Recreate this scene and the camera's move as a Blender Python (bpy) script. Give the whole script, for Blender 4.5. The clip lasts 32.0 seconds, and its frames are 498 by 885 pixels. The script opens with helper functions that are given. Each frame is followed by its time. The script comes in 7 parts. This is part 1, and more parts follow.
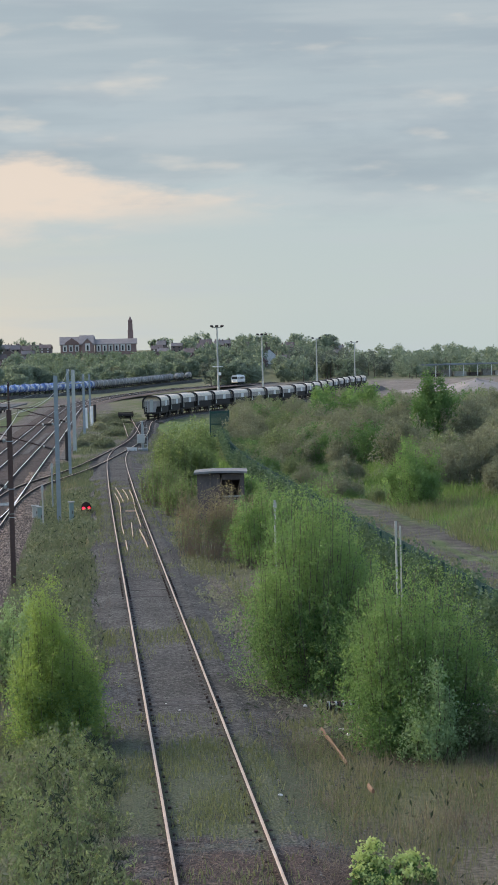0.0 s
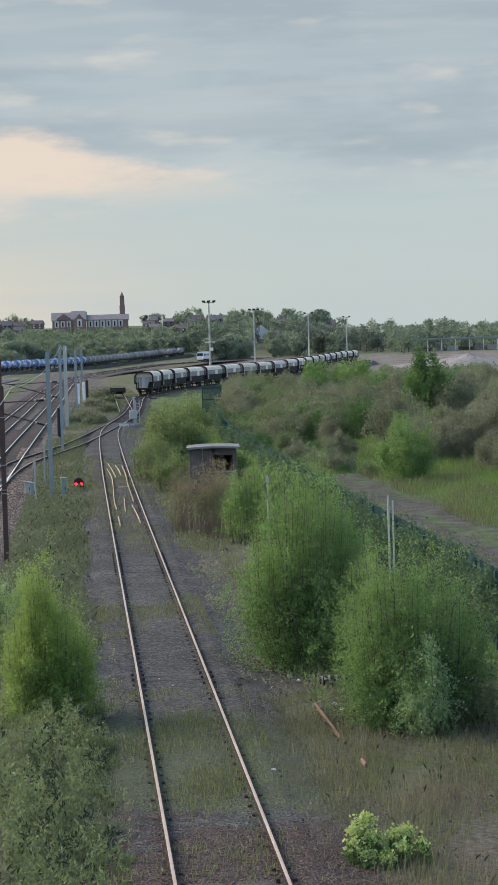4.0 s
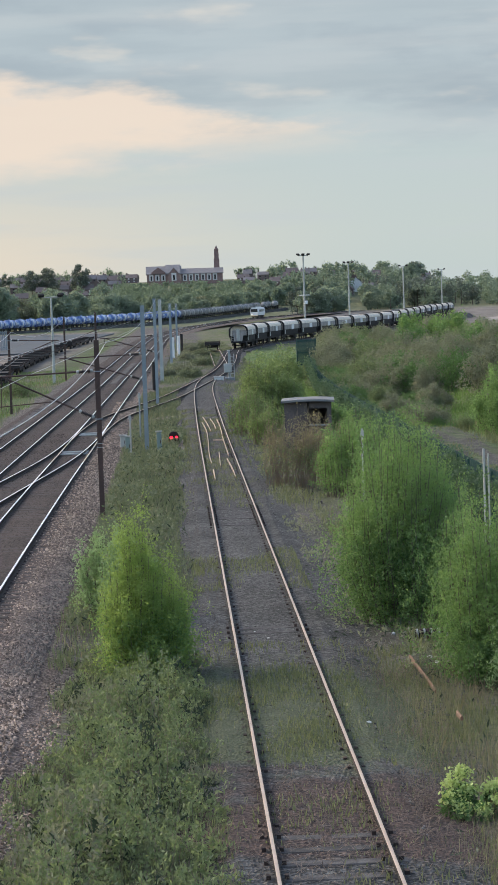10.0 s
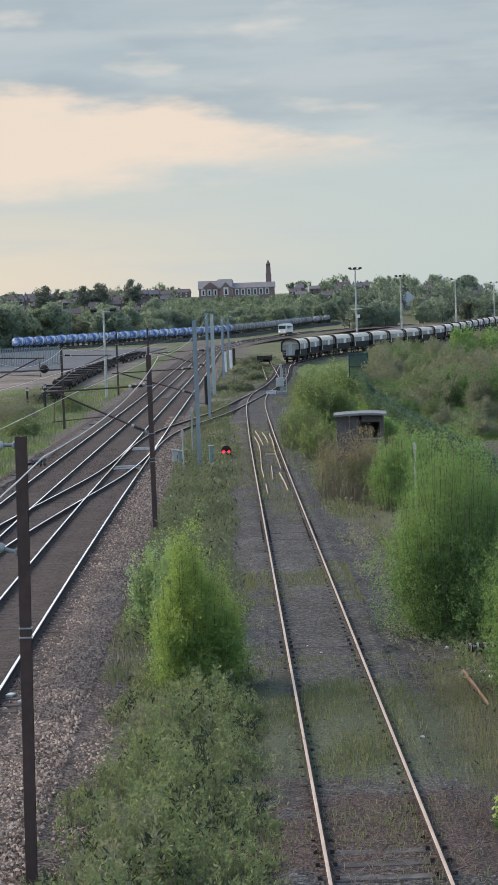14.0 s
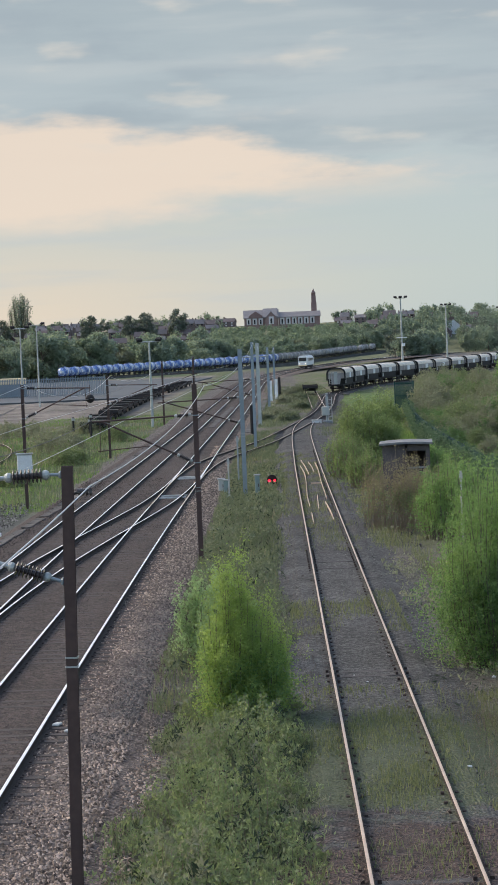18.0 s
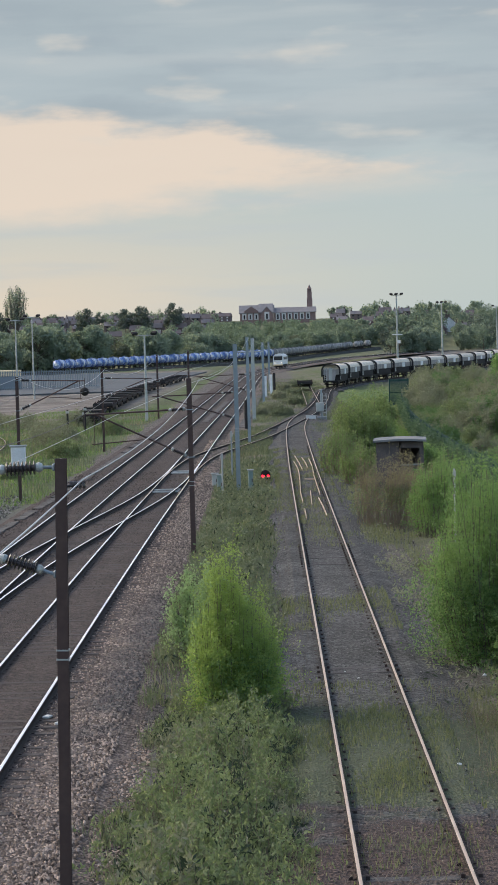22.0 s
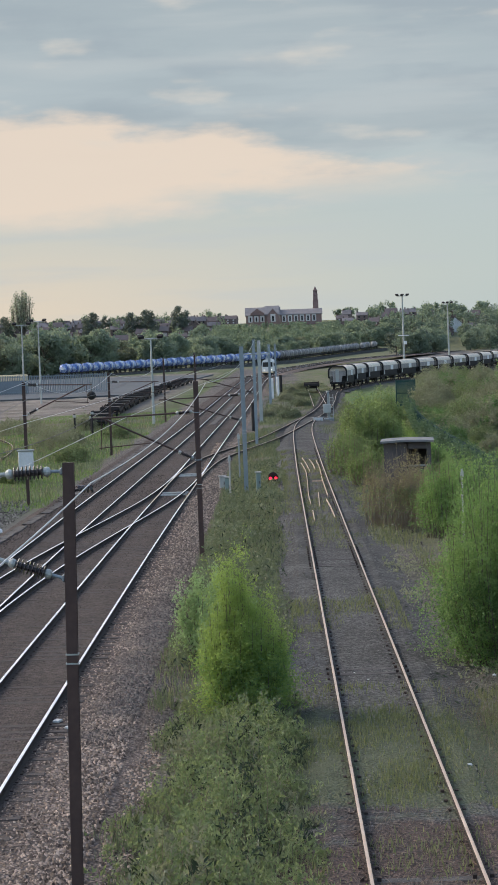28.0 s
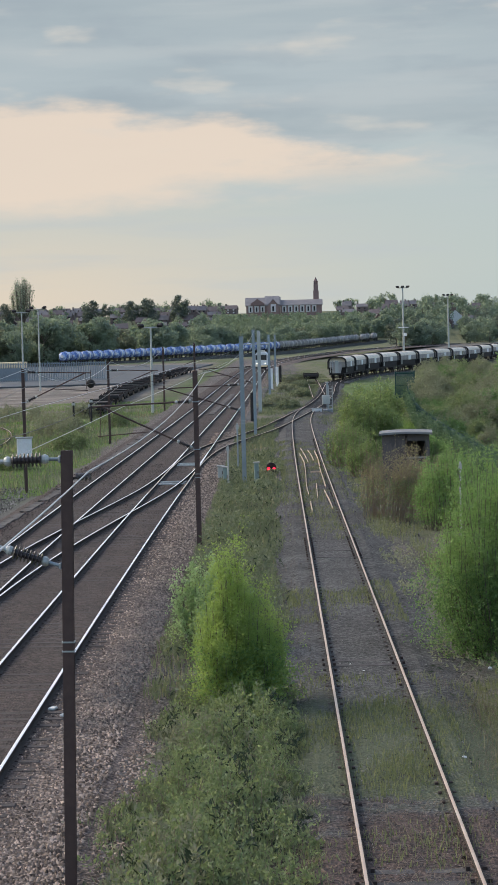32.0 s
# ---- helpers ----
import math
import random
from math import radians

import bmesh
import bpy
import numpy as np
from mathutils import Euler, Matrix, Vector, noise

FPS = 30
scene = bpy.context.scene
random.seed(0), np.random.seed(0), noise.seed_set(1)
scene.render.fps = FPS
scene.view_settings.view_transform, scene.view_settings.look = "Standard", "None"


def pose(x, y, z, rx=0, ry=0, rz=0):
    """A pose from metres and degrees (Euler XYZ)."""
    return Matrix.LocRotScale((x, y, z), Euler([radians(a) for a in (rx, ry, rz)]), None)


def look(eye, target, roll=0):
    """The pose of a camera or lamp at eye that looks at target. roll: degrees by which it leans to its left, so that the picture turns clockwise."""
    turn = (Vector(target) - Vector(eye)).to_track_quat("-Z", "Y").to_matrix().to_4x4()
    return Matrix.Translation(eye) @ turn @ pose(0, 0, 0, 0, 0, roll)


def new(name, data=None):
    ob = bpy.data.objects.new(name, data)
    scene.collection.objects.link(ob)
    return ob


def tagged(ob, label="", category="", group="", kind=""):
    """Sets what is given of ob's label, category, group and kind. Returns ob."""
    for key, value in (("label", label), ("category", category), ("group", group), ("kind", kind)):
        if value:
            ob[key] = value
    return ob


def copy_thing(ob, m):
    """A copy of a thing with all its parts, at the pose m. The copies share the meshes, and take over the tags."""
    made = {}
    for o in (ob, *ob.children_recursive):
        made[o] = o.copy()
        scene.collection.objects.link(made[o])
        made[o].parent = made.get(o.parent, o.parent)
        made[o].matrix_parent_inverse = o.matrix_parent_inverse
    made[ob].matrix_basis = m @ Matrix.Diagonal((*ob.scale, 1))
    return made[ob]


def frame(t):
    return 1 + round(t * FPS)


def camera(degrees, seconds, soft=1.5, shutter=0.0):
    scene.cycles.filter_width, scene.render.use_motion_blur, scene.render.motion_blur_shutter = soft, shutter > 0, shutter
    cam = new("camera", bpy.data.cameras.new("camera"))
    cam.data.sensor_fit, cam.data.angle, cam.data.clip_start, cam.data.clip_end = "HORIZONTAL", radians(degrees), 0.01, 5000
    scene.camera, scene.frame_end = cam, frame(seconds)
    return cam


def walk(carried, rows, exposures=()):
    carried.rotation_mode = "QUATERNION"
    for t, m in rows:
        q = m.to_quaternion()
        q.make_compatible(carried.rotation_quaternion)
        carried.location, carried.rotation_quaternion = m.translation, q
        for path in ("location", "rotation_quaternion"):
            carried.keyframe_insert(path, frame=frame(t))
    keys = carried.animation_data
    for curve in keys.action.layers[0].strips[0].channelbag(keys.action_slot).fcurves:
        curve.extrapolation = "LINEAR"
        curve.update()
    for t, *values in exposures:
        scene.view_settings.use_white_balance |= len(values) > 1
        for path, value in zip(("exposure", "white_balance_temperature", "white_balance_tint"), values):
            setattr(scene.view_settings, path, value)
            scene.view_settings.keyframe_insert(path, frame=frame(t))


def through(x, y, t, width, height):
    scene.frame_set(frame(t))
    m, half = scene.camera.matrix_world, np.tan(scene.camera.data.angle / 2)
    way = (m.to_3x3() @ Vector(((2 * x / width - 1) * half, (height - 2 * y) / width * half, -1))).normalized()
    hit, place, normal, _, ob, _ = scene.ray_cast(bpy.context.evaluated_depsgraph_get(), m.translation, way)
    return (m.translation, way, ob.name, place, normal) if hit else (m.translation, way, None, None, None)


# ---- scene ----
# The camera stands on a bridge parapet and pans; eye 7.1 m above the rails.
cam = camera(13.07, 32.0, soft=1.5)
EYE = (0.0, 0.0, 7.1)
# seconds, yaw, pitch, lean
ROWS = [
    (0.0, -4.239, -1.897, 1.469),
    (0.5, -4.007, -2.235, 1.616),
    (1.0, -4.126, -2.535, 1.516),
    (1.5, -4.351, -2.398, 1.515),
    (2.0, -4.586, -2.222, 1.674),
    (2.5, -4.740, -2.317, 1.778),
    (4.5, -4.238, -2.575, 1.637),
    (5.0, -4.011, -2.573, 1.633),
    (5.5, -3.864, -2.571, 1.571),
    (6.0, -3.724, -2.568, 1.472),
    (6.5, -3.561, -2.633, 1.524),
    (7.0, -3.420, -2.678, 1.573),
    (7.5, -3.290, -2.780, 1.587),
    (8.0, -3.224, -3.027, 1.375),
    (8.5, -3.124, -3.061, 1.236),
    (9.0, -2.854, -3.002, 1.309),
    (9.5, -2.398, -3.130, 1.474),
    (10.0, -1.963, -3.709, 1.938),
    (10.5, -1.342, -4.798, 2.414),
    (11.0, -1.005, -4.747, 2.095),
    (11.5, -0.880, -3.814, 1.733),
    (12.0, -0.777, -3.556, 1.756),
    (12.5, -0.802, -3.645, 1.913),
    (13.0, -0.780, -3.600, 2.000),
    (13.5, -0.697, -3.534, 2.151),
    (14.0, -0.593, -3.287, 2.160),
    (14.5, -0.376, -3.008, 2.201),
    (16.5, 0.028, -2.717, 2.258),
    (17.0, 0.248, -2.530, 2.267),
    (17.5, 0.455, -2.448, 2.358),
    (18.0, 0.603, -2.474, 2.383),
    (18.5, 0.903, -2.383, 2.499),
    (19.0, 1.238, -2.482, 2.499),
    (19.5, 1.470, -2.686, 2.514),
    (20.0, 1.326, -2.615, 2.363),
    (20.5, 1.038, -2.462, 2.102),
    (21.0, 0.853, -2.504, 2.061),
    (21.5, 0.706, -2.572, 1.961),
    (22.0, 0.478, -2.609, 1.615),
    (22.5, 0.324, -2.593, 1.596),
    (23.0, 0.521, -2.722, 1.855),
    (23.5, 0.697, -2.927, 2.060),
    (24.0, 0.682, -3.024, 2.137),
    (24.5, 0.746, -2.929, 2.085),
    (25.0, 0.820, -2.825, 2.102),
    (25.5, 0.889, -2.808, 2.109),
    (27.5, 0.778, -2.426, 2.072),
    (28.0, 0.645, -2.542, 2.180),
    (28.5, 0.557, -2.570, 2.138),
    (29.0, 0.468, -2.482, 2.046),
    (29.5, 0.406, -2.577, 2.152),
    (30.0, 0.612, -2.833, 2.269),
    (30.5, 0.626, -2.587, 2.105),
    (31.0, 0.306, -2.426, 1.753),
    (31.5, 0.282, -2.709, 1.576),
    (32.0, 0.641, -2.804, 1.471),
]
walk(cam, [(t, pose(*EYE, 90 + pitch, lean, yaw)) for t, yaw, pitch, lean in ROWS], exposures=[(0.0, 1.22, 6560, 10), (9.5, 1.22, 6560, 10), (10.6, 1.38, 6650, 10), (11.2, 1.38, 6650, 10), (13.0, 1.31, 6650, 10), (17.0, 1.24, 6650, 10), (19.0, 1.2, 6650, 10), (21.0, 1.17, 6650, 10), (32.0, 1.17, 6650, 10)])

# ---- light ----
world = bpy.data.worlds.new("world")
scene.world = world
world.use_nodes = True
wn = world.node_tree.nodes
sky_tex = wn.new("ShaderNodeTexSky")
sky_tex.sky_type = 'NISHITA'
sky_tex.sun_disc = False
sky_tex.sun_elevation = radians(30)
sky_tex.sun_rotation = radians(-55)
sky_tex.air_density, sky_tex.dust_density = 1.0, 3.0
wn["Background"].inputs[1].default_value = 0.155
world.node_tree.links.new(sky_tex.outputs[0], wn["Background"].inputs[0])

sun = new("sun", bpy.data.lights.new("sun", 'SUN'))
sun.data.energy, sun.data.angle, sun.data.color = 0.36, radians(40), (1.0, 0.93, 0.84)
sun.matrix_basis = look((-82, 57, 58), (0, 0, 0))


# ---- materials ----
class Nodes:
    """Short notation for node trees."""

    def __init__(self, name):
        self.mat = bpy.data.materials.new(name)
        self.mat.use_nodes = True
        self.tree = self.mat.node_tree
        self.tree.nodes.clear()
        self.out = self.tree.nodes.new("ShaderNodeOutputMaterial")
        self.coord = self.tree.nodes.new("ShaderNodeTexCoord").outputs["Object"]

    def put(self, socket, value):
        if isinstance(value, bpy.types.NodeSocket):
            self.tree.links.new(value, socket)
        elif isinstance(value, (tuple, list)) and len(value) == 3 and socket.type == 'RGBA':
            socket.default_value = (*value, 1)
        else:
            socket.default_value = value

    def math(self, op, a, b=0.0, clamp=False):
        n = self.tree.nodes.new("ShaderNodeMath")
        n.operation, n.use_clamp = op, clamp
        self.put(n.inputs[0], a)
        self.put(n.inputs[1], b)
        return n.outputs[0]

    def step(self, x, lo, hi, a=0.0, b=1.0):
        n = self.tree.nodes.new("ShaderNodeMapRange")
        n.interpolation_type = 'SMOOTHSTEP'
        for i, v in enumerate((x, lo, hi, a, b)):
            self.put(n.inputs[i], v)
        return n.outputs[0]

    def mix(self, f, a, b, blend='MIX'):
        n = self.tree.nodes.new("ShaderNodeMix")
        n.data_type, n.blend_type = 'RGBA', blend
        self.put(n.inputs[0], f)
        self.put(n.inputs[6], a)
        self.put(n.inputs[7], b)
        return n.outputs[2]

    def noise(self, scale, detail=4.0, vector=None, rough=0.55, stretch=None):
        n = self.tree.nodes.new("ShaderNodeTexNoise")
        v = self.coord if vector is None else vector
        if stretch:
            m = self.tree.nodes.new("ShaderNodeMapping")
            m.inputs["Scale"].default_value = stretch
            self.put(m.inputs[0], v)
            v = m.outputs[0]
        self.put(n.inputs["Vector"], v)
        n.inputs["Scale"].default_value, n.inputs["Detail"].default_value, n.inputs["Roughness"].default_value = scale, detail, rough
        return n.outputs[0]

    def cells(self, scale, out="Distance", feature='F1'):
        n = self.tree.nodes.new("ShaderNodeTexVoronoi")
        n.feature = feature
        self.put(n.inputs["Vector"], self.coord)
        n.inputs["Scale"].default_value = scale
        return n.outputs[out]

    def ramp(self, x, *stops):
        n = self.tree.nodes.new("ShaderNodeValToRGB")
        while len(n.color_ramp.elements) < len(stops):
            n.color_ramp.elements.new(0.5)
        for e, (p, c) in zip(n.color_ramp.elements, stops):
            e.position, e.color = p, (*c, 1)
        self.put(n.inputs[0], x)
        return n.outputs[0]

    def xyz(self, v=None):
        n = self.tree.nodes.new("ShaderNodeSeparateXYZ")
        self.put(n.inputs[0], self.coord if v is None else v)
        return n.outputs

    def island(self):
        return self.tree.nodes.new("ShaderNodeNewGeometry").outputs["Random Per Island"]

    def each(self):
        return self.tree.nodes.new("ShaderNodeObjectInfo").outputs["Random"]

    def surface(self, colour, rough=0.8, metal=0.0, bump=None, height=0.02, spec=0.3):
        p = self.tree.nodes.new("ShaderNodeBsdfPrincipled")
        self.put(p.inputs["Base Color"], colour)
        self.put(p.inputs["Roughness"], rough)
        self.put(p.inputs["Metallic"], metal)
        p.inputs["Specular IOR Level"].default_value = spec
        if bump is not None:
            b = self.tree.nodes.new("ShaderNodeBump")
            b.inputs["Distance"].default_value = height
            self.put(b.inputs["Height"], bump)
            self.put(p.inputs["Normal"], b.outputs[0])
        self.tree.links.new(p.outputs[0], self.out.inputs[0])
        return self.mat


def rough_paint(name, base, worn, rough=0.6, metal=0.0, scale=3.0, amount=0.5, spec=0.3, relief=True, vary=0.25):
    """Paint or bare material with stains at a large and a small scale, varied a little per object."""
    n = Nodes(name)
    a = n.noise(scale, 5)
    b = n.noise(scale * 9, 4)
    f = n.step(n.math('ADD', n.math('MULTIPLY', a, 0.65), n.math('MULTIPLY', b, 0.35)), 0.42, 0.66, 0.0, amount)
    c = n.mix(f, base, worn)
    c = n.mix(n.math('MULTIPLY', n.each(), vary), c, tuple(v * 0.5 for v in base))
    return n.surface(c, rough, metal, n.noise(scale * 14, 3) if relief else None, 0.004, spec)


def leaf_material(name, c1, c2, c3, through=0.35):
    """Leaves: three tints by leaf and by large patches, some light passing through."""
    n = Nodes(name)
    patch = n.noise(0.7, 4)
    spray = n.noise(6.0, 2)
    tone = n.math('ADD', n.math('MULTIPLY', n.island(), 0.36), n.math('ADD', n.math('MULTIPLY', patch, 0.42), n.math('MULTIPLY', spray, 0.42)))
    c = n.ramp(tone, (0.25, c1), (0.57, c2), (0.9, c3))
    d = n.tree.nodes.new("ShaderNodeBsdfPrincipled")
    n.put(d.inputs["Base Color"], c)
    d.inputs["Roughness"].default_value, d.inputs["Specular IOR Level"].default_value = 0.6, 0.25
    t = n.tree.nodes.new("ShaderNodeBsdfTranslucent")
    n.put(t.inputs[0], n.mix(0.5, c, (c3[0] * 1.2, c3[1] * 1.2, c3[2] * 0.7)))
    m = n.tree.nodes.new("ShaderNodeMixShader")
    m.inputs[0].default_value = through
    n.tree.links.new(d.outputs[0], m.inputs[1])
    n.tree.links.new(t.outputs[0], m.inputs[2])
    n.tree.links.new(m.outputs[0], n.out.inputs[0])
    return n.mat


def ballast_material(name, dark, mid, light, scale=22.0, grime=False, soil=False):
    n = Nodes(name)
    big = n.noise(0.35, 5)
    small = n.noise(3.0, 4)
    tone = n.cells(scale, "Color")
    r = n.xyz(tone)[0]
    c = n.ramp(n.math('ADD', n.math('MULTIPLY', r, 0.5), n.math('MULTIPLY', big, 0.6)), (0.25, dark), (0.55, mid), (0.95, light))
    c = n.mix(n.step(small, 0.5, 0.75, 0, 0.55), c, tuple(v * 0.55 for v in dark))
    if grime:
        x, y, z = n.xyz()
        run = n.math('SUBTRACT', n.math('ADD', x, n.math('MULTIPLY', n.math('SUBTRACT', small, 0.5), 0.9)), n.math('MULTIPLY', n.math('MAXIMUM', n.math('SUBTRACT', y, 75), 0.0), 0.0072))
        oil = n.math('MULTIPLY', n.step(run, -12.3, -11.7), n.step(run, -4.7, -3.9, 1.0, 0.0))
        c = n.mix(n.math('MULTIPLY', oil, 0.78), c, n.mix(r, (0.03, 0.024, 0.022), (0.066, 0.052, 0.046)))
    if soil:
        x, y, z = n.xyz()
        yw = n.math('ADD', y, n.math('MULTIPLY', n.math('SUBTRACT', n.noise(0.7, 5), 0.5), 9.0))
        earth = n.mix(n.noise(14, 4), (0.085, 0.056, 0.044), (0.17, 0.115, 0.092))
        c = n.mix(n.math('MULTIPLY', n.math('MULTIPLY', n.step(yw, 27.2, 28.6), n.step(yw, 33.4, 31.2)), 0.92), c, n.mix(r, (0.045, 0.035, 0.033), earth))
        moss = n.mix(n.noise(20, 4), (0.06, 0.075, 0.035), (0.13, 0.15, 0.075))
        c = n.mix(n.math('MULTIPLY', n.math('MULTIPLY', n.step(yw, 32.5, 34.5), n.step(yw, 43.5, 40.5)), 0.72), c, moss)
    return n.surface(c, 0.9, 0, n.cells(scale, "Distance"), 0.06, 0.2)


def ground_material():
    """Soil, rough grass and dead stalks; the yard past the main line is sandy, the lane is tar."""
    n = Nodes("ground_cover")
    x, y, z = n.xyz()
    wob = n.math('MULTIPLY', n.math('SUBTRACT', n.noise(0.25, 4), 0.5), 3.0)
    xw = n.math('ADD', x, wob)
    big, mid, fine = n.noise(0.12, 5), n.noise(0.9, 5), n.noise(9.0, 4)
    grass = n.ramp(n.math('ADD', n.math('MULTIPLY', mid, 0.6), n.math('MULTIPLY', fine, 0.4)), (0.3, (0.045, 0.07, 0.022)), (0.5, (0.09, 0.12, 0.04)), (0.7, (0.17, 0.165, 0.075)))
    lush = n.ramp(n.math('ADD', n.math('MULTIPLY', mid, 0.6), n.math('MULTIPLY', fine, 0.4)), (0.3, (0.055, 0.1, 0.028)), (0.5, (0.1, 0.165, 0.05)), (0.7, (0.16, 0.21, 0.08)))
    soil = n.ramp(fine, (0.3, (0.07, 0.06, 0.05)), (0.5, (0.15, 0.13, 0.108)), (0.72, (0.25, 0.22, 0.185)))
    c = n.mix(n.step(big, 0.4, 0.6, 0.15, 0.95), soil, grass)
    # stones spilt from the ballast
    grit = n.ramp(n.math('ADD', n.math('MULTIPLY', n.xyz(n.cells(20.0, "Color"))[0], 0.55), n.math('MULTIPLY', mid, 0.45)), (0.25, (0.045, 0.041, 0.037)), (0.5, (0.1, 0.09, 0.082)), (0.85, (0.23, 0.205, 0.19)))
    fray = n.math('ADD', x, n.math('MULTIPLY', n.math('SUBTRACT', n.noise(0.8, 5), 0.5), 1.6))
    spill = n.math('MULTIPLY', n.step(fray, -12.6, -11.6), n.step(fray, -2.5, -2.0, 1.0, 0.0))
    old = n.math('MULTIPLY', n.math('MULTIPLY', n.step(fray, -0.5, 0.1), n.step(fray, 4.3, 5.6, 1.0, 0.0)), n.step(n.math('ADD', y, n.math('MULTIPLY', wob, 2.0)), 38, 47, 0.15, 1.0))
    c = n.mix(n.math('MAXIMUM', spill, n.math('MULTIPLY', old, 0.8)), c, grit)
    rusty = n.math('MULTIPLY', n.step(n.math('ADD', y, n.math('MULTIPLY', wob, 2.0)), 33.0, 29.5), n.math('MULTIPLY', n.step(fray, -0.2, 0.4), n.step(fray, 3.4, 4.4, 1.0, 0.0)))
    c = n.mix(n.math('MULTIPLY', rusty, 0.6), c, (0.15, 0.095, 0.085))
    field = n.math('MULTIPLY', n.step(xw, -11.2, -12.6), n.step(y, 70, 100))
    turf = n.ramp(n.math('ADD', n.math('MULTIPLY', big, 0.55), n.math('MULTIPLY', fine, 0.45)), (0.36, (0.085, 0.073, 0.052)), (0.47, (0.068, 0.092, 0.036)), (0.6, (0.1, 0.145, 0.05)))
    c = n.mix(n.math('MULTIPLY', field, 0.9), c, turf)
    lushness = n.math('MULTIPLY', n.step(xw, 8.3, 9.3), n.step(y, 300, 380, 1.0, 0.0))
    c = n.mix(lushness, c, n.mix(n.step(big, 0.4, 0.62), lush, grass))
    c = n.mix(n.step(y, 640, 760), c, n.mix(mid, (0.1, 0.12, 0.06), (0.17, 0.17, 0.1)))
    cess = n.math('MULTIPLY', n.math('MULTIPLY', n.step(fray, -18.5, -15.5), n.step(fray, -9.0, -10.0)), n.step(n.math('ADD', y, n.math('MULTIPLY', wob, 5.0)), 112, 96))
    c = n.mix(n.math('MULTIPLY', cess, 0.88), c, n.mix(fine, (0.04, 0.042, 0.04), (0.15, 0.15, 0.142)))
    # the tarred lane beyond the fence
    tar = n.ramp(n.math('ADD', n.math('MULTIPLY', fine, 0.5), n.math('MULTIPLY', mid, 0.5)), (0.35, (0.055, 0.052, 0.046)), (0.5, (0.095, 0.09, 0.08)), (0.62, (0.17, 0.16, 0.138)))
    lane = n.math('MULTIPLY', n.step(n.math('ADD', x, n.math('MULTIPLY', wob, 0.6)), 10.4, 12.6), n.step(n.math('ADD', n.math('ADD', x, n.math('MULTIPLY', wob, 0.35)), n.math('MULTIPLY', n.math('SUBTRACT', y, 89), 0.05)), 16.6, 18.0, 1.0, 0.0))
    lane = n.math('MULTIPLY', lane, n.step(n.math('ADD', y, n.math('MULTIPLY', wob, 9.0)), 105, 165, 1.0, 0.0))
    lane = n.math('MULTIPLY', lane, n.step(n.noise(0.9, 6, stretch=(1.5, 0.1, 1.0), rough=0.6), 0.62, 0.46, 0.35, 1.0))
    c = n.mix(lane, c, tar)
    # sandy works yards, far on both sides
    sand = n.ramp(n.math('ADD', n.math('MULTIPLY', big, 0.5), n.math('MULTIPLY', mid, 0.5)), (0.35, (0.085, 0.079, 0.066)), (0.5, (0.18, 0.158, 0.135)), (0.65, (0.28, 0.245, 0.208)))
    left = n.math('MULTIPLY', n.step(xw, -13, -19), n.math('MULTIPLY', n.step(y, 205, 235), n.step(y, 620, 680, 1.0, 0.0)))
    right = n.math('MULTIPLY', n.step(xw, 46, 54), n.math('MULTIPLY', n.step(y, 270, 300), n.step(y, 900, 1000, 1.0, 0.0)))
    c = n.mix(n.math('MAXIMUM', left, right), c, sand)
    return n.surface(c, 0.95, 0, n.math('ADD', fine, n.noise(40, 3)), 0.05, 0.15)


M_GROUND = ground_material()
M_BALLAST_MAIN = ballast_material("ballast_main", (0.047, 0.037, 0.031), (0.122, 0.096, 0.08), (0.33, 0.265, 0.225), 17.0, True)
M_BALLAST_OLD = ballast_material("ballast_old", (0.03, 0.03, 0.028), (0.072, 0.071, 0.067), (0.2, 0.197, 0.187), 18.0, soil=True)
def stone_material(name, dark, mid, light, patch=False):
    n = Nodes(name)
    tone = n.math('ADD', n.math('MULTIPLY', n.island(), 0.7), n.math('MULTIPLY', n.noise(0.5, 4), 0.45))
    if patch:
        x, y, z = n.xyz()
        w = n.math('MULTIPLY', n.math('SUBTRACT', n.noise(0.6, 4), 0.5), 5.0)
        yw = n.math('ADD', y, n.math('MULTIPLY', w, 3.0))
        spot = n.math('MULTIPLY', n.math('MULTIPLY', n.step(yw, 38, 45), n.step(yw, 56, 70, 1.0, 0.5)), n.step(n.math('ADD', x, n.math('MULTIPLY', w, 0.25)), -4.2, -3.4))
        c = n.mix(n.math('MULTIPLY', spot, 0.8), n.ramp(tone, (0.2, dark), (0.55, mid), (1.0, light)), n.mix(tone, (0.033, 0.032, 0.031), (0.15, 0.145, 0.138)))
        return n.surface(c, 0.9, 0, n.noise(60, 3), 0.004, 0.2)
    return n.surface(n.ramp(tone, (0.2, dark), (0.55, mid), (1.0, light)), 0.9, 0, n.noise(60, 3), 0.004, 0.2)


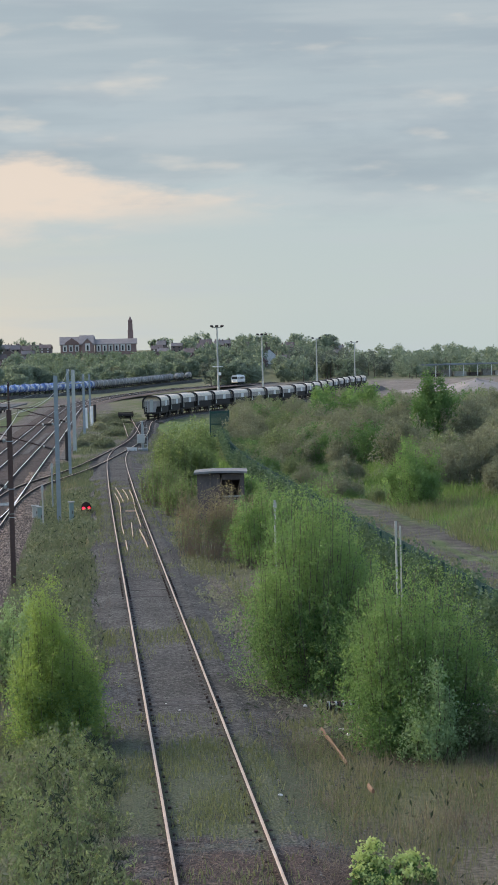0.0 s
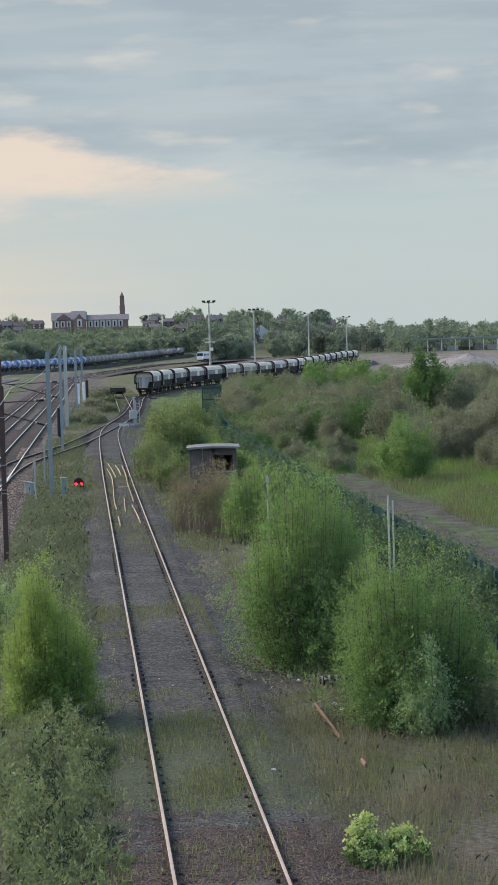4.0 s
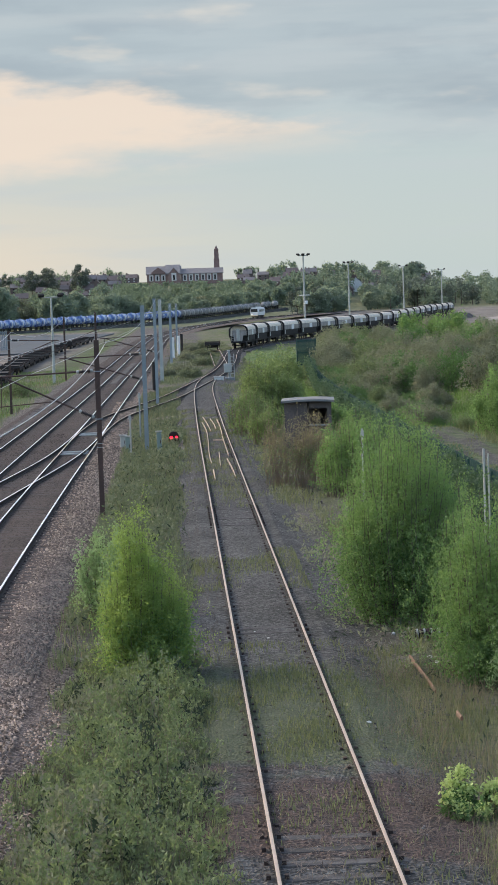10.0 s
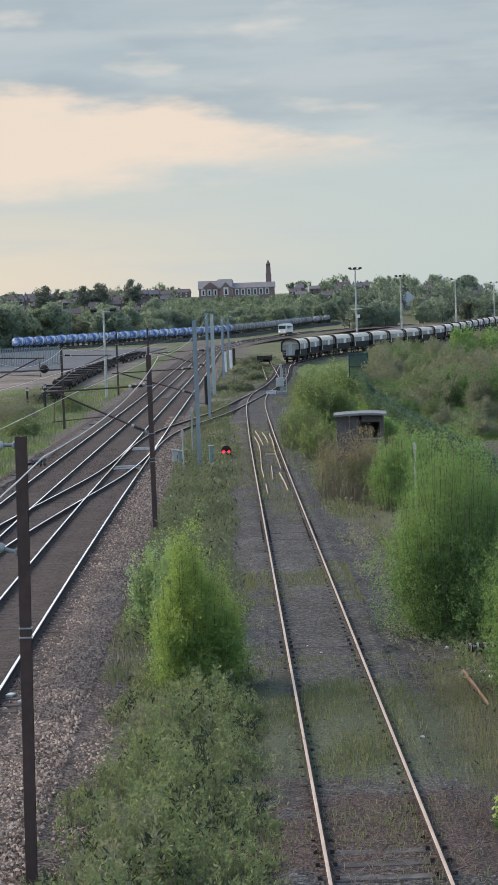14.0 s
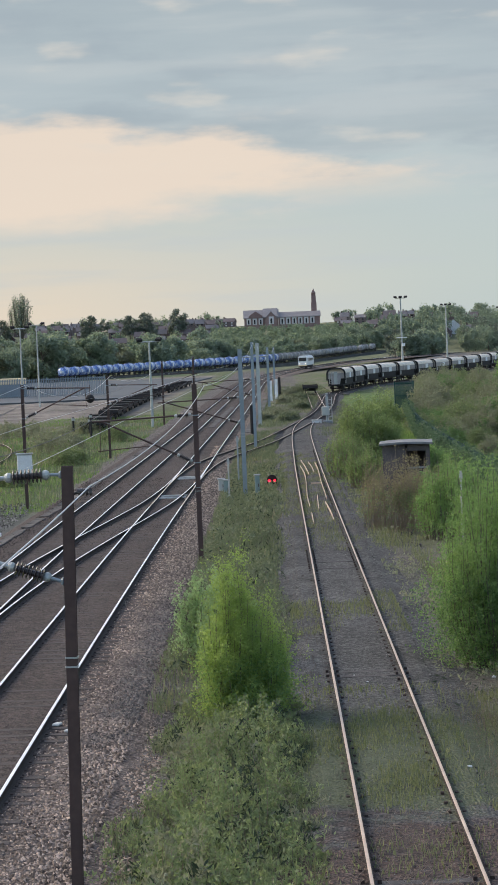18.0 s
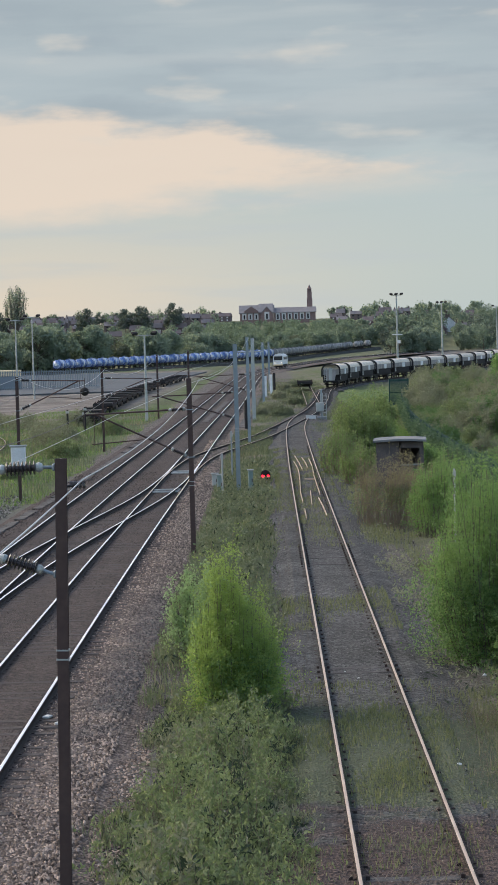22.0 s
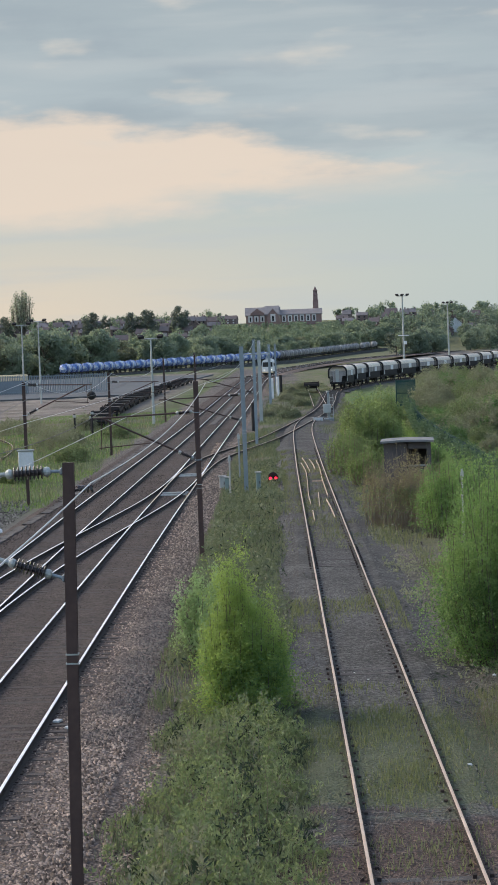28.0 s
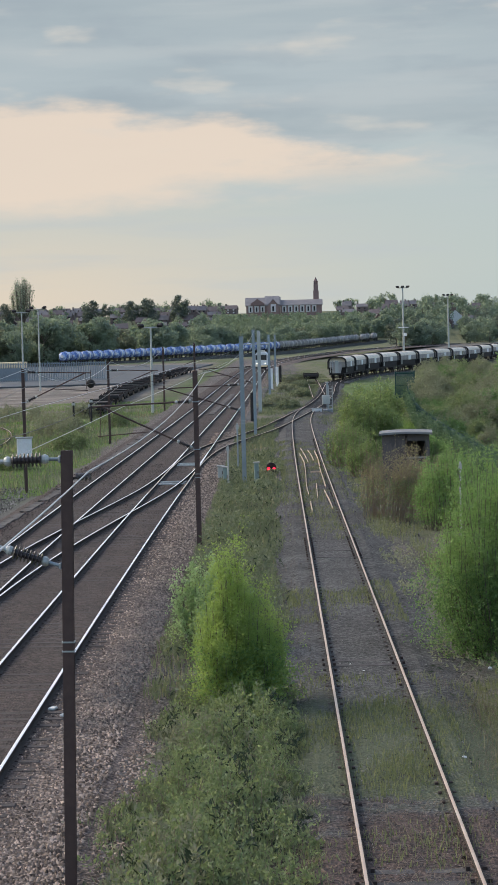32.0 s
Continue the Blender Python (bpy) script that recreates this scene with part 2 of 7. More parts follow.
M_STONE = stone_material("main_line_stone", (0.042, 0.033, 0.027), (0.185, 0.14, 0.108), (0.55, 0.435, 0.345), True)
M_STONE_OILY = stone_material("oily_main_line_stone", (0.026, 0.021, 0.019), (0.058, 0.046, 0.041), (0.15, 0.122, 0.108))
M_STONE_OLD = stone_material("siding_stone", (0.022, 0.022, 0.021), (0.08, 0.078, 0.073), (0.25, 0.243, 0.23))
M_RAIL_SHINY = rough_paint("polished_rail_head", (0.95, 0.94, 0.93), (0.85, 0.82, 0.79), 0.3, 0.35, 2.0, 0.3, 0.5, False, 0.0)
M_RAIL_SIDE = rough_paint("rusty_rail_side", (0.03, 0.022, 0.018), (0.062, 0.042, 0.032), 0.85)
M_RAIL_OLD = rough_paint("dull_rusty_rail_head", (0.47, 0.325, 0.23), (0.62, 0.49, 0.38), 0.3, 0.08, 1.0, 0.7, 0.6, False, 0.0)
M_SLEEPER = rough_paint("weathered_timber", (0.06, 0.056, 0.053), (0.145, 0.135, 0.125), 0.9, 0, 4.0, 0.9, vary=0.6)
M_SLEEPER_MAIN = rough_paint("grimy_concrete", (0.055, 0.046, 0.041), (0.09, 0.076, 0.068), 0.9, 0, 2.5, 0.7)
M_CHAIR = rough_paint("rusty_iron", (0.045, 0.032, 0.028), (0.085, 0.055, 0.04), 0.9)
M_STEEL_DARK = rough_paint("dark_brown_steel", (0.075, 0.048, 0.042), (0.12, 0.075, 0.062), 0.65, 0.2, 1.2, 0.6)
M_STEEL_GREY = rough_paint("galvanised_steel", (0.24, 0.285, 0.31), (0.33, 0.37, 0.39), 0.5, 0.4, 1.5, 0.6)
M_WIRE = rough_paint("wire_grey", (0.5, 0.5, 0.5), (0.6, 0.6, 0.6), 0.5, 0.5)
M_WIRE_DARK = rough_paint("dark_wire", (0.1, 0.095, 0.09), (0.14, 0.13, 0.12), 0.6, 0.3)
M_CERAMIC = rough_paint("brown_ceramic", (0.05, 0.04, 0.04), (0.08, 0.06, 0.055), 0.25, 0, 8, 0.4, 0.5)
M_CAP = rough_paint("pale_metal_cap", (0.4, 0.42, 0.4), (0.3, 0.31, 0.29), 0.45, 0.3)
M_WHITE = rough_paint("white_paint", (0.72, 0.73, 0.72), (0.5, 0.49, 0.46), 0.6, 0, 1.5, 0.6)
M_CREAM = rough_paint("off_white_panel", (0.55, 0.55, 0.52), (0.35, 0.33, 0.3), 0.7, 0, 1.0, 0.6)
M_ROOFGREY = rough_paint("grey_hood", (0.8, 0.71, 0.58), (0.6, 0.52, 0.42), 0.9, 0, 0.7, 0.8, 0.1, vary=0.35)
M_HOPPER = rough_paint("dark_hopper_steel", (0.33, 0.31, 0.29), (0.5, 0.46, 0.42), 0.8, 0.05, 0.8, 0.8, vary=0.5)
M_UNDER = rough_paint("black_underframe", (0.025, 0.024, 0.024), (0.055, 0.045, 0.04), 0.9)
# The whitish patches paint the barrels' bright highlights into the blue.
M_BLUE = rough_paint("blue_tank_with_highlights", (0.07, 0.17, 0.46), (0.8, 0.85, 0.88), 0.3, 0, 0.7, 1.0, 0.6, True, 0.5)
M_BLUE_DARK = rough_paint("dark_blue_band", (0.03, 0.06, 0.2), (0.05, 0.07, 0.16), 0.5)
M_TANK_GREY = rough_paint("grimy_tank_grey", (0.38, 0.365, 0.35), (0.11, 0.1, 0.092), 0.6, 0, 0.8, 0.9, 0.5, True, 1.0)
M_GREEN_FENCE = rough_paint("dark_green_fence", (0.016, 0.06, 0.052), (0.03, 0.075, 0.06), 0.6, 0, 2, 0.6)
M_GREEN_PALE = rough_paint("pale_green_cabinet", (0.2, 0.27, 0.25), (0.26, 0.31, 0.29), 0.6)
M_APRON = rough_paint("grey_apron_concrete", (0.085, 0.097, 0.105), (0.065, 0.073, 0.078), 0.9, 0, 0.08, 0.8)
M_FELT = rough_paint("grey_felt_roof", (0.22, 0.225, 0.225), (0.13, 0.13, 0.12), 0.9, 0, 1.2, 0.8)
M_HUT = rough_paint("dark_hut_brick", (0.085, 0.075, 0.075), (0.14, 0.12, 0.11), 0.9, 0, 1.5, 0.8)
M_BRICK = rough_paint("red_brick", (0.23, 0.15, 0.135), (0.3, 0.21, 0.19), 0.9, 0, 0.5, 0.7)
M_HOUSE = rough_paint("dull_house_brick", (0.15, 0.115, 0.105), (0.2, 0.155, 0.14), 0.9, 0, 0.5, 0.7)
M_CHURCH_SLATE = rough_paint("church_slate", (0.225, 0.205, 0.2), (0.29, 0.265, 0.255), 0.8, 0, 0.4, 0.8)
M_SLATE = rough_paint("slate_roof", (0.185, 0.165, 0.16), (0.25, 0.22, 0.215), 0.8, 0, 0.4, 0.8)
M_TILE = rough_paint("brown_tile_roof", (0.165, 0.13, 0.12), (0.215, 0.17, 0.16), 0.9, 0, 0.4, 0.8)
M_STONEWORK = rough_paint("pale_stone_dressing", (0.6, 0.57, 0.55), (0.5, 0.47, 0.45), 0.9)
M_GLASS = rough_paint("dark_window_glass", (0.03, 0.035, 0.04), (0.05, 0.055, 0.06), 0.12, 0, 2, 0.3, 0.6)
M_BARK = rough_paint("bark", (0.12, 0.1, 0.08), (0.2, 0.17, 0.14), 0.95, 0, 3, 0.7)
M_TWIG = rough_paint("reddish_twig", (0.2, 0.15, 0.11), (0.3, 0.24, 0.18), 0.9, 0, 5, 0.7)
M_CONCRETE = rough_paint("blue_grey_concrete", (0.22, 0.25, 0.27), (0.17, 0.19, 0.2), 0.85, 0, 0.3, 0.8)
M_YELLOW = rough_paint("amber_crane_paint", (0.78, 0.6, 0.36), (0.65, 0.5, 0.32), 0.6, 0, 0.6, 0.6)
M_RUSTBAR = rough_paint("rust_orange", (0.19, 0.115, 0.075), (0.26, 0.17, 0.11), 0.85)
M_HEAP = rough_paint("heap_of_sand", (0.3, 0.275, 0.25), (0.24, 0.22, 0.2), 0.95, 0, 0.15, 0.8)
M_HEAP_RED = rough_paint("reddish_spoil", (0.4, 0.3, 0.23), (0.3, 0.235, 0.185), 0.95, 0, 0.15, 0.8)
M_LEAF_BIRCH = leaf_material("fresh_birch_leaf", (0.1, 0.185, 0.066), (0.158, 0.265, 0.096), (0.24, 0.355, 0.14), 0.5)
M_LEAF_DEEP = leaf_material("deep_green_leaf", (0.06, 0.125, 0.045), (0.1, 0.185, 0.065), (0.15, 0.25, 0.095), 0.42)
M_LEAF_IVY = leaf_material("blue_green_ivy_leaf", (0.03, 0.062, 0.042), (0.065, 0.118, 0.072), (0.15, 0.22, 0.125), 0.3)
M_LEAF_DARK_FLECK = leaf_material("dark_leaf_fleck", (0.025, 0.038, 0.022), (0.04, 0.058, 0.034), (0.06, 0.082, 0.048), 0.15)
M_LEAF_MID = leaf_material("muted_green_leaf", (0.11, 0.165, 0.065), (0.168, 0.23, 0.096), (0.24, 0.305, 0.138), 0.5)
M_GRASS_DULL = leaf_material("dull_strip_grass", (0.075, 0.097, 0.056), (0.13, 0.157, 0.092), (0.22, 0.245, 0.155), 0.3)
M_LEAF_PALE = leaf_material("pale_grey_leaf", (0.15, 0.25, 0.12), (0.24, 0.35, 0.17), (0.35, 0.46, 0.26), 0.45)
M_LEAF_YELLOW = leaf_material("yellow_green_leaf", (0.155, 0.24, 0.07), (0.232, 0.33, 0.1), (0.325, 0.425, 0.148), 0.57)
M_LEAF_OLIVE = leaf_material("olive_brown_leaf", (0.135, 0.15, 0.1), (0.19, 0.205, 0.145), (0.26, 0.272, 0.195), 0.42)
M_LEAF_WEED = leaf_material("grey_green_weed", (0.085, 0.124, 0.058), (0.15, 0.196, 0.098), (0.25, 0.3, 0.16), 0.42)
# Distance haze is mixed into these three leaf colours: paler, greyer greens.
M_LEAF_FAR_HAZED = leaf_material("hazed_far_leaf", (0.158, 0.203, 0.163), (0.208, 0.26, 0.203), (0.262, 0.314, 0.245), 0.5)
M_LEAF_FRESH_HAZED = leaf_material("hazed_fresh_leaf", (0.142, 0.188, 0.138), (0.187, 0.238, 0.172), (0.237, 0.29, 0.212), 0.5)
M_LEAF_DARK_HAZED = leaf_material("hazed_dark_leaf", (0.095, 0.118, 0.1), (0.13, 0.155, 0.132), (0.17, 0.195, 0.162), 0.4)
M_LEAF_FLOWER = leaf_material("lime_spurge_flower", (0.3, 0.4, 0.12), (0.45, 0.54, 0.2), (0.58, 0.65, 0.3), 0.3)
M_GRASS = leaf_material("rough_grass", (0.095, 0.12, 0.055), (0.155, 0.18, 0.09), (0.24, 0.25, 0.15), 0.38)
M_GRASS_LUSH = leaf_material("lush_grass", (0.085, 0.16, 0.045), (0.135, 0.225, 0.065), (0.2, 0.285, 0.1), 0.38)
M_STRAW = leaf_material("dry_straw", (0.165, 0.148, 0.09), (0.24, 0.215, 0.138), (0.33, 0.3, 0.205), 0.3)
M_LEAF_RUST = leaf_material("rusty_dead_leaf", (0.185, 0.155, 0.09), (0.25, 0.215, 0.125), (0.34, 0.3, 0.19), 0.35)


def lamp_glow(name, colour, strength):
    n = Nodes(name)
    e = n.tree.nodes.new("ShaderNodeEmission")
    n.put(e.inputs[0], colour)
    e.inputs[1].default_value = strength
    n.tree.links.new(e.outputs[0], n.out.inputs[0])
    return n.mat


M_RED_GLOW = lamp_glow("red_signal_glow", (1.0, 0.012, 0.03), 2.6)
M_CAB_GLOW = lamp_glow("cab_lamp_glow", (1.0, 0.9, 0.7), 1.3)


# ---- builders ----
def mesh_of(name, verts, faces, mat, smooth=False):
    me = bpy.data.meshes.new(name)
    me.from_pydata([tuple(v) for v in verts], [], faces)
    me.materials.append(mat)
    if smooth:
        me.polygons.foreach_set("use_smooth", [True] * len(me.polygons))
    me.update()
    return me


def part(name, bm, material, parent, label="", at=None):
    """Links a bmesh or a mesh as one object under a thing or under a part."""
    if isinstance(bm, bmesh.types.BMesh):
        me = bpy.data.meshes.new(name)
        bm.to_mesh(me)
        bm.free()
        me.materials.append(material)
    else:
        me = bm
    ob = new(name, me)
    ob.parent = parent
    if at is not None:
        ob.matrix_basis = at
    if label:
        tagged(ob, label)
    return ob


def thing(name, at, label, category, group="", kind=""):
    ob = new(name)
    ob.empty_display_size = 0.2
    ob.matrix_basis = at
    return tagged(ob, label, category, group, kind)


def box(bm, x, y, z, sx, sy, sz, bevel=0.0, m=None):
    """A box about x, y with its underside at z."""
    made = bmesh.ops.create_cube(bm, size=1)
    vs = made["verts"]
    for v in vs:
        v.co = Vector((v.co.x * sx + x, v.co.y * sy + y, (v.co.z + 0.5) * sz + z))
    if bevel:
        es = {e for v in vs for e in v.link_edges}
        r = bmesh.ops.bevel(bm, geom=list(es), offset=bevel, segments=1, affect='EDGES')
        vs = list({v for f in r["faces"] for v in f.verts} | {v for v in vs if v.is_valid})
    if m is not None:
        bmesh.ops.transform(bm, matrix=m, verts=[v for v in vs if v.is_valid])
    return bm


def rod(bm, p, q, r0, r1=None, n=8):
    """A tapered rod from p to q."""
    p, q = Vector(p), Vector(q)
    made = bmesh.ops.create_cone(bm, cap_ends=True, segments=n, radius1=r0, radius2=r0 if r1 is None else r1, depth=(q - p).length)
    m = Matrix.Translation((p + q) / 2) @ (q - p).to_track_quat('Z', 'Y').to_matrix().to_4x4()
    bmesh.ops.transform(bm, matrix=m, verts=made["verts"])
    return bm


def smooth_path(points, step):
    """A rounded polyline through the corner points, resampled at even steps."""
    p = np.array(points, float)
    for _ in range(4):
        q = np.empty((2 * len(p), p.shape[1]))
        q[0], q[-1] = p[0], p[-1]
        q[1:-1:2] = 0.75 * p[:-1] + 0.25 * p[1:]
        q[2:-1:2] = 0.25 * p[:-1] + 0.75 * p[1:]
        p = q
    s = np.concatenate([[0], np.cumsum(np.linalg.norm(np.diff(p, axis=0), axis=1))])
    t = np.arange(0, s[-1], step)
    return np.stack([np.interp(t, s, p[:, k]) for k in range(p.shape[1])], 1)


def headings(path):
    d = np.gradient(path[:, :2], axis=0)
    return d / np.linalg.norm(d, axis=1)[:, None]


def sweep(name, path, profile, mat, closed=True, smooth=False):
    """A profile of (across, up) pairs drawn along a path of x, y, z."""
    h = headings(path)
    k = len(profile)
    v = [(x + h[i][1] * a, y - h[i][0] * a, z + u) for i, (x, y, z) in enumerate(path) for a, u in profile]
    f = []
    for i in range(len(path) - 1):
        for j in range(k if closed else k - 1):
            a, b = i * k + j, i * k + (j + 1) % k
            f.append((a, b, b + k, a + k))
    if closed:
        f += [tuple(range(k))[::-1], tuple(range((len(path) - 1) * k, len(path) * k))]
    return mesh_of(name, v, f, mat, smooth)


def cloud_mesh(name, points, size, mat, rng, aspect=1.7, upright=0.0):
    """Many small bent leaves, one at each point."""
    p = np.asarray(points)
    n = len(p)
    a = rng.normal(size=(n, 3))
    a[:, 2] += upright
    a /= np.linalg.norm(a, axis=1)[:, None]
    b = np.cross(a, rng.normal(size=(n, 3)))
    b /= np.linalg.norm(b, axis=1)[:, None]
    c = np.cross(a, b)
    s = size * rng.uniform(0.6, 1.35, (n, 1))
    v = np.stack([p, p + a * s * aspect * 0.5 + b * s * 0.5, p + a * s * aspect + c * s * 0.25, p + a * s * aspect * 0.5 - b * s * 0.5], 1).reshape(-1, 3)
    me = bpy.data.meshes.new(name)
    me.vertices.add(4 * n)
    me.vertices.foreach_set("co", v.ravel())
    me.loops.add(4 * n)
    me.loops.foreach_set("vertex_index", np.arange(4 * n, dtype=np.int32))
    me.polygons.add(n)
    me.polygons.foreach_set("loop_start", np.arange(0, 4 * n, 4, dtype=np.int32))
    me.materials.append(mat)
    me.update(calc_edges=True)
    return me


def blades_mesh(name, roots, height, width, mat, rng, lean=0.35):
    """Grass blades: a bent strip of a quad and a tip on each root."""
    p = np.asarray(roots)
    n = len(p)
    h = height * rng.uniform(0.45, 1.3, (n, 1))
    az = rng.uniform(0, 2 * np.pi, n)
    side = np.stack([np.cos(az), np.sin(az), 0 * az], 1) * width * rng.uniform(0.6, 1.4, (n, 1))
    az2 = rng.uniform(0, 2 * np.pi, n)
    tip = np.stack([np.cos(az2), np.sin(az2), 0 * az2], 1) * lean * rng.uniform(0.1, 1, (n, 1))
    up = np.array([0, 0, 1.0])
    mid = p + (up * 0.6 + tip * 0.3) * h
    v = np.stack([p - side, p + side, mid + side * 0.7, p + (up + tip) * h, mid - side * 0.7], 1).reshape(-1, 3)
    me = bpy.data.meshes.new(name)
    me.vertices.add(5 * n)
    me.vertices.foreach_set("co", v.ravel())
    me.loops.add(5 * n)
    me.loops.foreach_set("vertex_index", np.arange(5 * n, dtype=np.int32))
    me.polygons.add(n)
    me.polygons.foreach_set("loop_start", np.arange(0, 5 * n, 5, dtype=np.int32))
    me.materials.append(mat)
    me.update(calc_edges=True)
    return me


def sstep(x, a, b):
    t = np.clip((np.asarray(x, float) - a) / (b - a), 0, 1)
    return t * t * (3 - 2 * t)


def ground_z(x, y):
    """Height of the ground: level by the tracks, a bank on the right, hills far off."""
    x, y = np.asarray(x, float), np.asarray(y, float)
    z = -0.27 - 0.18 * sstep(x, -10.6, -12.5) - 0.1 * sstep(x, 3.6, 6.0)
    wave = 0.05 * np.sin(x * 1.7 + 0.4 * y) * np.sin(y * 0.83 + x * 0.3) + 0.03 * np.sin(2.9 * x + 1.3 * y)
    z = z + wave * sstep(np.abs(x - 1.8), 1.6, 2.6) * (1 - sstep(x, -2.2, -3.4)) + 0.5 * wave * sstep(x, -11, -13)
    bank = sstep(x, 16.5, 26) * sstep(y, 85, 150) * (1 - sstep(y, 270, 330)) * (1 - sstep(x, 48, 60))
    z = z + bank * (1.3 + 0.5 * np.sin(x * 0.35) * np.sin(y * 0.09))
    hill = 18.0 * sstep(y, 1010, 1250) * (1 - 0.72 * sstep(x, 60, 260))
    z = z + hill + 2.6 * sstep(y, 760, 1050)
    return z


# ---- sky ----
def sky_material():
    """High evening cloud: a pale horizon, one peach opening on the left, grey-blue layers above."""
    n = Nodes("evening_cloud")
    x, y, z = n.xyz()
    u = n.math('MULTIPLY', n.math('ARCTAN2', x, y), 3.85)          # along the horizon
    v = n.math('DIVIDE', z, 1090.9)                                  # above it, same unit
    comb = n.tree.nodes.new("ShaderNodeCombineXYZ")
    n.put(comb.inputs[0], u)
    n.put(comb.inputs[1], n.math('MULTIPLY', v, 3.6))
    p = comb.outputs[0]
    soft = n.noise(2.2, 5, p, 0.5)
    wisp = n.noise(6.0, 5, p, 0.6)
    drift = n.math('ADD', n.math('MULTIPLY', n.math('SUBTRACT', soft, 0.5), 0.16), n.math('MULTIPLY', n.math('SUBTRACT', wisp, 0.5), 0.07))
    vw = n.math('ADD', v, drift)
    base = n.ramp(n.math('MULTIPLY', v, 1.0), (0.0, (0.455, 0.525, 0.525)), (0.12, (0.475, 0.54, 0.53)), (0.28, (0.455, 0.53, 0.545)), (0.42, (0.42, 0.49, 0.53)), (0.6, (0.365, 0.435, 0.48)))
    west = n.step(u, 0.45, -0.55)
    warm = n.mix(n.math('MULTIPLY', west, n.step(v, 0.34, 0.05)), base, (0.68, 0.6, 0.495))
    # grey layers
    grey = n.math('MULTIPLY', n.step(n.noise(2.6, 6, p, 0.55), 0.45, 0.62), n.step(vw, 0.24, 0.36))
    c = n.mix(n.math('MULTIPLY', grey, 0.6), warm, (0.325, 0.39, 0.445))
    deep = n.math('MULTIPLY', n.step(vw, 0.33, 0.37), n.step(vw, 0.37, 0.47, 1.0, 0.0))
    c = n.mix(n.math('MULTIPLY', deep, 0.55), c, (0.325, 0.39, 0.435))
    # broad soft streaks, slightly tilted
    streak = n.noise(3.4, 4, p, 0.5, stretch=(0.55, 1.5, 1.0))
    c = n.mix(n.math('MULTIPLY', n.step(streak, 0.44, 0.66), 0.5), c, (0.475, 0.525, 0.55))
    c = n.mix(n.math('MULTIPLY', n.math('MULTIPLY', n.step(streak, 0.47, 0.3), n.step(v, 0.2, 0.34)), 0.4), c, (0.33, 0.4, 0.45))
    # the peach opening, narrowing to the right
    low = n.math('ADD', 0.225, n.math('MULTIPLY', n.step(u, -0.30, -0.05), 0.045))
    high = n.math('SUBTRACT', 0.425, n.math('ADD', n.math('MULTIPLY', n.step(u, -0.40, -0.16), 0.045), n.math('MULTIPLY', n.step(u, -0.1, 0.35), 0.07)))
    inside = n.math('MULTIPLY', n.step(n.math('SUBTRACT', vw, low), -0.035, 0.035), n.step(n.math('SUBTRACT', high, vw), -0.012, 0.026))
    inside = n.math('MULTIPLY', inside, n.step(n.math('ADD', u, n.math('MULTIPLY', n.math('SUBTRACT', wisp, 0.5), 0.7)), 0.4, -0.02))
    c = n.mix(n.math('MULTIPLY', inside, 0.92), c, (0.74, 0.635, 0.54))
    glint = n.math('MULTIPLY', n.step(n.noise(4.2, 4, p, 0.5), 0.56, 0.74), n.step(v, 0.22, 0.32))
    c = n.mix(n.math('MULTIPLY', glint, 0.6), c, (0.64, 0.615, 0.57))
    e = n.tree.nodes.new("ShaderNodeEmission")
    n.put(e.inputs[0], c)
    e.inputs[1].default_value = 0.482
    n.tree.links.new(e.outputs[0], n.out.inputs[0])
    return n.mat


def build_sky():
    v, f = [], []
    ks = np.radians(np.linspace(-65, 65, 66))
    for a in ks:
        for z in (-160, 200, 600, 1100, 1500):
            v.append((4200 * math.sin(a), 4200 * math.cos(a), z))
    for i in range(len(ks) - 1):
        for j in range(4):
            f.append((i * 5 + j, i * 5 + j + 1, i * 5 + j + 6, i * 5 + j + 5))
    tagged(new("backdrop_sky", mesh_of("backdrop_sky", v, f, sky_material(), True)), "pale evening sky with grey cloud and a peach opening", "sky", kind="structure")


build_sky()


# ---- ground and tracks ----
def far_rise(y):
    """The main line climbs a little beyond the junction."""
    return 1.6 * float(sstep(y, 500, 830))


def build_ground():
    xs = np.concatenate([np.linspace(-3000, -300, 14), np.linspace(-260, -60, 21), np.linspace(-55, -14, 30), np.arange(-13, 12, 0.33), np.linspace(12, 60, 60), np.linspace(65, 300, 30), np.linspace(340, 3000, 14)])
    ys = np.concatenate([np.linspace(-1500, -40, 10), np.arange(-30, 20, 4), np.arange(20, 70, 0.5), np.arange(70, 130, 1.0), np.arange(130, 340, 4.0), np.arange(340, 1400, 20.0), np.linspace(1420, 4300, 15)])
    X, Y = np.meshgrid(xs, ys)
    Z = ground_z(X, Y)
    nx = len(xs)
    f = [(j * nx + i, j * nx + i + 1, (j + 1) * nx + i + 1, (j + 1) * nx + i) for j in range(len(ys) - 1) for i in range(nx - 1)]
    me = mesh_of("ground", np.stack([X, Y, Z], -1).reshape(-1, 3), f, M_GROUND, True)
    tagged(new("ground", me), "rough railway land with grass, soil and sandy yards", "ground", kind="structure")


build_ground()

RAIL = ((-0.07, -0.155), (0.07, -0.155), (0.07, -0.14), (0.012, -0.12), (0.012, -0.045), (0.036, -0.035), (0.036, -0.004), (0.028, 0.0), (-0.028, 0.0), (-0.036, -0.004), (-0.036, -0.035), (-0.012, -0.045), (-0.012, -0.12), (-0.07, -0.14))
HEAD = ((-0.03, 0.0005), (-0.023, 0.0045), (0.023, 0.0045), (0.03, 0.0005))
SLEEPER_MESH = {}


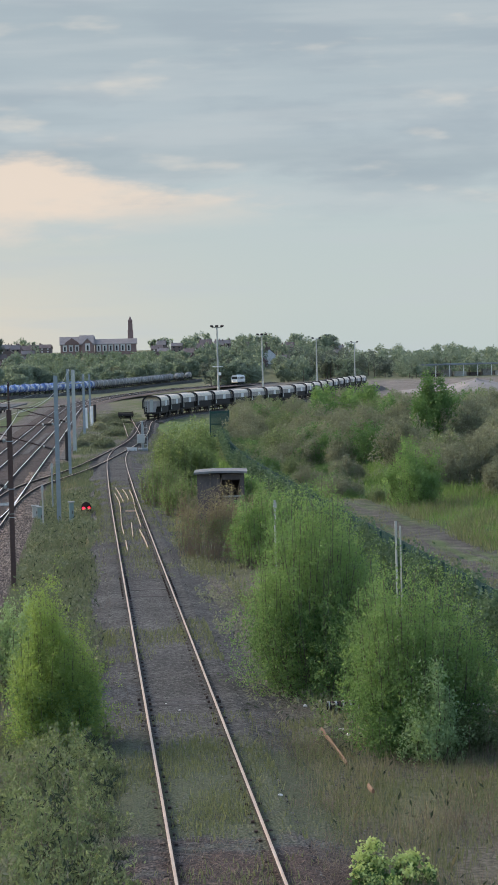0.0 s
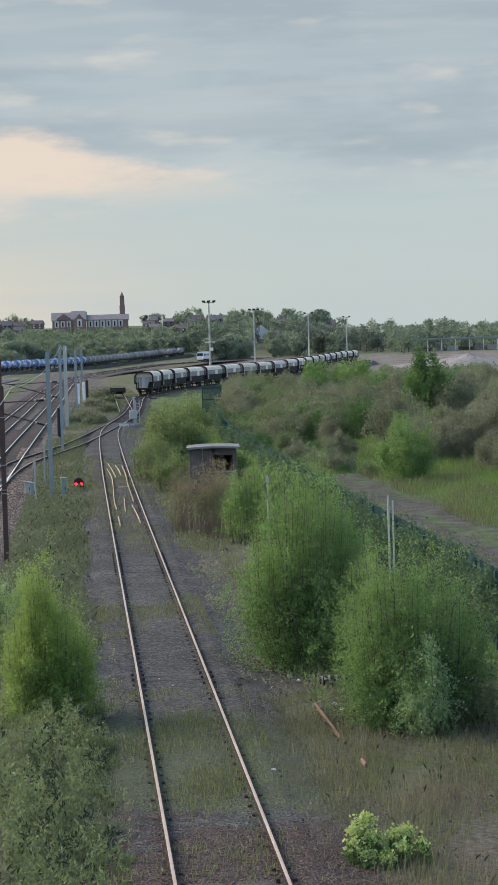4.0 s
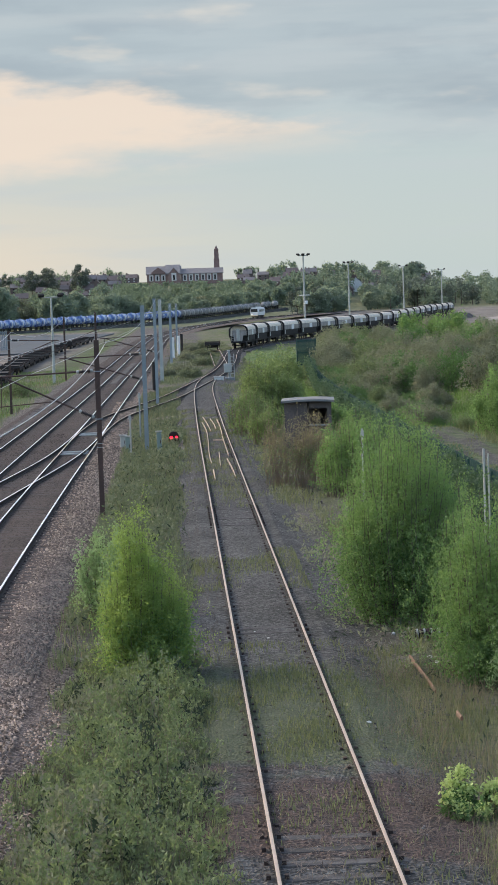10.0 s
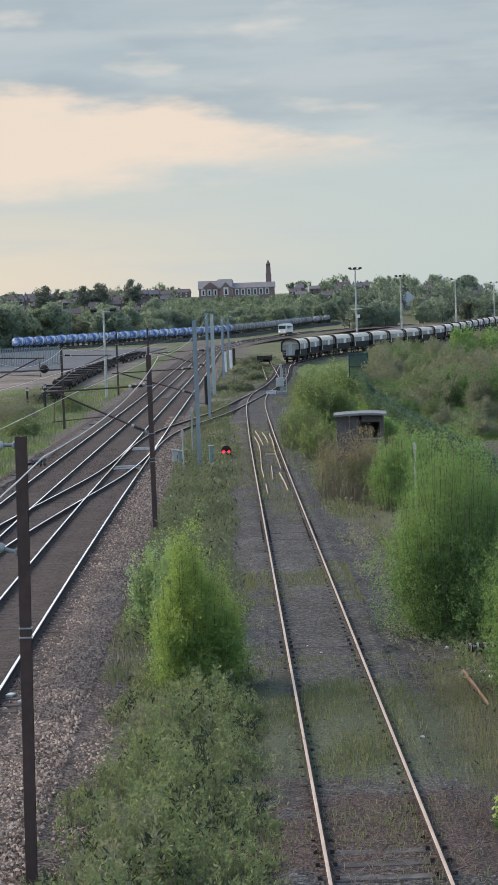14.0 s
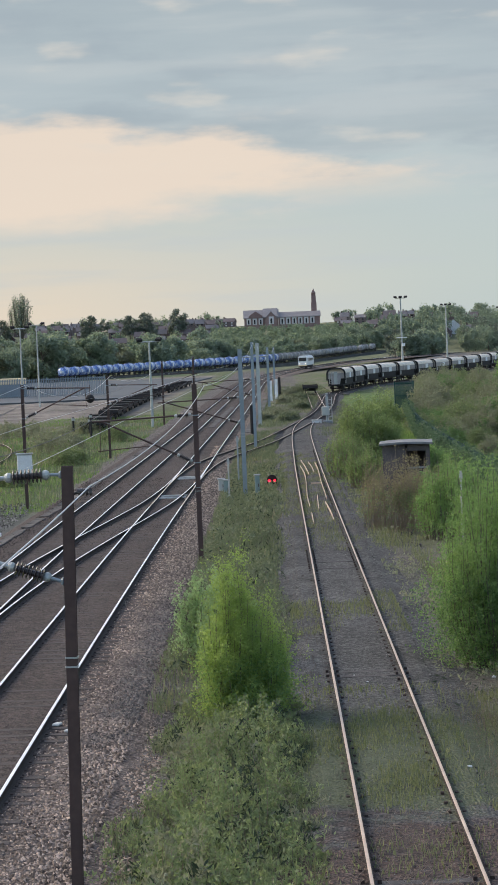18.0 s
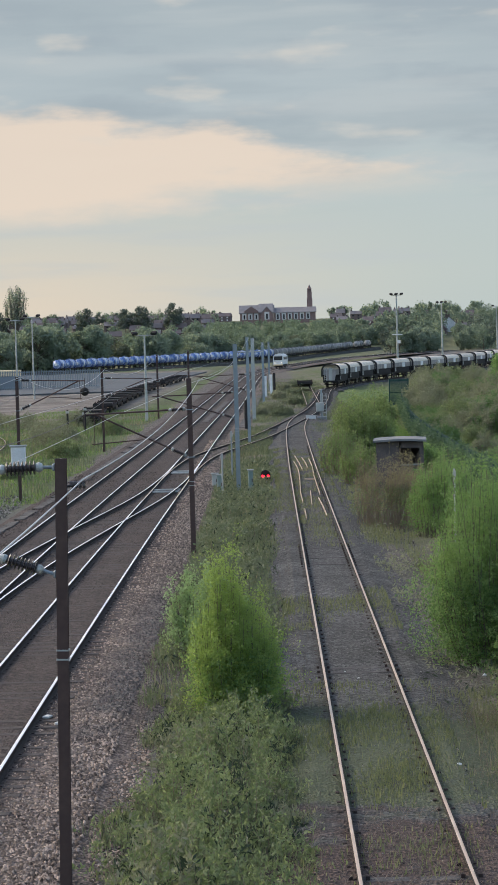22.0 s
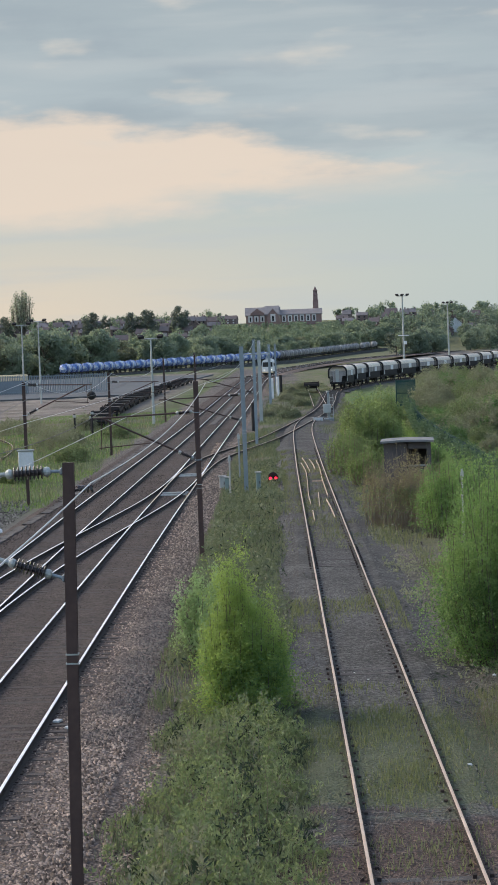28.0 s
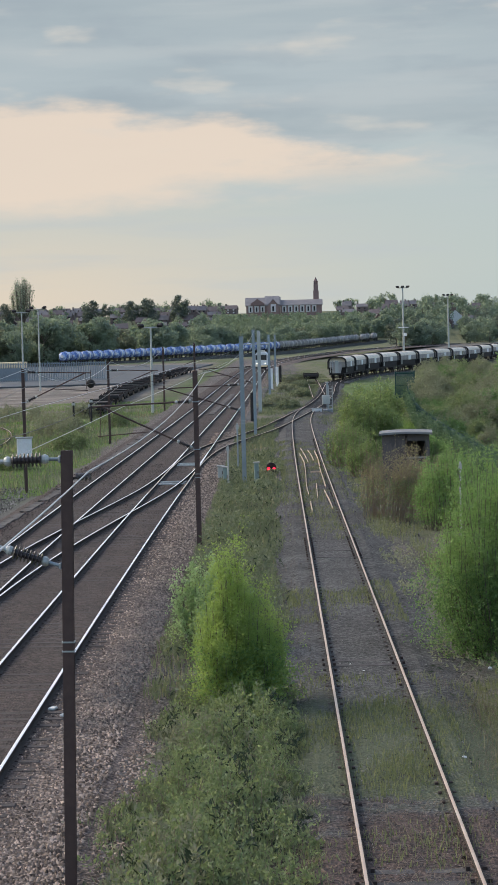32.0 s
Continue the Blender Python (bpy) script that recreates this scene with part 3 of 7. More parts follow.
def sleeper_mesh(mat):
    if mat.name not in SLEEPER_MESH:
        bm = box(bmesh.new(), 0, 0, -0.13, 2.55, 0.25, 0.13, 0.015)
        me = bpy.data.meshes.new("sleeper")
        bm.to_mesh(me)
        bm.free()
        me.materials.append(mat)
        SLEEPER_MESH[mat.name] = me
    return SLEEPER_MESH[mat.name]


def place(path, s, i=None):
    """The pose on a path at its point number s."""
    h = headings(path)[s]
    x, y, z = path[s]
    return pose(x, y, z, 0, 0, math.degrees(math.atan2(h[1], h[0])) - 90)


HEAD_OLD = ((-0.026, 0.0005), (-0.02, 0.0045), (0.018, 0.0045), (0.024, 0.0005))


def railway(name, points, label, head, sleeper, near, far, z=0.0, spacing=0.7, drop=0.143, sunk=()):
    """A track: two rails with worn heads, single sleepers as far as near, joined ones beyond, and the chairs that hold the rails."""
    track = thing(name, pose(0, 0, 0), label, "railway track", "railway tracks", "structure")
    path = smooth_path([(*p, z) if len(p) == 2 else p for p in points], 0.7)
    h = headings(path)
    for side in (-0.7525, 0.7525):
        off = path + np.stack([h[:, 1] * side, -h[:, 0] * side, 0 * h[:, 0]], 1)
        coarse = off[np.unique(np.concatenate([np.arange(0, len(off), 4), [len(off) - 1]]))]
        rail = part("rail", sweep("rail", coarse, RAIL, M_RAIL_SIDE), None, track)
        part("rail_head", sweep("rail_head", coarse, HEAD_OLD if head is M_RAIL_OLD else HEAD, head, closed=False), None, rail, "worn running surface")
    rng = np.random.default_rng(len(name) * 7 + int(abs(points[0][0]) * 10))
    v, f, cv, cf = [], [], [], []
    for i in range(0, len(path), max(1, round(spacing / 0.7))):
        x, y, zz = path[i]
        if y < near[0] or y > far:
            continue
        m = pose(x, y, zz - drop - (0.022 if any(a < y < b for a, b in sunk) else -0.016 if sunk else 0) + rng.uniform(-0.016, 0.012), 0, 0, math.degrees(math.atan2(h[i][1], h[i][0])) - 90 + rng.uniform(-0.7, 0.7))
        if y < near[1]:
            part("sleeper", sleeper_mesh(sleeper), None, track, at=m)
            for side in (-0.7525, 0.7525):
                for e in (-0.115, 0.115):
                    b = len(cv)
                    cv += [m @ Vector((side + e + a * 0.028, c * 0.05, d)) for d in (0.0, 0.055 if sunk else 0.02) for a, c in ((-1, -1), (1, -1), (1, 1), (-1, 1))]
                    cf += [(b, b + 1, b + 5, b + 4), (b + 1, b + 2, b + 6, b + 5), (b + 2, b + 3, b + 7, b + 6), (b + 3, b, b + 4, b + 7), (b + 4, b + 5, b + 6, b + 7)]
        else:
            b = len(v)
            v += [m @ Vector((a * 1.27, c * 0.125, d)) for d in (-0.1, 0.0) for a, c in ((-1, -1), (1, -1), (1, 1), (-1, 1))]
            f += [(b, b + 1, b + 5, b + 4), (b + 1, b + 2, b + 6, b + 5), (b + 2, b + 3, b + 7, b + 6), (b + 3, b, b + 4, b + 7), (b + 4, b + 5, b + 6, b + 7)]
    if cv:
        tagged(part("rail_chairs", mesh_of("rail_chairs", cv, cf, M_CHAIR), None, track), "rusty iron rail chairs", kind="stuff")
    if v:
        tagged(part("far_sleepers", mesh_of("far_sleepers", v, f, sleeper), None, track), kind="stuff")
    return track, path


RIGHT_MAIN = [(-5.5, -30), (-5.5, 40), (-5.45, 60), (-5.3, 90), (-5.05, 115), (-4.85, 150), (-4.4, 200), (-3.7, 275), (-3.0, 400), (-2.3, 480), (0.6, 550), (3.9, 592), (9.0, 636), (22.9, 717), (32.5, 767), (59.9, 880), (92, 985)]
LEFT_MAIN = [(-8.8, -30), (-8.8, 60), (-8.75, 75), (-8.6, 95), (-8.25, 130), (-7.9, 165), (-7.5, 210), (-7.05, 292), (-6.4, 400), (-5.7, 480), (-2.8, 552), (0.6, 596), (5.8, 640), (19.6, 722), (29.2, 772), (56.5, 886), (88, 992)]
CROSSOVER = [(-8.8, 40), (-8.75, 58), (-8.2, 71), (-7.4, 82), (-6.45, 93), (-5.6, 104), (-5.1, 118), (-4.95, 135)]
LINK = [(-5.2, 100), (-5.0, 122), (-4.5, 136), (-3.6, 145), (-2.0, 156), (-0.4, 168), (1.1, 185), (2.6, 202), (4.6, 226), (6.4, 262), (7.6, 300), (8.6, 322)]
SIDING = [(1.785, -30), (1.785, 112), (1.92, 150), (2.08, 178), (2.6, 198), (3.6, 214)]
SPUR = [(5.05, 246), (5.2, 262), (5.6, 310), (6.25, 380)]


def bed(name, points, half, mat, label, top=-0.165, foot=0.9, z=0.0, heaped=0.0):
    """A ballast bed with sloping shoulders."""
    path = smooth_path([(*p, z) if len(p) == 2 else p for p in points], 3.0)
    prof = [(-half - foot, -0.5 if foot < 2 else -1.9), (-half, top - 0.04), (-half * 0.5, top), (0, top - 0.006), (half * 0.5, top), (half, top - 0.04), (half + foot, -0.5 if foot < 2 else -1.9)]
    if heaped:
        prof[2:5] = [(-1.2, top + heaped), (-0.86, top + heaped * 0.6), (-0.7, top), (0, top + 0.008), (0.7, top), (0.86, top + heaped * 0.6), (1.2, top + heaped)]
    tagged(new(name, sweep(name, path, prof, mat, closed=False)), label, "ballast", kind="structure")


bed("ballast_main", [((a[0] + b[0]) / 2, (a[1] + b[1]) / 2, far_rise(a[1])) for a, b in zip(RIGHT_MAIN, LEFT_MAIN)], 4.1, M_BALLAST_MAIN, "brown-grey main line ballast with sloping shoulders", -0.14, 1.1)
bed("ballast_siding", SIDING, 1.45, M_BALLAST_OLD, "dark old siding ballast level with the ground", -0.118, 1.95, heaped=0.03)
bed("ballast_link", LINK[2:], 1.5, M_BALLAST_OLD, "dark ballast of the linking track", -0.178, 0.6)

railway("main_track_right", [(x, y, far_rise(y)) for x, y in RIGHT_MAIN], "polished main line rails on grimy sleepers", M_RAIL_SHINY, M_SLEEPER_MAIN, (26, 165), 500)
railway("main_track_left", [(x, y, far_rise(y)) for x, y in LEFT_MAIN], "polished main line rails on grimy sleepers", M_RAIL_SHINY, M_SLEEPER_MAIN, (38, 165), 500)
railway("crossover_track", CROSSOVER, "polished crossover rails between the main tracks", M_RAIL_SHINY, M_SLEEPER_MAIN, (60, 100), 100, 0.002)
railway("link_track", LINK, "dull rusty rails linking siding and main line", M_RAIL_OLD, M_SLEEPER, (150, 180), 330, 0.003, drop=0.165)
railway("siding_track", SIDING, "dull rusty siding rails half sunk in ballast", M_RAIL_OLD, M_SLEEPER, (24, 150), 200, drop=0.124, sunk=((29, 46), (48, 69), (77, 200)))
railway("spur_track", SPUR, "overgrown rusty spur rails", M_RAIL_OLD, M_SLEEPER, (0, 0), 0, 0.002)


# ---- masts and wires ----
def lathe(p, q, profile, n=12):
    """A turned body between two points; the profile gives (share of the length, radius) pairs."""
    p, q = Vector(p), Vector(q)
    rot = (q - p).to_track_quat('Z', 'Y').to_matrix()
    bm = bmesh.new()
    rings = [[bm.verts.new(p + (q - p) * t + rot @ Vector((r * math.cos(6.2832 * k / n), r * math.sin(6.2832 * k / n), 0))) for k in range(n)] for t, r in profile]
    for a, b in zip(rings[:-1], rings[1:]):
        for k in range(n):
            bm.faces.new((a[k], a[(k + 1) % n], b[(k + 1) % n], b[k]))
    bm.faces.new(rings[0][::-1])
    bm.faces.new(rings[-1])
    return bm


def insulator(parent, p, q, sheds=8, r=0.098):
    """A ribbed insulator between two points, with rounded pale end fittings."""
    p, q = Vector(p), Vector(q)
    d = (q - p)
    prof = [(0.14, 0.04)]
    for i in range(sheds):
        c = 0.18 + 0.64 * i / (sheds - 1)
        prof += [(c - 0.03, 0.04), (c - 0.016, r), (c + 0.01, r * 0.86), (c + 0.022, 0.042)]
    ins = part("insulator", lathe(p, q, prof + [(0.86, 0.04)]), M_CERAMIC, parent, "dark ribbed insulator")
    knob = [(0.0, 0.02), (0.12, 0.05), (0.45, 0.068), (0.8, 0.06), (1.0, 0.036)]
    part("end_cap", lathe(p - d * 0.04, p + d * 0.16, knob), M_CAP, ins)
    part("end_cap", lathe(q + d * 0.04, q - d * 0.16, knob), M_CAP, ins)


def cantilever(mast, zu, zl, reach, side=-1, ins=0.55, rake=None, gap=0.0, plates=True):
    """An upper tube and a raking lower tube on insulators, with a steady arm; side -1 reaches to the left."""
    s = side
    a, b = 0.16 + gap, 0.16 + gap + ins
    insulator(mast, (s * a, 0, zu), (s * b, 0, zu - 0.03))
    part("upper_tube", rod(bmesh.new(), (s * b, 0, zu - 0.03), (s * reach, 0, zu - 0.12), 0.03), M_STEEL_DARK if plates else M_CAP, mast)
    end = Vector((s * reach * 0.92, 0, zu - 0.1 if rake is None else zl + rake * (reach * 0.92 - 0.1)))
    root = Vector((s * 0.1, 0, zl))
    way = (end - root).normalized()
    i0, i1 = root + way * (0.08 + gap), root + way * (0.08 + gap + ins)
    insulator(mast, i0, i1)
    part("raking_tube", rod(bmesh.new(), i1, end, 0.032), M_STEEL_DARK if plates else M_CAP, mast)
    if gap:
        part("insulator_link", rod(bmesh.new(), (s * 0.06, 0, zu), (s * a, 0, zu), 0.022), M_STEEL_GREY, mast)
        part("insulator_link", rod(bmesh.new(), root, i0, 0.024), M_STEEL_GREY, mast)
        for z in (zl, zu):
            part("clamp", box(bmesh.new(), s * 0.09, 0, z - 0.05, 0.05, 0.1, 0.1, 0.02), M_STEEL_GREY, mast)
    part("steady_arm", rod(rod(bmesh.new(), (s * reach * 0.95, 0, zl + 0.5), (s * reach * 0.45, 0, zl + 0.62), 0.018), (s * reach * 0.92, 0, zu - 0.1), (s * reach * 0.93, 0, zl + 0.45), 0.014), M_STEEL_DARK, mast)
    if plates:
        for z in (zu, zl):
            part("bracket", box(bmesh.new(), 0, 0, z - 0.04, 0.24, 0.24, 0.03), M_STEEL_GREY, mast)


def mast(x, y, base, top, mat, label, width=0.26, group="catenary masts", bands=None):
    """A steel H-section mast on a concrete foot."""
    m = thing("catenary_mast", pose(x, y, base), label, "mast", group)
    h = top - base
    w = width / 2
    bm = bmesh.new()
    outline = [(-w, -w), (w, -w), (w, -w + 0.024), (0.01, -w + 0.024), (0.01, w - 0.024), (w, w - 0.024), (w, w), (-w, w), (-w, w - 0.024), (-0.01, w - 0.024), (-0.01, -w + 0.024), (-w, -w + 0.024)]
    lo = [bm.verts.new((p, q, 0)) for p, q in outline]
    hi = [bm.verts.new((p, q, h)) for p, q in outline]
    for k in range(12):
        bm.faces.new((lo[k], lo[(k + 1) % 12], hi[(k + 1) % 12], hi[k]))
    bm.faces.new(lo[::-1])
    bm.faces.new(hi)
    part("post", bm, mat, m)
    part("foot", box(bmesh.new(), 0, 0, -0.25, 0.5, 0.5, 0.28, 0.03), M_SLEEPER, m, "weathered foot block")
    for z in bands or (h * 0.41, h * 0.43):
        part("band", box(bmesh.new(), 0, 0, z, width + 0.02, width + 0.02, 0.02), M_CAP, m, "pale strap round the post")
    return m


M0 = mast(-2.83, 28.1, -0.35, 5.68, M_STEEL_DARK, "dark brown steel catenary mast with two insulated arms", 0.145, bands=(3.41, 3.53))
M0.matrix_basis = pose(-2.83, 28.1, -0.35, 0, 1.1, 0)
cantilever(M0, 5.92, 4.53, 3.4, rake=0.31, gap=0.09, plates=False)
M1 = mast(-2.75, 75.3, -0.35, 5.95, M_STEEL_DARK, "dark brown steel catenary mast with arms over the tracks", 0.17)
cantilever(M1, 5.25, 3.6, 3.6)
M2 = mast(-1.62, 108.5, -0.3, 7.09, M_STEEL_GREY, "tall grey galvanised steel mast", 0.21)
cantilever(M2, 5.0, 3.7, 4.2)
M3 = mast(-1.47, 158, -0.3, 7.55, M_STEEL_GREY, "tall grey galvanised steel mast", 0.21)
cantilever(M3, 5.2, 4.0, 4.0)
M4 = mast(-1.42, 208, -0.3, 7.6, M_CAP, "pale thick galvanised mast with a cross arm", 0.33)
part("cross_arm", rod(bmesh.new(), (-1.6, 0, 6.6), (1.0, 0, 6.6), 0.06), M_CAP, M4)
M5 = mast(-0.6, 270, -0.3, 7.2, M_STEEL_GREY, "distant grey steel mast", 0.3)
M6 = mast(0.2, 335, -0.3, 7.2, M_STEEL_GREY, "distant grey steel mast", 0.3)
L1 = mast(-12.5, 108, -0.5, 5.75, M_STEEL_DARK, "dark steel mast with a white cabinet on it", 0.15)
cantilever(L1, 6.1, 4.6, 3.4, 1)
bm = box(bmesh.new(), 0, -0.28, 1.8, 0.72, 0.35, 1.0, 0.03)
cab = part("cabinet", bm, M_WHITE, L1, "white equipment cabinet")
part("cabinet_roof", box(bmesh.new(), 0, -0.28, 2.802, 0.84, 0.46, 0.08, 0.02), M_CAP, cab)
L2 = mast(-12.0, 157, -0.5, 5.55, M_STEEL_DARK, "dark steel mast beside grass", 0.16)
cantilever(L2, 5.4, 4.0, 3.6, 1)
L3 = mast(-11.3, 222, -0.5, 6.2, M_STEEL_DARK, "distant dark steel mast", 0.18)
cantilever(L3, 5.4, 4.0, 3.6, 1)
L4 = mast(-10.6, 290, -0.5, 6.4, M_STEEL_DARK, "distant dark steel mast", 0.24)


def wire(name, pts, sag, r, mat, label):
    """A wire hung from point to point with a given sag."""
    p = []
    for a, b in zip(pts[:-1], pts[1:]):
        a, b = np.array(a, float), np.array(b, float)
        for t in np.linspace(0, 1, 14, endpoint=False):
            q = a + (b - a) * t
            q[2] -= sag * 4 * t * (1 - t)
            p.append(q)
    p.append(np.array(pts[-1], float))
    prof = [(r * math.cos(k * math.pi / 3), r * math.sin(k * math.pi / 3)) for k in range(6)]
    return tagged(new(name, sweep(name, np.array(p), prof, mat)), label, "wire", "overhead wires")


wire("earth_wire", [(-3.3, -12, 5.2), (-2.44, 28.2, 5.4), (-2.42, 75.4, 5.86)], 0.32, 0.0095, M_WIRE, "pale bare earth wire hung along the mast tops")
wire("earth_wire", [(-2.42, 75.4, 5.86), (-1.35, 158, 7.55), (-1.3, 208, 7.5), (-0.5, 270, 7.1), (0.3, 335, 7.1)], 0.6, 0.0095, M_WIRE, "pale bare earth wire hung along the mast tops")
for cx, ys in ((-5.45, "r"), (-8.75, "l")):
    shift = [0, 0, 0.15, 0.6, 1.05, 1.75, 2.4]
    yy = [-15, 29.5, 75.3, 130, 190, 275, 400]
    wire("contact_wire", [(cx + s, y, 4.75) for s, y in zip(shift, yy)], 0.03, 0.009, M_WIRE, "thin overhead contact wire")
    wire("messenger_wire", [(cx + s, y, 5.55) for s, y in zip(shift, yy)], 0.45, 0.009, M_WIRE_DARK, "thin overhead messenger wire")
wire("feeder_wire", [(-13.5, -15, 5.6), (-12.3, 108, 5.75), (-11.8, 157, 5.5), (-11.2, 222, 6.2), (-10.5, 290, 6.4)], 1.0, 0.012, M_WIRE, "pale feeder wire over the grass")
bm = rod(bmesh.new(), (0.05, 0.08, 5.66), (0.3, 0.1, 5.72), 0.02)
for k in range(4):
    rod(bm, (0.12 + 0.05 * k, 0.1, 5.68), (0.15 + 0.05 * k, 0.1, 5.69), 0.055, 0.04, 10)
part("standoff_insulator", bm, M_CERAMIC, M0, "small dark standoff insulator")


bm = rod(bmesh.new(), (0, 0, -0.04), (0, 0, 0.04), 0.26, 0.26, 16)
bmesh.ops.create_uvsphere(bm, u_segments=16, v_segments=10, radius=0.24)
weight = thing("balance_weight", pose(-10.15, 120, 4.7), "black round weight hung from the overhead wires", "weight")
part("ball", bm, M_UNDER, weight)
part("hanger", rod(bmesh.new(), (0, 0, 0.2), (0, 0, 0.75), 0.02), M_WIRE_DARK, weight)


# ---- signals, cabinets and posts between the tracks ----
def ground_signal():
    s = thing("ground_signal", pose(-0.28, 114, -0.28), "low ground signal showing two red lights", "signal")
    part("stand", rod(bmesh.new(), (0, 0, -0.1), (0, 0, 0.28), 0.06), M_STEEL_GREY, s)
    bm = rod(bmesh.new(), (0, -0.1, 0.46), (0, 0.12, 0.46), 0.26, 0.26, 20)
    box(bm, 0, 0.01, 0.24, 0.52, 0.22, 0.24)
    part("lamp_case", bm, M_UNDER, s, "black round-topped case")
    for x in (-0.14, 0.14):
        part("red_lamp", rod(bmesh.new(), (x, -0.16, 0.4), (x, -0.1, 0.4), 0.07, 0.075, 14), M_RED_GLOW, s, "glowing red lens")


ground_signal()


def colour_signal():
    s = thing("signal_post", pose(5.0, 207, -0.3), "short grey post with a ladder and a pale cabinet", "signal")
    part("post", rod(bmesh.new(), (0, 0, 0), (0, 0, 2.75), 0.1), M_STEEL_GREY, s)
    part("cap", box(bmesh.new(), 0, 0, 2.75, 0.3, 0.3, 0.1, 0.03), M_CAP, s)
    for x in (0.12, 0.46):
        part("ladder_stile", rod(bmesh.new(), (x, -0.25, 0), (x, -0.25, 2.5), 0.03), M_CAP, s)
    for k in range(7):
        part("ladder_rung", rod(bmesh.new(), (0.12, -0.25, 0.3 + 0.32 * k), (0.46, -0.25, 0.3 + 0.32 * k), 0.02), M_CAP, s)
    part("cabinet", box(bmesh.new(), -0.15, -0.3, 0.75, 0.75, 0.4, 0.85, 0.04), M_CAP, s, "pale cabinet on the post")
    part("base", box(bmesh.new(), 0, 0, -0.1, 0.9, 0.9, 0.35, 0.05), M_CONCRETE, s)


colour_signal()


def small_cabinet(x, y, w, h, mat, label):
    c = thing("trackside_cabinet", pose(x, y, -0.35), label, "cabinet", "trackside cabinets")
    body = part("body", box(bmesh.new(), 0, 0, 0.15, w, w * 0.6, h, 0.03), mat, c)
    part("lid", box(bmesh.new(), 0, 0, h + 0.155, w + 0.1, w * 0.6 + 0.1, 0.07, 0.02), M_CAP, body)
    part("plinth", box(bmesh.new(), 0, 0, -0.05, w + 0.06, w * 0.6 + 0.06, 0.196), M_CONCRETE, c)
    part("door_handle", box(bmesh.new(), w * 0.3, -w * 0.3 - 0.02, h * 0.6, 0.04, 0.04, 0.16), M_STEEL_DARK, body)


small_cabinet(-2.5, 106, 0.26, 0.9, M_GREEN_PALE, "pale green trackside cabinet")
small_cabinet(-1.0, 107.5, 0.24, 1.0, M_GREEN_PALE, "pale green trackside cabinet behind a mast")
small_cabinet(-2.9, 112, 0.3, 0.6, M_CAP, "small pale trackside box")
small_cabinet(3.9, 203, 0.9, 0.35, M_WHITE, "low white point machine cover")


def marker_post(x, y, h, r, mat, label, cap=True):
    p = thing("marker_post", pose(x, y, -0.35), label, "post", "marker posts")
    part("post", rod(bmesh.new(), (0, 0, -0.1), (0, 0, h), r), mat, p)
    if cap:
        part("plate", box(bmesh.new(), 0, -r - 0.02, h - 0.3, r * 3.4, 0.03, 0.22, 0.01), M_CAP, p)


marker_post(-2.35, 105.2, 2.2, 0.04, M_CAP, "white marker post with a plate")
marker_post(-2.1, 118.5, 2.7, 0.045, M_STEEL_GREY, "pale marker post beside the track")
marker_post(-1.95, 186, 2.6, 0.17, M_UNDER, "short black post beside the main line", False)
for px_, py_ in ((-0.4, 300), (0.4, 312), (0.9, 330)):
    marker_post(px_, py_, 2.9, 0.2, M_WHITE if px_ < 0.5 else M_UNDER, "thick short post beyond the masts", False)
marker_post(8.15, 58, 3.3, 0.03, M_CAP, "pale metal tube post by the fence", False)
marker_post(8.3, 58.2, 3.15, 0.024, M_CAP, "pale metal tube post by the fence", False)
marker_post(6.33, 75, 2.95, 0.035, M_CAP, "thin pale post with a small plate among bushes")


def board_stack(x, y, n, mat, label):
    b = thing("track_boards", pose(x, y, -0.13), label, "boards", "track boards")
    for k in range(n):
        part("board", box(bmesh.new(), 0, k * 1.5, 0, 1.35, 0.13, 0.08, 0.015), mat, b)


board_stack(-5.2, 107, 2, M_CREAM, "pale timbers across the crossing")
board_stack(-4.95, 122.5, 2, M_CREAM, "pale timbers across the crossing")
slab = thing("walkway", pose(0, 0, 0), "pale concrete walkway slabs beside the main line", "walkway", kind="structure")
for k in range(26):
    part("slab", box(bmesh.new(), -2.35 + k * 0.045, 190 + k * 4.4, -0.25, 0.75, 4.2, 0.12, 0.02), M_SLEEPER, slab)
for k in range(16):
    part("slab", box(bmesh.new(), -6.0 + k * 0.05, 205 + k * 4.4, -0.22, 0.6, 4.2, 0.12, 0.02), M_SLEEPER, slab)


# ---- old rail pieces lying in the siding ----
def loose_rail(points, label, mat=M_RAIL_OLD, wide=0.045, z=-0.11):
    path = smooth_path([(x, y, z) for x, y in points], 0.5)
    prof = [(-wide / 2, 0), (-wide / 2, 0.06), (0, 0.085), (wide / 2, 0.06), (wide / 2, 0)]
    tagged(new("loose_rail", sweep("loose_rail", path, prof, mat)), label, "rail", "loose rails")


PALE = "thin pale rusty bent rail lying between the siding rails"
loose_rail([(1.54, 136.9), (1.69, 129.8), (1.79, 121.5)], PALE)
loose_rail([(1.95, 134.7), (2.08, 129.5), (2.11, 123.5)], PALE)
loose_rail([(1.4, 130.7), (1.58, 122.2), (1.49, 111), (1.39, 103.1), (1.41, 97)], PALE)
loose_rail([(2.35, 133.7), (2.4, 125.9), (2.33, 117.3)], PALE)
loose_rail([(2.31, 116.7), (2.3, 109.2), (2.29, 102.2)], PALE)
loose_rail([(1.89, 104.2), (1.77, 95.3)], "short pale rail offcut in the siding")
loose_rail([(2.16, 99.7), (2.25, 94.2), (2.26, 88.9)], PALE)
loose_rail([(1.42, 93.1), (1.41, 88.1)], "short pale rail offcut in the siding")
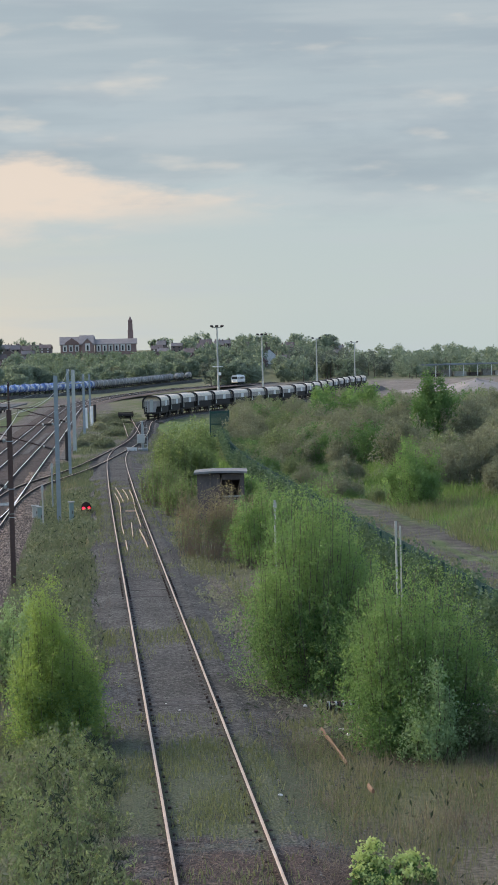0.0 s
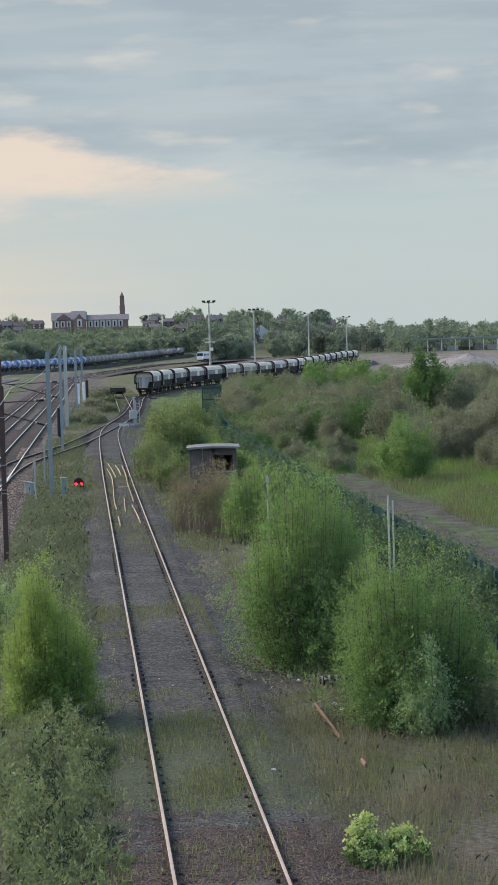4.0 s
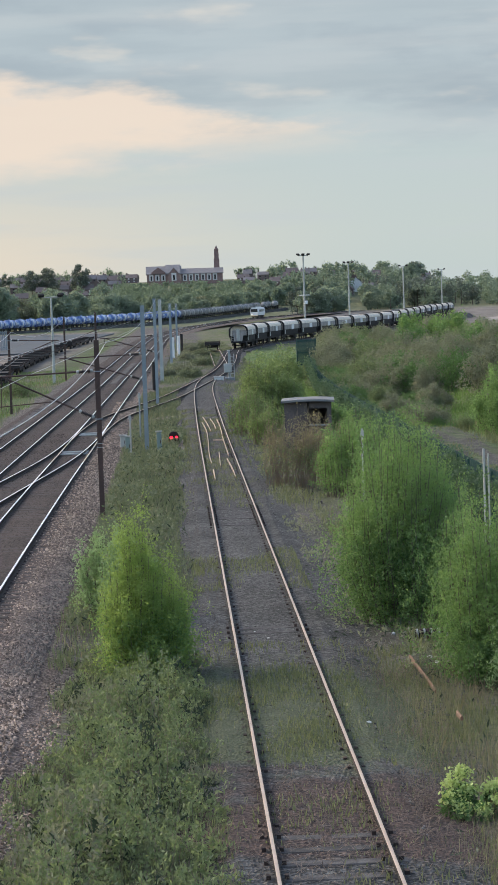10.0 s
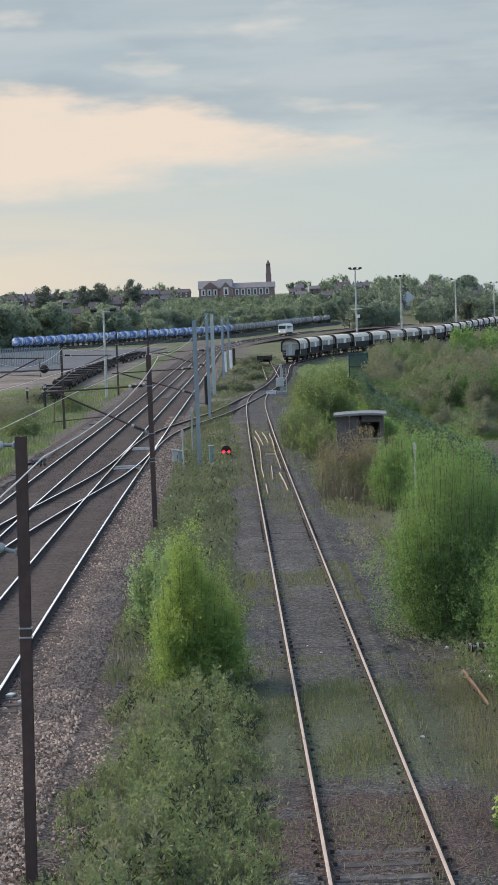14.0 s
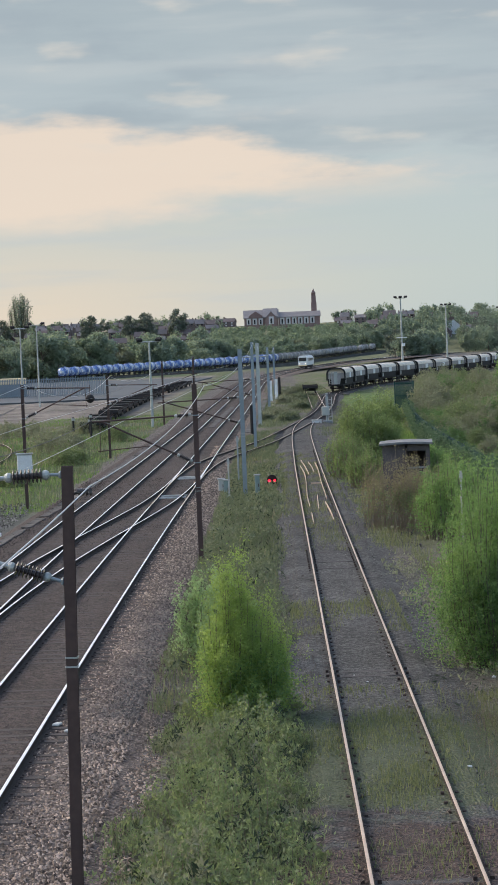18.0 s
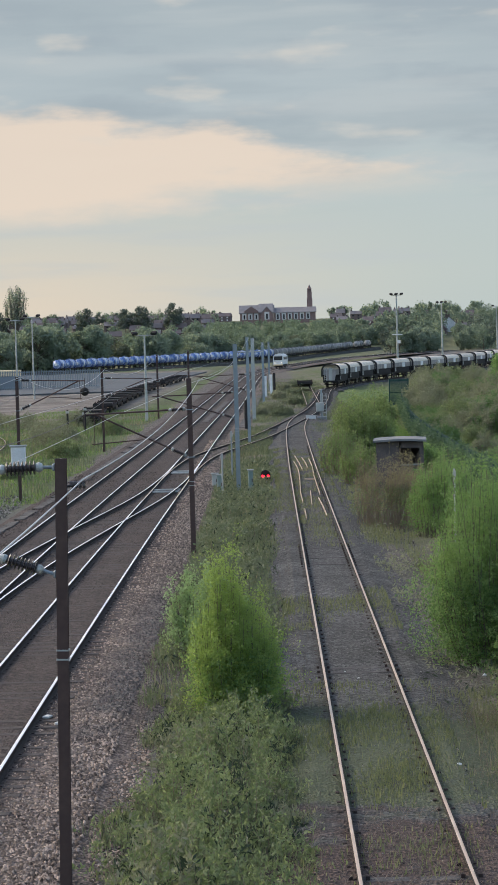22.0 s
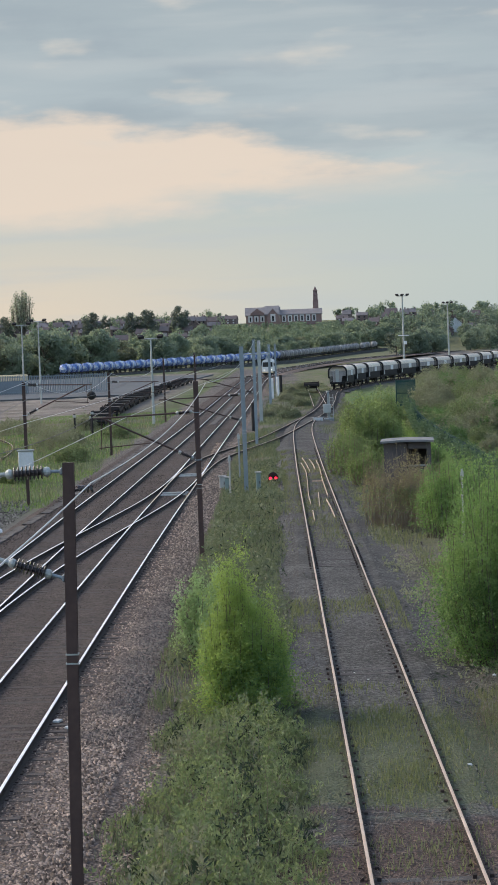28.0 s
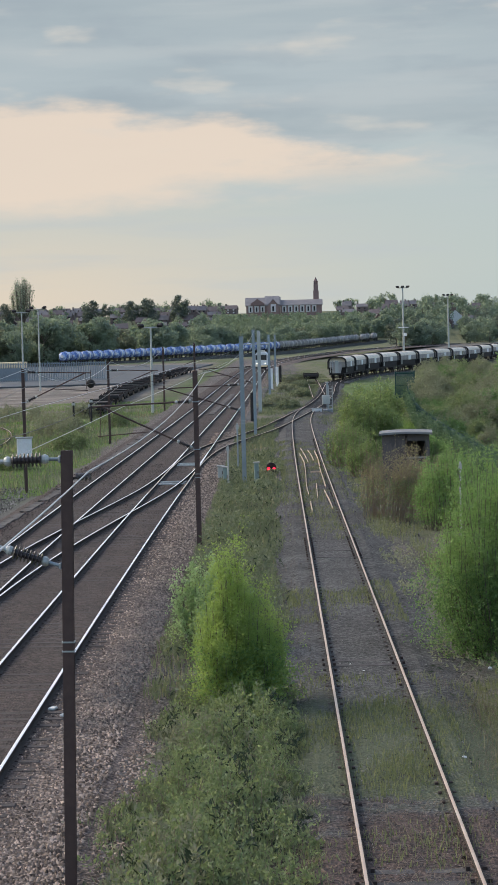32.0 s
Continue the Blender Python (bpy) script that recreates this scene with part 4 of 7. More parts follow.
loose_rail([(1.77, 113.4), (2.45, 113.5)], "short pale bar across the siding")
loose_rail([(4.53, 43.7), (4.57, 41.1), (4.58, 39.4)], "rust orange bar lying in the grass", M_RUSTBAR, 0.045, -0.25)
loose_rail([(4.6, 36.8), (4.62, 36.0)], "short rusty bar in the grass", M_RUSTBAR, 0.05, -0.1)


def litter():
    """Planks, a ribbed pipe and pale stones on the ground by the saplings."""
    p = thing("ribbed_pipe", pose(5.3, 46.6, -0.2, 0, 0, 3), "short black ribbed pipe lying by the saplings", "pipe")
    part("pipe_wall", rod(bmesh.new(), (-0.35, 0, 0), (0.35, 0, 0), 0.085, 0.085, 14), M_UNDER, p)
    for k in range(9):
        part("rib", rod(bmesh.new(), (-0.33 + 0.08 * k, 0, 0), (-0.29 + 0.08 * k, 0, 0), 0.11, 0.11, 14), M_STEEL_DARK if k % 2 else M_CAP, p)
    rng = np.random.default_rng(41)
    for x, y, a, l in ((8.1, 46.8, 2, 0.75), (7.0, 42.6, -3, 1.5), (8.5, 44.8, -62, 1.4), (7.9, 45.4, 8, 1.1), (7.4, 44.0, 14, 0.9), (8.3, 43.4, -20, 1.3), (-4.52, 42.4, 80, 0.3), (-4.22, 41.6, 70, 0.16)):
        bm = box(bmesh.new(), 0, 0, 0, l, 0.13, 0.05, 0.012)
        me = bpy.data.meshes.new("plank")
        bm.to_mesh(me)
        bm.free()
        me.materials.append(M_CREAM if a in (2, 70, 80) else M_SLEEPER)
        ob = new("plank", me)
        ob.matrix_basis = pose(x, y, (-0.17 if x < -3 else float(ground_z(x, y))) + 0.03, 4, 3, a)
        tagged(ob, "weathered plank lying in rough grass" if x > 0 else "pale timber offcut lying on the ballast", "plank", "planks")
    for x, y, s in ((4.55, 47.3, 0.05), (4.95, 43.9, 0.06), (5.05, 43.4, 0.05), (7.75, 42.3, 0.07), (-1.35, 46.5, 0.06), (-2.5, 53.5, 0.05), (-2.05, 58, 0.05), (3.05, 36.5, 0.05), (1.5, 47.2, 0.03), (1.75, 46.2, 0.035), (-11.9, 91.5, 0.2), (-12.15, 91.3, 0.14)):
        bm = bmesh.new()
        bmesh.ops.create_icosphere(bm, subdivisions=1, radius=s)
        for v in bm.verts:
            v.co *= rng.uniform(0.7, 1.2)
            v.co.z *= 0.7
        me = bpy.data.meshes.new("pale_stone")
        bm.to_mesh(me)
        bm.free()
        me.materials.append(M_WHITE)
        ob = new("pale_stone", me)
        ob.matrix_basis = pose(x, y, max(float(ground_z(x, y)), -0.13 if 0 < x < 3.5 else -1) + s * 0.5)
        tagged(ob, "pale stone lying on the ground", "stone", "pale stones")
    for x, y, a in ((0.62, 29.2, 80), (0.78, 27.3, 65), (0.35, 41.2, 40), (0.5, 38.6, 20)):
        bm = bmesh.new()
        box(bm, 0, 0, 0, 0.24, 0.11, 0.08, 0.008)
        me = bpy.data.meshes.new("brick")
        bm.to_mesh(me)
        bm.free()
        me.materials.append(M_RUSTBAR)
        ob = new("loose_brick", me)
        ob.matrix_basis = pose(x, y, float(ground_z(x, y)) + 0.02, 20, 10, a)
        tagged(ob, "loose orange brick among weeds", "brick", "loose bricks")


litter()


# ---- fence, hut ----
FENCE = [(9.85, 24, -0.45), (9.8, 60, -0.45), (9.75, 110, -0.45), (10.1, 150, -0.4), (12.2, 200, -0.3), (15.2, 248, -0.3)]


def palisade():
    f = thing("palisade_fence", pose(0, 0, 0), "dark green steel palisade fence overgrown with ivy", "fence")
    path = smooth_path(FENCE, 0.16)
    h = headings(path)
    bm = box(bmesh.new(), 0, 0, 0.06, 0.075, 0.018, 2.05)
    for v in bm.verts:
        if v.co.z > 2 and abs(v.co.x) > 0.01:
            v.co.z -= 0.07
    pale = bpy.data.meshes.new("pale")
    bm.to_mesh(pale)
    bm.free()
    pale.materials.append(M_GREEN_FENCE)
    bm = box(bmesh.new(), 0, 0.06, -0.3, 0.07, 0.07, 2.3)
    post = bpy.data.meshes.new("fence_post")
    bm.to_mesh(post)
    bm.free()
    post.materials.append(M_GREEN_FENCE)
    v, fc = [], []
    count = 0
    for i in range(len(path)):
        x, y, z = path[i]
        m = pose(x, y, z, 0, 0, math.degrees(math.atan2(h[i][1], h[i][0])))
        if i % 17 == 0:
            part("fence_post", post, None, f, at=m)
        if 40 < y and count < 290:
            part("pale", pale, None, f, at=m)
            count += 1
        else:
            b = len(v)
            v += [m @ Vector((a * 0.037, c * 0.009, d)) for d in (0.06, 2.08) for a, c in ((-1, -1), (1, -1), (1, 1), (-1, 1))]
            fc += [(b, b + 1, b + 5, b + 4), (b + 1, b + 2, b + 6, b + 5), (b + 2, b + 3, b + 7, b + 6), (b + 3, b, b + 4, b + 7), (b + 4, b + 5, b + 6, b + 7)]
    tagged(part("fence_infill", mesh_of("fence_infill", v, fc, M_GREEN_FENCE), None, f), kind="stuff")
    for z in (0.45, 1.7):
        up = path + np.array([0, 0, z])
        part("fence_rail", sweep("fence_rail", up[::12], [(0.02, 0), (0.07, 0), (0.07, 0.06), (0.02, 0.06)], M_GREEN_FENCE), None, f)


palisade()


def hut():
    s = thing("lineside_hut", pose(6.4, 107, -0.35, 0, 0, -4), "small dark brick hut with a grey felt roof", "hut")
    w, d, h = 2.3, 2.4, 2.45
    bm = bmesh.new()
    box(bm, -w / 2 + 0.1, 0, 0, 0.2, d, h)
    box(bm, w / 2 - 0.1, 0, 0, 0.2, d, h)
    box(bm, 0, d / 2 - 0.1, 0, w - 0.41, 0.2, h)
    box(bm, -0.5, -d / 2 + 0.1, 0, 0.9, 0.2, h)
    box(bm, 0.5, -d / 2 + 0.1, 0, 0.88, 0.2, 1.3)
    box(bm, 0.5, -d / 2 + 0.1, 2.15, 0.88, 0.2, 0.3)
    part("wall", bm, M_HUT, s)
    v, f = [], []
    for k in range(9):
        x = -1.3 + 2.6 * k / 8
        z = h + 0.06 * (1 - (x / 1.3) ** 2)
        v += [(x, -1.55, z), (x, 1.55, z), (x, 1.55, z + 0.1), (x, -1.55, z + 0.1)]
    for k in range(8):
        for j in range(4):
            f.append((4 * k + j, 4 * k + (j + 1) % 4, 4 * k + 4 + (j + 1) % 4, 4 * k + 4 + j))
    f += [(0, 1, 2, 3), (35, 34, 33, 32)]
    part("roof", mesh_of("roof", v, f, M_FELT), None, s, "curved grey felt roof")
    part("window_sill", box(bmesh.new(), 0.5, -d / 2, 1.3, 0.95, 0.3, 0.07), M_CONCRETE, s)


hut()


# ---- lamp towers ----
def lamp_tower(x, y, top, heads, mat, label, base=None, r=0.17, platform=False):
    z = float(ground_z(x, y)) if base is None else base
    t = thing("lamp_tower", pose(x, y, z), label, "lamp", "yard lamp towers")
    h = top - z
    part("pole", rod(bmesh.new(), (0, 0, -0.2), (0, 0, h), r * 1.5, r * 0.8, 10), mat, t)
    part("crossbar", rod(bmesh.new(), (-1.0, 0, h), (1.0, 0, h), 0.07), mat, t)
    for k in range(heads):
        a = -1.0 + 2.0 * k / max(1, heads - 1)
        m = pose(a, -0.15, h + 0.1, 25, 0, 20 * (1 if a < 0 else -1))
        part("floodlight", box(bmesh.new(), 0, 0, 0, 0.6, 0.45, 0.28, 0.05, m), M_UNDER, t, "dark floodlight")
    if platform:
        part("platform", box(bmesh.new(), 0, 0, h * 0.52, 2.0, 0.7, 0.16, 0.02), M_WHITE, t)
        part("sign", box(bmesh.new(), 0.3, -0.3, h * 0.42, 0.6, 0.1, 0.6, 0.02), M_WHITE, t)


lamp_tower(24.8, 415, 15.5, 3, M_CAP, "tall grey floodlight tower with a platform", platform=True)
lamp_tower(41.4, 515, 15.4, 3, M_CAP, "tall grey floodlight tower")
lamp_tower(62.5, 592, 15.3, 2, M_CAP, "tall grey floodlight tower")
lamp_tower(87.5, 710, 15.4, 2, M_CAP, "tall grey floodlight tower")
lamp_tower(-33.5, 290, 11.0, 2, M_CAP, "grey floodlight pole at the sandy yard", r=0.1)
lamp_tower(-35.6, 330, 12.0, 2, M_CAP, "grey floodlight pole at the sandy yard", r=0.1)
lamp_tower(-12.4, 220, 8.2, 2, M_CAP, "grey lamp pole beside the main line", r=0.11)


# ---- rolling stock ----
def wheelset(parent, y, r=0.46):
    bm = bmesh.new()
    for x in (-0.75, 0.75):
        rod(bm, (x - 0.065, y, r), (x + 0.065, y, r), r, r, 18)
    rod(bm, (-0.75, y, r), (0.75, y, r), 0.08)
    return part("wheelset", bm, M_UNDER, parent)


def profile_body(bm, pts, y0, y1, inset=0.0):
    """A closed cross-section of (x, z) pairs drawn from y0 to y1."""
    n = len(pts)
    a = [bm.verts.new((x, y0, z)) for x, z in pts]
    b = [bm.verts.new((x, y1, z)) for x, z in pts]
    for i in range(n):
        bm.faces.new((a[i], a[(i + 1) % n], b[(i + 1) % n], b[i]))
    bm.faces.new(a[::-1])
    bm.faces.new(b)
    return bm


def hopper_wagon(length=16.6):
    w = thing("hopper_wagon", pose(0, 0, 0), "grimy bogie hopper wagon with a rounded pale hood and dark ends", "wagon", "hopper train")
    hl = length / 2
    low = [(-1.3, 1.12), (-1.34, 1.95), (1.34, 1.95), (1.3, 1.12), (0.75, 0.95), (-0.75, 0.95)]
    part("hopper_body", profile_body(bmesh.new(), low, -hl + 1.5, hl - 1.5), M_UNDER, w, "black lower hopper")
    side = [(1.38, 1.96), (1.43, 2.05), (1.42, 2.78), (-1.42, 2.78), (-1.43, 2.05), (-1.38, 1.96)]
    part("side_sheet", profile_body(bmesh.new(), side, -hl + 1.05, hl - 1.05), M_HOPPER, w, "grey-brown side sheet")
    arc = [(1.42, 2.784), (1.33, 3.1), (1.08, 3.36), (0.7, 3.5), (-0.7, 3.5), (-1.08, 3.36), (-1.33, 3.1), (-1.42, 2.784)]
    part("hood", profile_body(bmesh.new(), arc, -hl + 1.25, hl - 1.25), M_ROOFGREY, w, "rounded pale grey hood")
    part("hood_spine", box(bmesh.new(), 0, 0, 3.502, 0.5, length - 4.5, 0.07, 0.02), M_HOPPER, w)
    outer = [(1.47, 1.7), (1.46, 2.82), (1.36, 3.16), (1.1, 3.42), (0.7, 3.56), (-0.7, 3.56), (-1.1, 3.42), (-1.36, 3.16), (-1.46, 2.82), (-1.47, 1.7)]
    inner = [(x * 0.88, z - 0.16 if z > 2 else z) for x, z in outer]
    for s in (-1, 1):
        bm = bmesh.new()
        rings = [[bm.verts.new((x, s * y, z)) for x, z in ring] for ring, y in ((outer, hl - 1.25), (outer, hl - 0.62), (inner, hl - 0.62), (inner, hl - 1.25))]
        for a, b in zip(rings, rings[1:] + rings[:1]):
            for k in range(9):
                bm.faces.new((a[k], a[k + 1], b[k + 1], b[k]))
        bmesh.ops.recalc_face_normals(bm, faces=bm.faces)
        part("hood_rim", bm, M_UNDER, w, "dark arched rim of the open end")
        bm = bmesh.new()
        v = [bm.verts.new(p) for p in ((-0.6, s * (hl - 0.3), 1.12), (0.6, s * (hl - 0.3), 1.12), (0.85, s * (hl - 1.02), 2.6), (-0.85, s * (hl - 1.02), 2.6))]
        u = [bm.verts.new((q.co.x, q.co.y - s * 0.06, q.co.z - 0.05)) for q in v]
        for k in range(4):
            bm.faces.new((v[k], v[(k + 1) % 4], u[(k + 1) % 4], u[k]))
        bm.faces.new(v)
        bm.faces.new(u[::-1])
        bmesh.ops.recalc_face_normals(bm, faces=bm.faces)
        part("slope_sheet", bm, M_HOPPER, w, "grey sloping end sheet")
        part("end_post", box(bmesh.new(), 0, s * (hl - 0.2), 1.1, 0.5, 0.16, 1.9, 0.02), M_CAP, w, "pale grey end post")
        bm = bmesh.new()
        for x in (-0.62, -0.98):
            rod(bm, (x, s * (hl - 0.12), 1.05), (x, s * (hl - 0.5), 3.0), 0.035, n=5)
        for k in range(6):
            rod(bm, (-0.62, s * (hl - 0.16 - 0.055 * k), 1.3 + 0.28 * k), (-0.98, s * (hl - 0.16 - 0.055 * k), 1.3 + 0.28 * k), 0.025, n=5)
        part("ladder", bm, M_CAP, w)
        for x in (-0.86, 0.86):
            bm = rod(bmesh.new(), (x, s * (hl - 0.1), 1.0), (x, s * (hl + 0.32), 1.0), 0.1)
            rod(bm, (x, s * (hl + 0.3), 1.0), (x, s * (hl + 0.36), 1.0), 0.2, 0.2, 12)
            part("buffer", bm, M_UNDER, w)
        bg = part("bogie", box(box(bmesh.new(), -1.0, s * (hl - 2.6), 0.4, 0.14, 2.6, 0.35, 0.03), 1.0, s * (hl - 2.6), 0.4, 0.14, 2.6, 0.35, 0.03), M_UNDER, w)
        for d in (-0.95, 0.95):
            wheelset(bg, s * (hl - 2.6) + d)
    part("underframe", box(bmesh.new(), 0, 0, 0.82, 2.3, length, 0.26, 0.02), M_UNDER, w)
    for s in (-1, 1):
        part("data_panel", box(bmesh.new(), s * 1.46, 0.9 * s, 1.95, 0.06, 2.2, 0.8), M_WHITE, w, "off-white panel")
        part("step_panel", box(bmesh.new(), s * 1.33, -5.6, 1.2, 0.05, 0.7, 0.7), M_CAP, w, "small pale plate")
        for k in range(7):
            part("side_rib", box(bmesh.new(), s * 1.44, -5.4 + 1.8 * k, 1.98, 0.05, 0.08, 0.8), M_HOPPER, w)
    return w


HOPPER_LINE = [(8.9, 320), (9.35, 332), (11.4, 347.5), (13.9, 364), (17.0, 380.5), (20.9, 396.5), (25.3, 412.5), (29.9, 428.5), (34.3, 444.5), (38.8, 460.5), (43.3, 476.5), (47.6, 492.5), (51, 509), (54.5, 525.5), (58, 542), (61.3, 558.5), (64.6, 575), (68, 591.5), (71.5, 608), (75, 624), (78.6, 640), (82.3, 656), (86, 672), (95, 712)]


def hopper_train():
    path = smooth_path([(x, y, 1.2 * float(sstep(y, 430, 660))) for x, y in HOPPER_LINE], 0.5)
    s0 = int(np.argmin(np.abs(path[:, 1] - 332)))
    first = None
    for k in range(20):
        i, j = s0 + int(34 * k + 0.6), s0 + int(34 * k + 33.4)
        if j >= len(path):
            break
        a, b = path[i], path[j]
        m = pose((a[0] + b[0]) / 2, (a[1] + b[1]) / 2, (a[2] + b[2]) / 2, 0, 0, math.degrees(math.atan2(b[1] - a[1], b[0] - a[0])) - 90)
        if first is None:
            first = hopper_wagon(16.3)
            first.matrix_basis = m
        else:
            copy_thing(first, m)
    t, _ = railway("hopper_track", [(x, y, 1.2 * float(sstep(y, 430, 660))) for x, y in HOPPER_LINE], "dull rails under the hopper train", M_RAIL_OLD, M_SLEEPER, (0, 0), 360)
    bed("ballast_hopper", [(x, y, 1.2 * float(sstep(y, 430, 660))) for x, y in HOPPER_LINE], 1.9, M_BALLAST_OLD, "dark ballast under the hopper train", -0.17, 2.6)


hopper_train()


def tank_wagon(shell, band, label, name):
    w = thing(name, pose(0, 0, 0), label, "wagon", name + " row")
    bm = rod(bmesh.new(), (0, -2.2, 2.3), (0, 2.2, 2.3), 1.3, 1.3, 20)
    for s in (-1, 1):
        rod(bm, (0, s * 2.19, 2.3), (0, s * 2.75, 2.3), 1.28, 0.5, 20)
    part("barrel", bm, shell, w)
    for y in (-1.8, 1.8):
        part("saddle_band", rod(bmesh.new(), (0, y - 0.2, 2.3), (0, y + 0.2, 2.3), 1.32, 1.32, 20), band, w)
    if shell is M_BLUE:
        part("name_band", rod(bmesh.new(), (0, -0.5, 2.3), (0, 0.25, 2.3), 1.325, 1.325, 20), M_WHITE, w, "broad pale band round the barrel")
        part("end_plate", rod(bmesh.new(), (0, -2.79, 2.3), (0, -2.75, 2.3), 0.42, 0.42, 14), M_WHITE, w, "pale plate on the tank end")
    else:
        part("rust_band", rod(bmesh.new(), (0, -0.6, 2.3), (0, 0.9, 2.3), 1.318, 1.318, 20), M_HOPPER, w, "brownish stained band")
    part("dome", rod(rod(bmesh.new(), (0, 0, 3.5), (0, 0, 3.78), 0.42, 0.36, 14), (0, 0, 3.77), (0, 0, 3.86), 0.2, 0.2), shell, w)
    part("underframe", box(bmesh.new(), 0, 0, 0.75, 2.1, 7.0, 0.3, 0.02), M_UNDER, w)
    for y in (-1.8, 1.8):
        part("saddle", box(bmesh.new(), 0, y, 1.04, 2.2, 0.8, 0.75, 0.05), band, w)
    for y in (-2.2, 2.2):
        wheelset(w, y)
    part("walkway", box(bmesh.new(), 0, 0, 3.61, 0.7, 3.4, 0.05), M_UNDER, w)
    return w


def stored_rows():
    """The long stored row behind the yard: blue tank wagons, then grimy grey ones, climbing gently."""
    path = smooth_path([(-78, 600, 0.1), (-62, 646, 0.2), (-46, 690, 0.4), (-30, 730, 0.6), (-14, 765, 0.9), (2, 808, 1.2), (13.7, 868, 1.6), (26.7, 930, 2.3), (44.4, 1000, 3.4), (52, 1030, 3.8)], 1.0)
    s0 = int(np.argmin(np.abs(path[:, 1] - 646)))
    blue = grey = None
    for k in range(52):
        i = s0 + int(7.9 * k)
        if i >= len(path) - 1 or k in (44, 47, 49, 50, 51):
            continue
        m = place(path, i)
        if k < 23:
            if blue is None:
                blue = tank_wagon(M_BLUE, M_BLUE_DARK, "blue tank wagon with dark saddles in a stored row", "blue_tank_wagon")
                blue.matrix_basis = m
            else:
                copy_thing(blue, m)
        else:
            if grey is None:
                grey = tank_wagon(M_TANK_GREY, M_UNDER, "grimy dark grey tank wagon in a stored row", "grey_tank_wagon")
                grey.matrix_basis = m
            else:
                copy_thing(grey, m)
    prof = [(-2.6, -3.0), (-1.9, -0.15), (1.9, -0.15), (2.6, -3.0)]
    tagged(new("storage_embankment", sweep("storage_embankment", path[::6], prof, M_BALLAST_OLD, closed=False)), "low ballast bank under the stored wagons", "ballast", kind="structure")
    track = thing("storage_track", pose(0, 0, 0), "rails under the stored wagons", "railway track", "railway tracks", "structure")
    h = headings(path)
    for side in (-0.7525, 0.7525):
        off = path + np.stack([h[:, 1] * side, -h[:, 0] * side, 0 * h[:, 0]], 1)
        part("rail", sweep("rail", off[::6], RAIL, M_RAIL_SIDE), None, track)


stored_rows()


def flat_wagon():
    w = thing("flat_wagon", pose(0, 0, 0), "rusty dark low flat wagon on a yard track", "wagon", "flat wagons")
    part("deck", box(bmesh.new(), 0, 0, 0.75, 2.3, 12.2, 0.18, 0.03), M_UNDER, w)
    bm = bmesh.new()
    for x in (-1.0, 1.0):
        box(bm, x, 0, 0.5, 0.16, 9.0, 0.4)
    part("sole_bar", bm, M_CHAIR, w)
    for k in range(6):
        for x in (-1.1, 1.1):
            part("stanchion", box(bmesh.new(), x, -5.8 + 2.3 * k, 0.9, 0.12, 0.2, 0.12 + 0.1 * (k % 3)), M_CHAIR, w)
    for s in (-1, 1):
        part("end_board", box(bmesh.new(), 0, s * 6.0, 0.92, 2.2, 0.1, 0.2), M_UNDER, w)
        for d in (-0.9, 0.9):
            wheelset(w, s * 4.6 + d)
    return w


def yard_wagons():
    path = smooth_path([(-17.3, 200, -0.45), (-19.3, 250, -0.45), (-20.3, 310, -0.45), (-20.3, 390, -0.45), (-19.0, 460, -0.4), (-15, 540, -0.35)], 0.5)
    s0 = int(np.argmin(np.abs(path[:, 1] - 216)))
    first = flat_wagon()
    first.matrix_basis = place(path, s0)
    for k in range(1, 19):
        if k in (2, 13):
            continue
        copy_thing(first, place(path, s0 + 27 * k))
    first = flat_wagon()
    first.matrix_basis = place(smooth_path([(5.5, 325, 0), (6.0, 370, 0)], 0.5), 14)
    tagged(first, "short dark flat wagon standing beside the hopper train")


yard_wagons()


def railcar():
    """The pale railcar that comes along the main line."""
    w = thing("railcar", pose(59.9, 880, 0), "small white railcar coming along the main line", "train")
    sec = [(-1.3, 1.05), (-1.36, 2.2), (-1.25, 3.3), (-0.8, 3.75), (0.8, 3.75), (1.25, 3.3), (1.36, 2.2), (1.3, 1.05)]
    part("body", profile_body(bmesh.new(), sec, -7.5, 7.5), M_WHITE, w)
    for s in (-1, 1):
        part("windscreen", box(bmesh.new(), 0, s * 7.52, 2.15, 2.25, 0.05, 1.05, 0.02), M_GLASS, w, "dark windscreen")
        part("buffer_beam", box(bmesh.new(), 0, s * 7.6, 0.75, 2.5, 0.25, 0.32, 0.03), M_YELLOW, w)
        for x in (-0.85, 0.85):
            part("head_lamp", rod(bmesh.new(), (x, s * 7.5, 1.45), (x, s * 7.58, 1.45), 0.12, 0.12, 12), M_CAB_GLOW, w, "lit head lamp")
        for d in (-1.0, 1.0):
            wheelset(w, s * 5.0 + d)
        for k in range(5):
            part("side_window", box(bmesh.new(), s * 1.345, -5.2 + 2.6 * k, 2.2, 0.05, 1.5, 0.8, 0.02), M_GLASS, w)
    part("underframe", box(bmesh.new(), 0, 0, 0.45, 2.2, 14, 0.6, 0.05), M_UNDER, w)
    part("roof_pod", box(bmesh.new(), 0, 1.5, 3.72, 1.4, 4.0, 0.3, 0.06), M_CAP, w)
    return w


RAILCAR = railcar()


